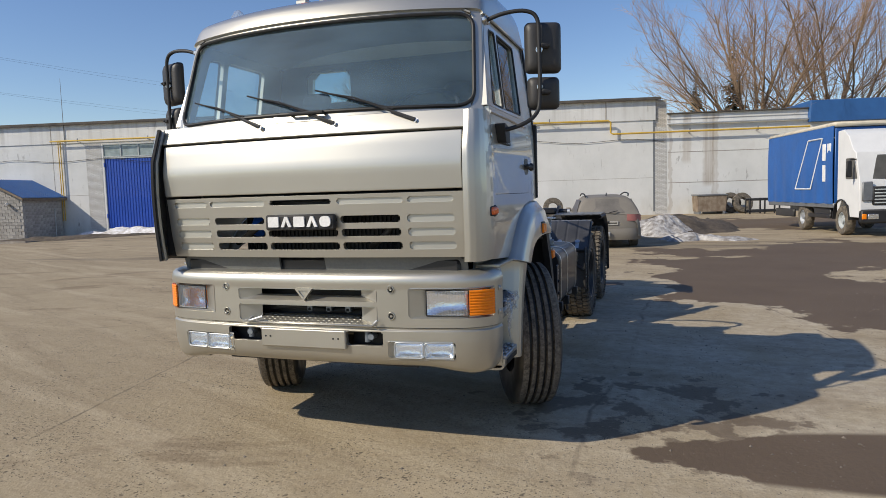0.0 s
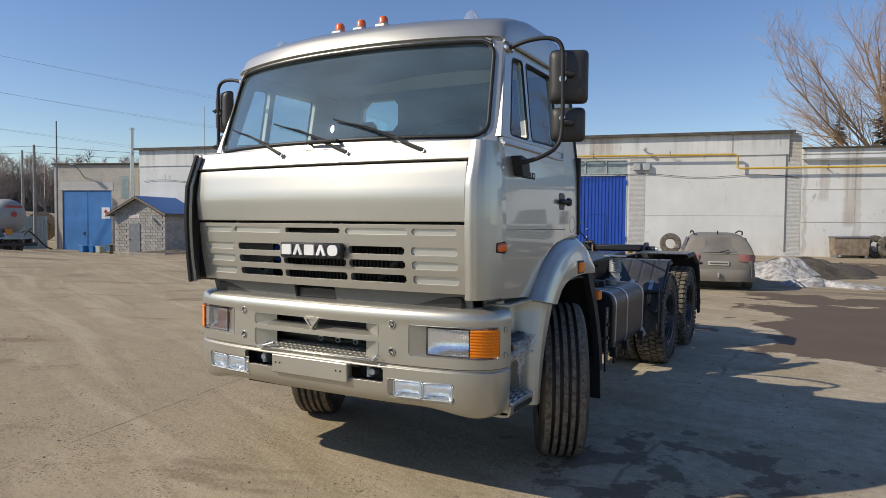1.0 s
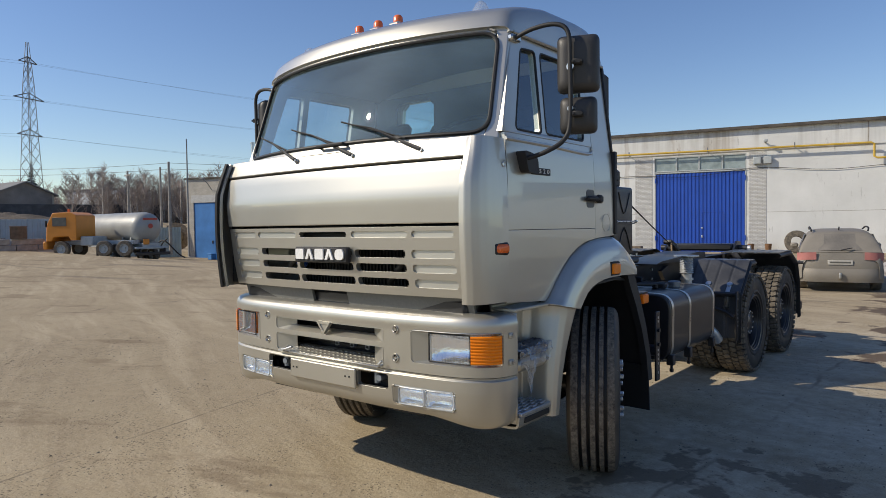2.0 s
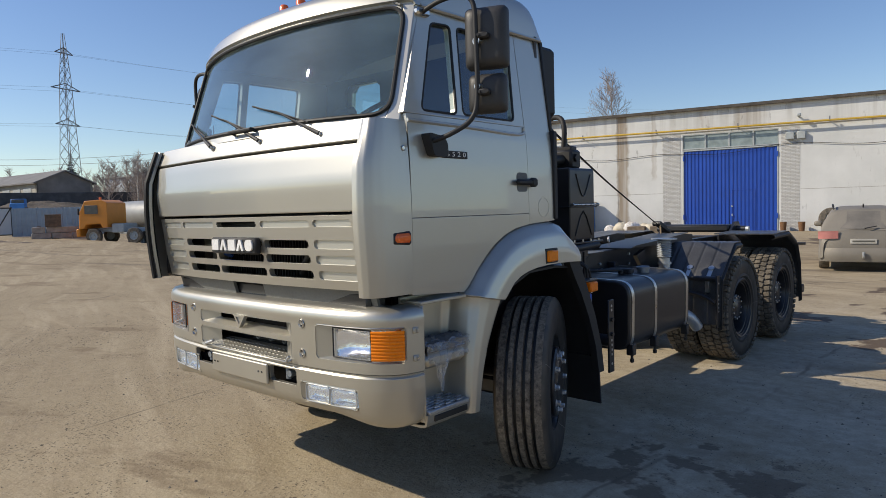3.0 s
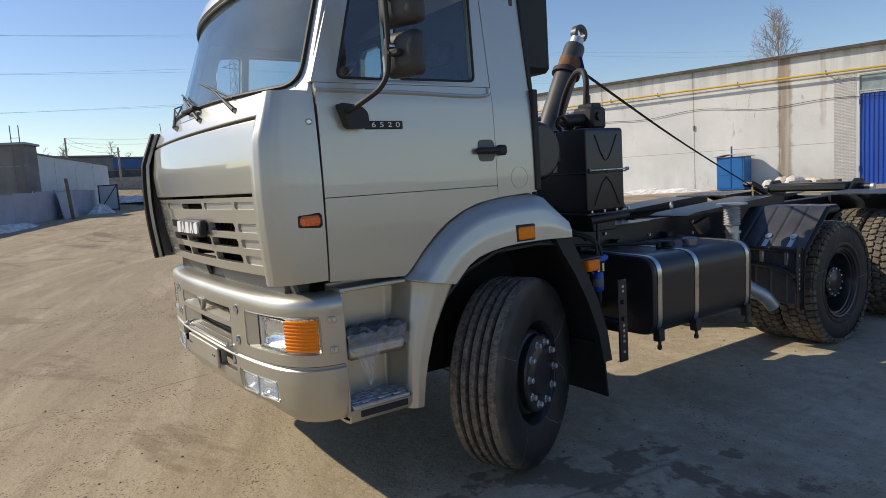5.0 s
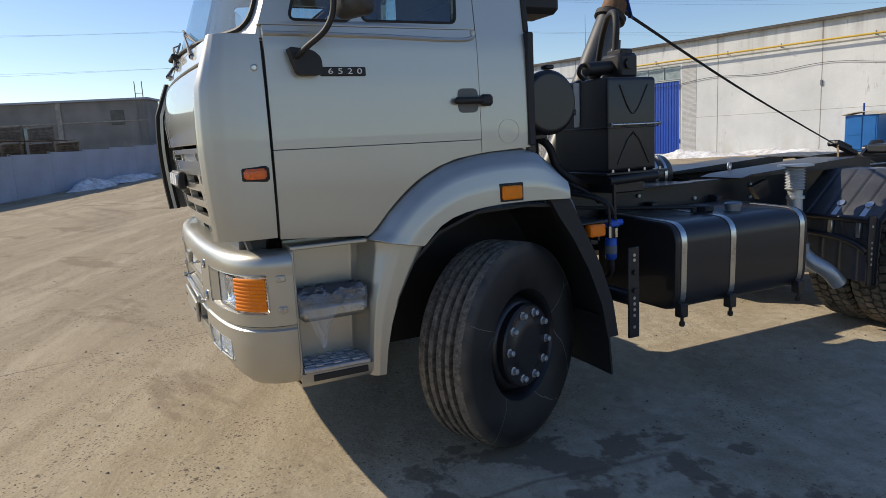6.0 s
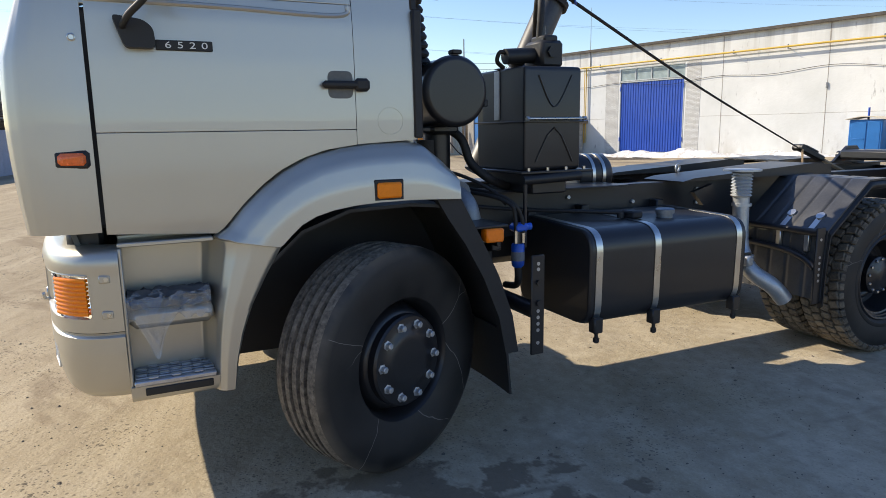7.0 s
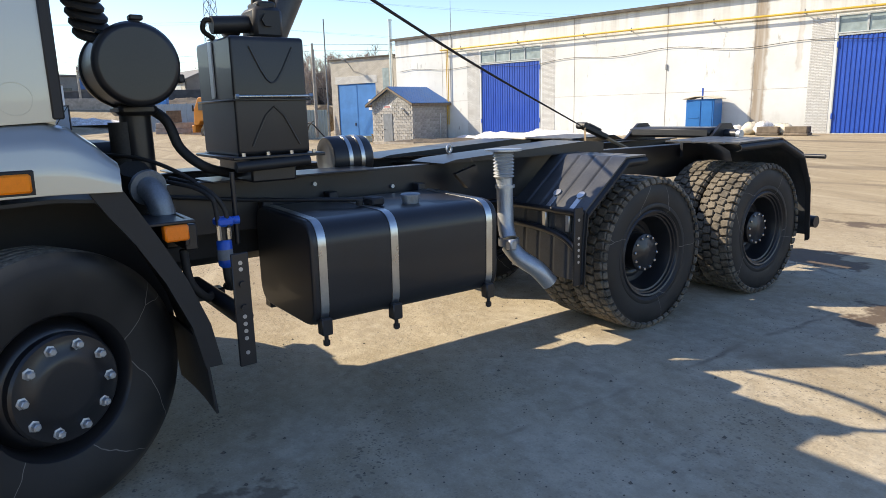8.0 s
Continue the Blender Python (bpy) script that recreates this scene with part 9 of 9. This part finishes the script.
# ---- bare trees ----
def limb(wood, twigs, p, d, length, r, plan, rng, least=0.0085):
    """One limb that bends upwards, with its forks; plan gives (forks, angle, share of length, first place) level by level."""
    segs = 6 if len(plan) > 1 else 3
    pts, dd = [p.copy()], d.copy()
    for i in range(segs):
        dd = (dd + Vector((rng.uniform(-1, 1), rng.uniform(-1, 1), rng.uniform(-0.5, 1.1))) * (0.10 if len(plan) > 1 else 0.16)).normalized()
        pts.append(pts[-1] + dd * length / segs)
    (wood if r > 0.03 else twigs).tube(pts, r, 7 if r > 0.08 else 4 if r > 0.02 else 3, 1, r1=max(0.003, r * 0.25))
    if not plan:
        return
    n, angle, share, first = plan[0]
    for i in range(n):
        t = first + (1 - first) * (i + rng.random()) / n
        k = min(int(t * segs), segs - 1)
        at, run = pts[k].lerp(pts[k + 1], t * segs - k), (pts[k + 1] - pts[k]).normalized()
        side = run.cross(Vector((rng.uniform(-1, 1), rng.uniform(-1, 1), rng.uniform(-1, 1)))).normalized()
        g = radians(angle * rng.uniform(0.6, 1.35))
        limb(wood, twigs, at, (run * math.cos(g) + side * math.sin(g)).normalized(), length * share * (1.25 - 0.6 * t) * rng.uniform(0.7, 1.25), max(least, r * (0.44 - 0.20 * t)), plan[1:], rng, least)


def bare_tree(x, y, h, r, seed, label, bark, twig, leaders, fork, tilt, plan, least=0.0085):
    """A bare tree: a trunk that forks low into leaders, which fan out to the given tilt."""
    rng = random.Random(seed)
    t = thing("tree", label, "tree", x, y)
    trunk, twigs = B(), B()
    trunk.tube([(0, 0, -0.3), (0.05, 0.02, fork * 0.5), (0, 0, fork)], r * 1.15, 10, 3, r1=r * 0.9)
    for i in range(leaders):
        a = 2.4 * i + rng.uniform(-0.25, 0.25)
        g = radians(tilt) * ((i + 0.4) / leaders) ** 0.6
        d = Vector((math.cos(a) * math.sin(g), math.sin(a) * math.sin(g), math.cos(g)))
        limb(trunk, twigs, Vector((math.cos(a), math.sin(a), 0)) * r * 0.4 + Vector((0, 0, fork * rng.uniform(0.75, 1.0))), d, (h - fork) * rng.uniform(0.72, 1.0), r * rng.uniform(0.24, 0.40) if leaders > 1 else r * 0.9, plan, rng, least)
    part("trunk", trunk, bark, t)
    part("crown", twigs, twig, t, "dense bare twigs")
    return t


willow = bare_tree(7.8, 47.5, 16.5, 0.40, 3, "large spreading bare willow with russet twigs", BARK, TWIG, 16, 4.6, 66, [(8, 27, 0.46, 0.20), (7, 28, 0.52, 0.15), (7, 30, 0.55, 0.12)])
copy_thing(willow, pose(13.6, 49.5, 0, 0, 0, 140))
bare_tree(-26.0, 52.0, 13.2, 0.11, 5, "slender bare birch behind the hall", BIRCHM, GREYTWIG, 1, 1.5, 0, [(44, 40, 0.27, 0.30), (10, 32, 0.45, 0.15), (6, 32, 0.45, 0.15)], 0.011)


def conifer(x, y, h, w, seed, z=0.0):
    rng = random.Random(seed)
    t = thing("conifer", "dark green conifer behind the buildings", "tree", x, y, z, group="conifers")
    part("trunk", B().cyl((0, 0, 0), (0, 0, h), 0.16, 0.03, 8), BARK, t)
    c = B()
    for i in range(520):
        k = rng.random() ** 0.8
        zz = h * (0.22 + 0.76 * k)
        rr = w * (1 - k) * rng.uniform(0.35, 1.0) + 0.1
        a = rng.uniform(0, 6.283)
        d = Vector((math.cos(a), math.sin(a), rng.uniform(-0.35, 0.1)))
        p = Vector((0, 0, zz))
        e = p + d * rr
        s2 = Vector((-math.sin(a), math.cos(a), 0)) * rr * 0.22
        c.add([p, p.lerp(e, 0.6) + s2, e, p.lerp(e, 0.6) - s2, p.lerp(e, 0.55) + Vector((0, 0, 0.12 * rr))], [(0, 1, 4), (1, 2, 4), (2, 3, 4), (3, 0, 4), (0, 3, 2, 1)])
    part("crown", c, NEEDLE, t)
    return t


conifer(4.2, 51.5, 10.8, 2.0, 2)
conifer(7.0, 52.5, 14.2, 2.2, 4)
conifer(-97, 43, 9, 2.2, 6)
conifer(-95, 41, 8, 2.0, 7)
conifer(-112, 36.5, 12, 2.6, 8, 1.0)

# far bare woods
rng = random.Random(21)
wood_t, wood_w = B(), B()
def far_tree(x, y, h):
    lean = Vector((rng.uniform(-0.05, 0.05), rng.uniform(-0.05, 0.05), 1))
    wood_t.tube([Vector((x, y, 0)), Vector((x, y, 0)) + lean * h * 0.5, Vector((x, y, 0)) + lean * h], 0.11, 4, 1, r1=0.02)
    for i in range(40):
        t = rng.uniform(0.25, 0.98)
        p = Vector((x, y, 0)) + lean * h * t
        a = rng.uniform(0, 6.283)
        l = h * 0.26 * (1.1 - t) * rng.uniform(0.6, 1.3) + 0.5
        d = Vector((math.cos(a) * 0.6, math.sin(a) * 0.6, rng.uniform(0.5, 1.0))).normalized()
        e = p + d * l
        wood_w.tube([p, p.lerp(e, 0.5) + Vector((rng.uniform(-0.15, 0.15), rng.uniform(-0.15, 0.15), 0)), e], 0.045, 3, 1, r1=0.012)
        for k in range(3):
            m0 = p.lerp(e, rng.uniform(0.3, 0.9))
            wood_w.tube([m0, m0 + Vector((rng.uniform(-1, 1), rng.uniform(-1, 1), rng.uniform(0.2, 1))) * 0.7], 0.022, 3, 1, r1=0.006)
for i in range(290):
    t = rng.random()
    x, y = lerp(-120, -66, t) + rng.uniform(-10, 6), lerp(34, 96, t) + rng.uniform(-6, 10)
    far_tree(x, y, rng.uniform(6.5, 10.0))
for i in range(16):
    far_tree(-128 + rng.uniform(-8, 8), rng.uniform(-10, 45), rng.uniform(8, 12))
for i in range(130):
    t = rng.random()
    far_tree(lerp(-86, -74, t) + rng.uniform(-7, 5), lerp(32, 52, t) + rng.uniform(-3, 6), rng.uniform(6.5, 10.0))
woods = thing("bare_woods", "grey-brown leafless birch woods on the horizon", "woods", kind="stuff")
part("trunks", wood_t, BIRCHM, woods)
part("twigs", wood_w, GREYTWIG, woods)
heap("brush_bank", "low brown scrub in front of the woods", "scrub", -92, 46, 26, 5, 2.2, GREYTWIG, 40.0, rz=52, kind="stuff")
heap("earth_bank", "brown rising ground beyond the yard", "earth bank", -80, 22, 9, 6, 0.8, DIRT, 44.0)
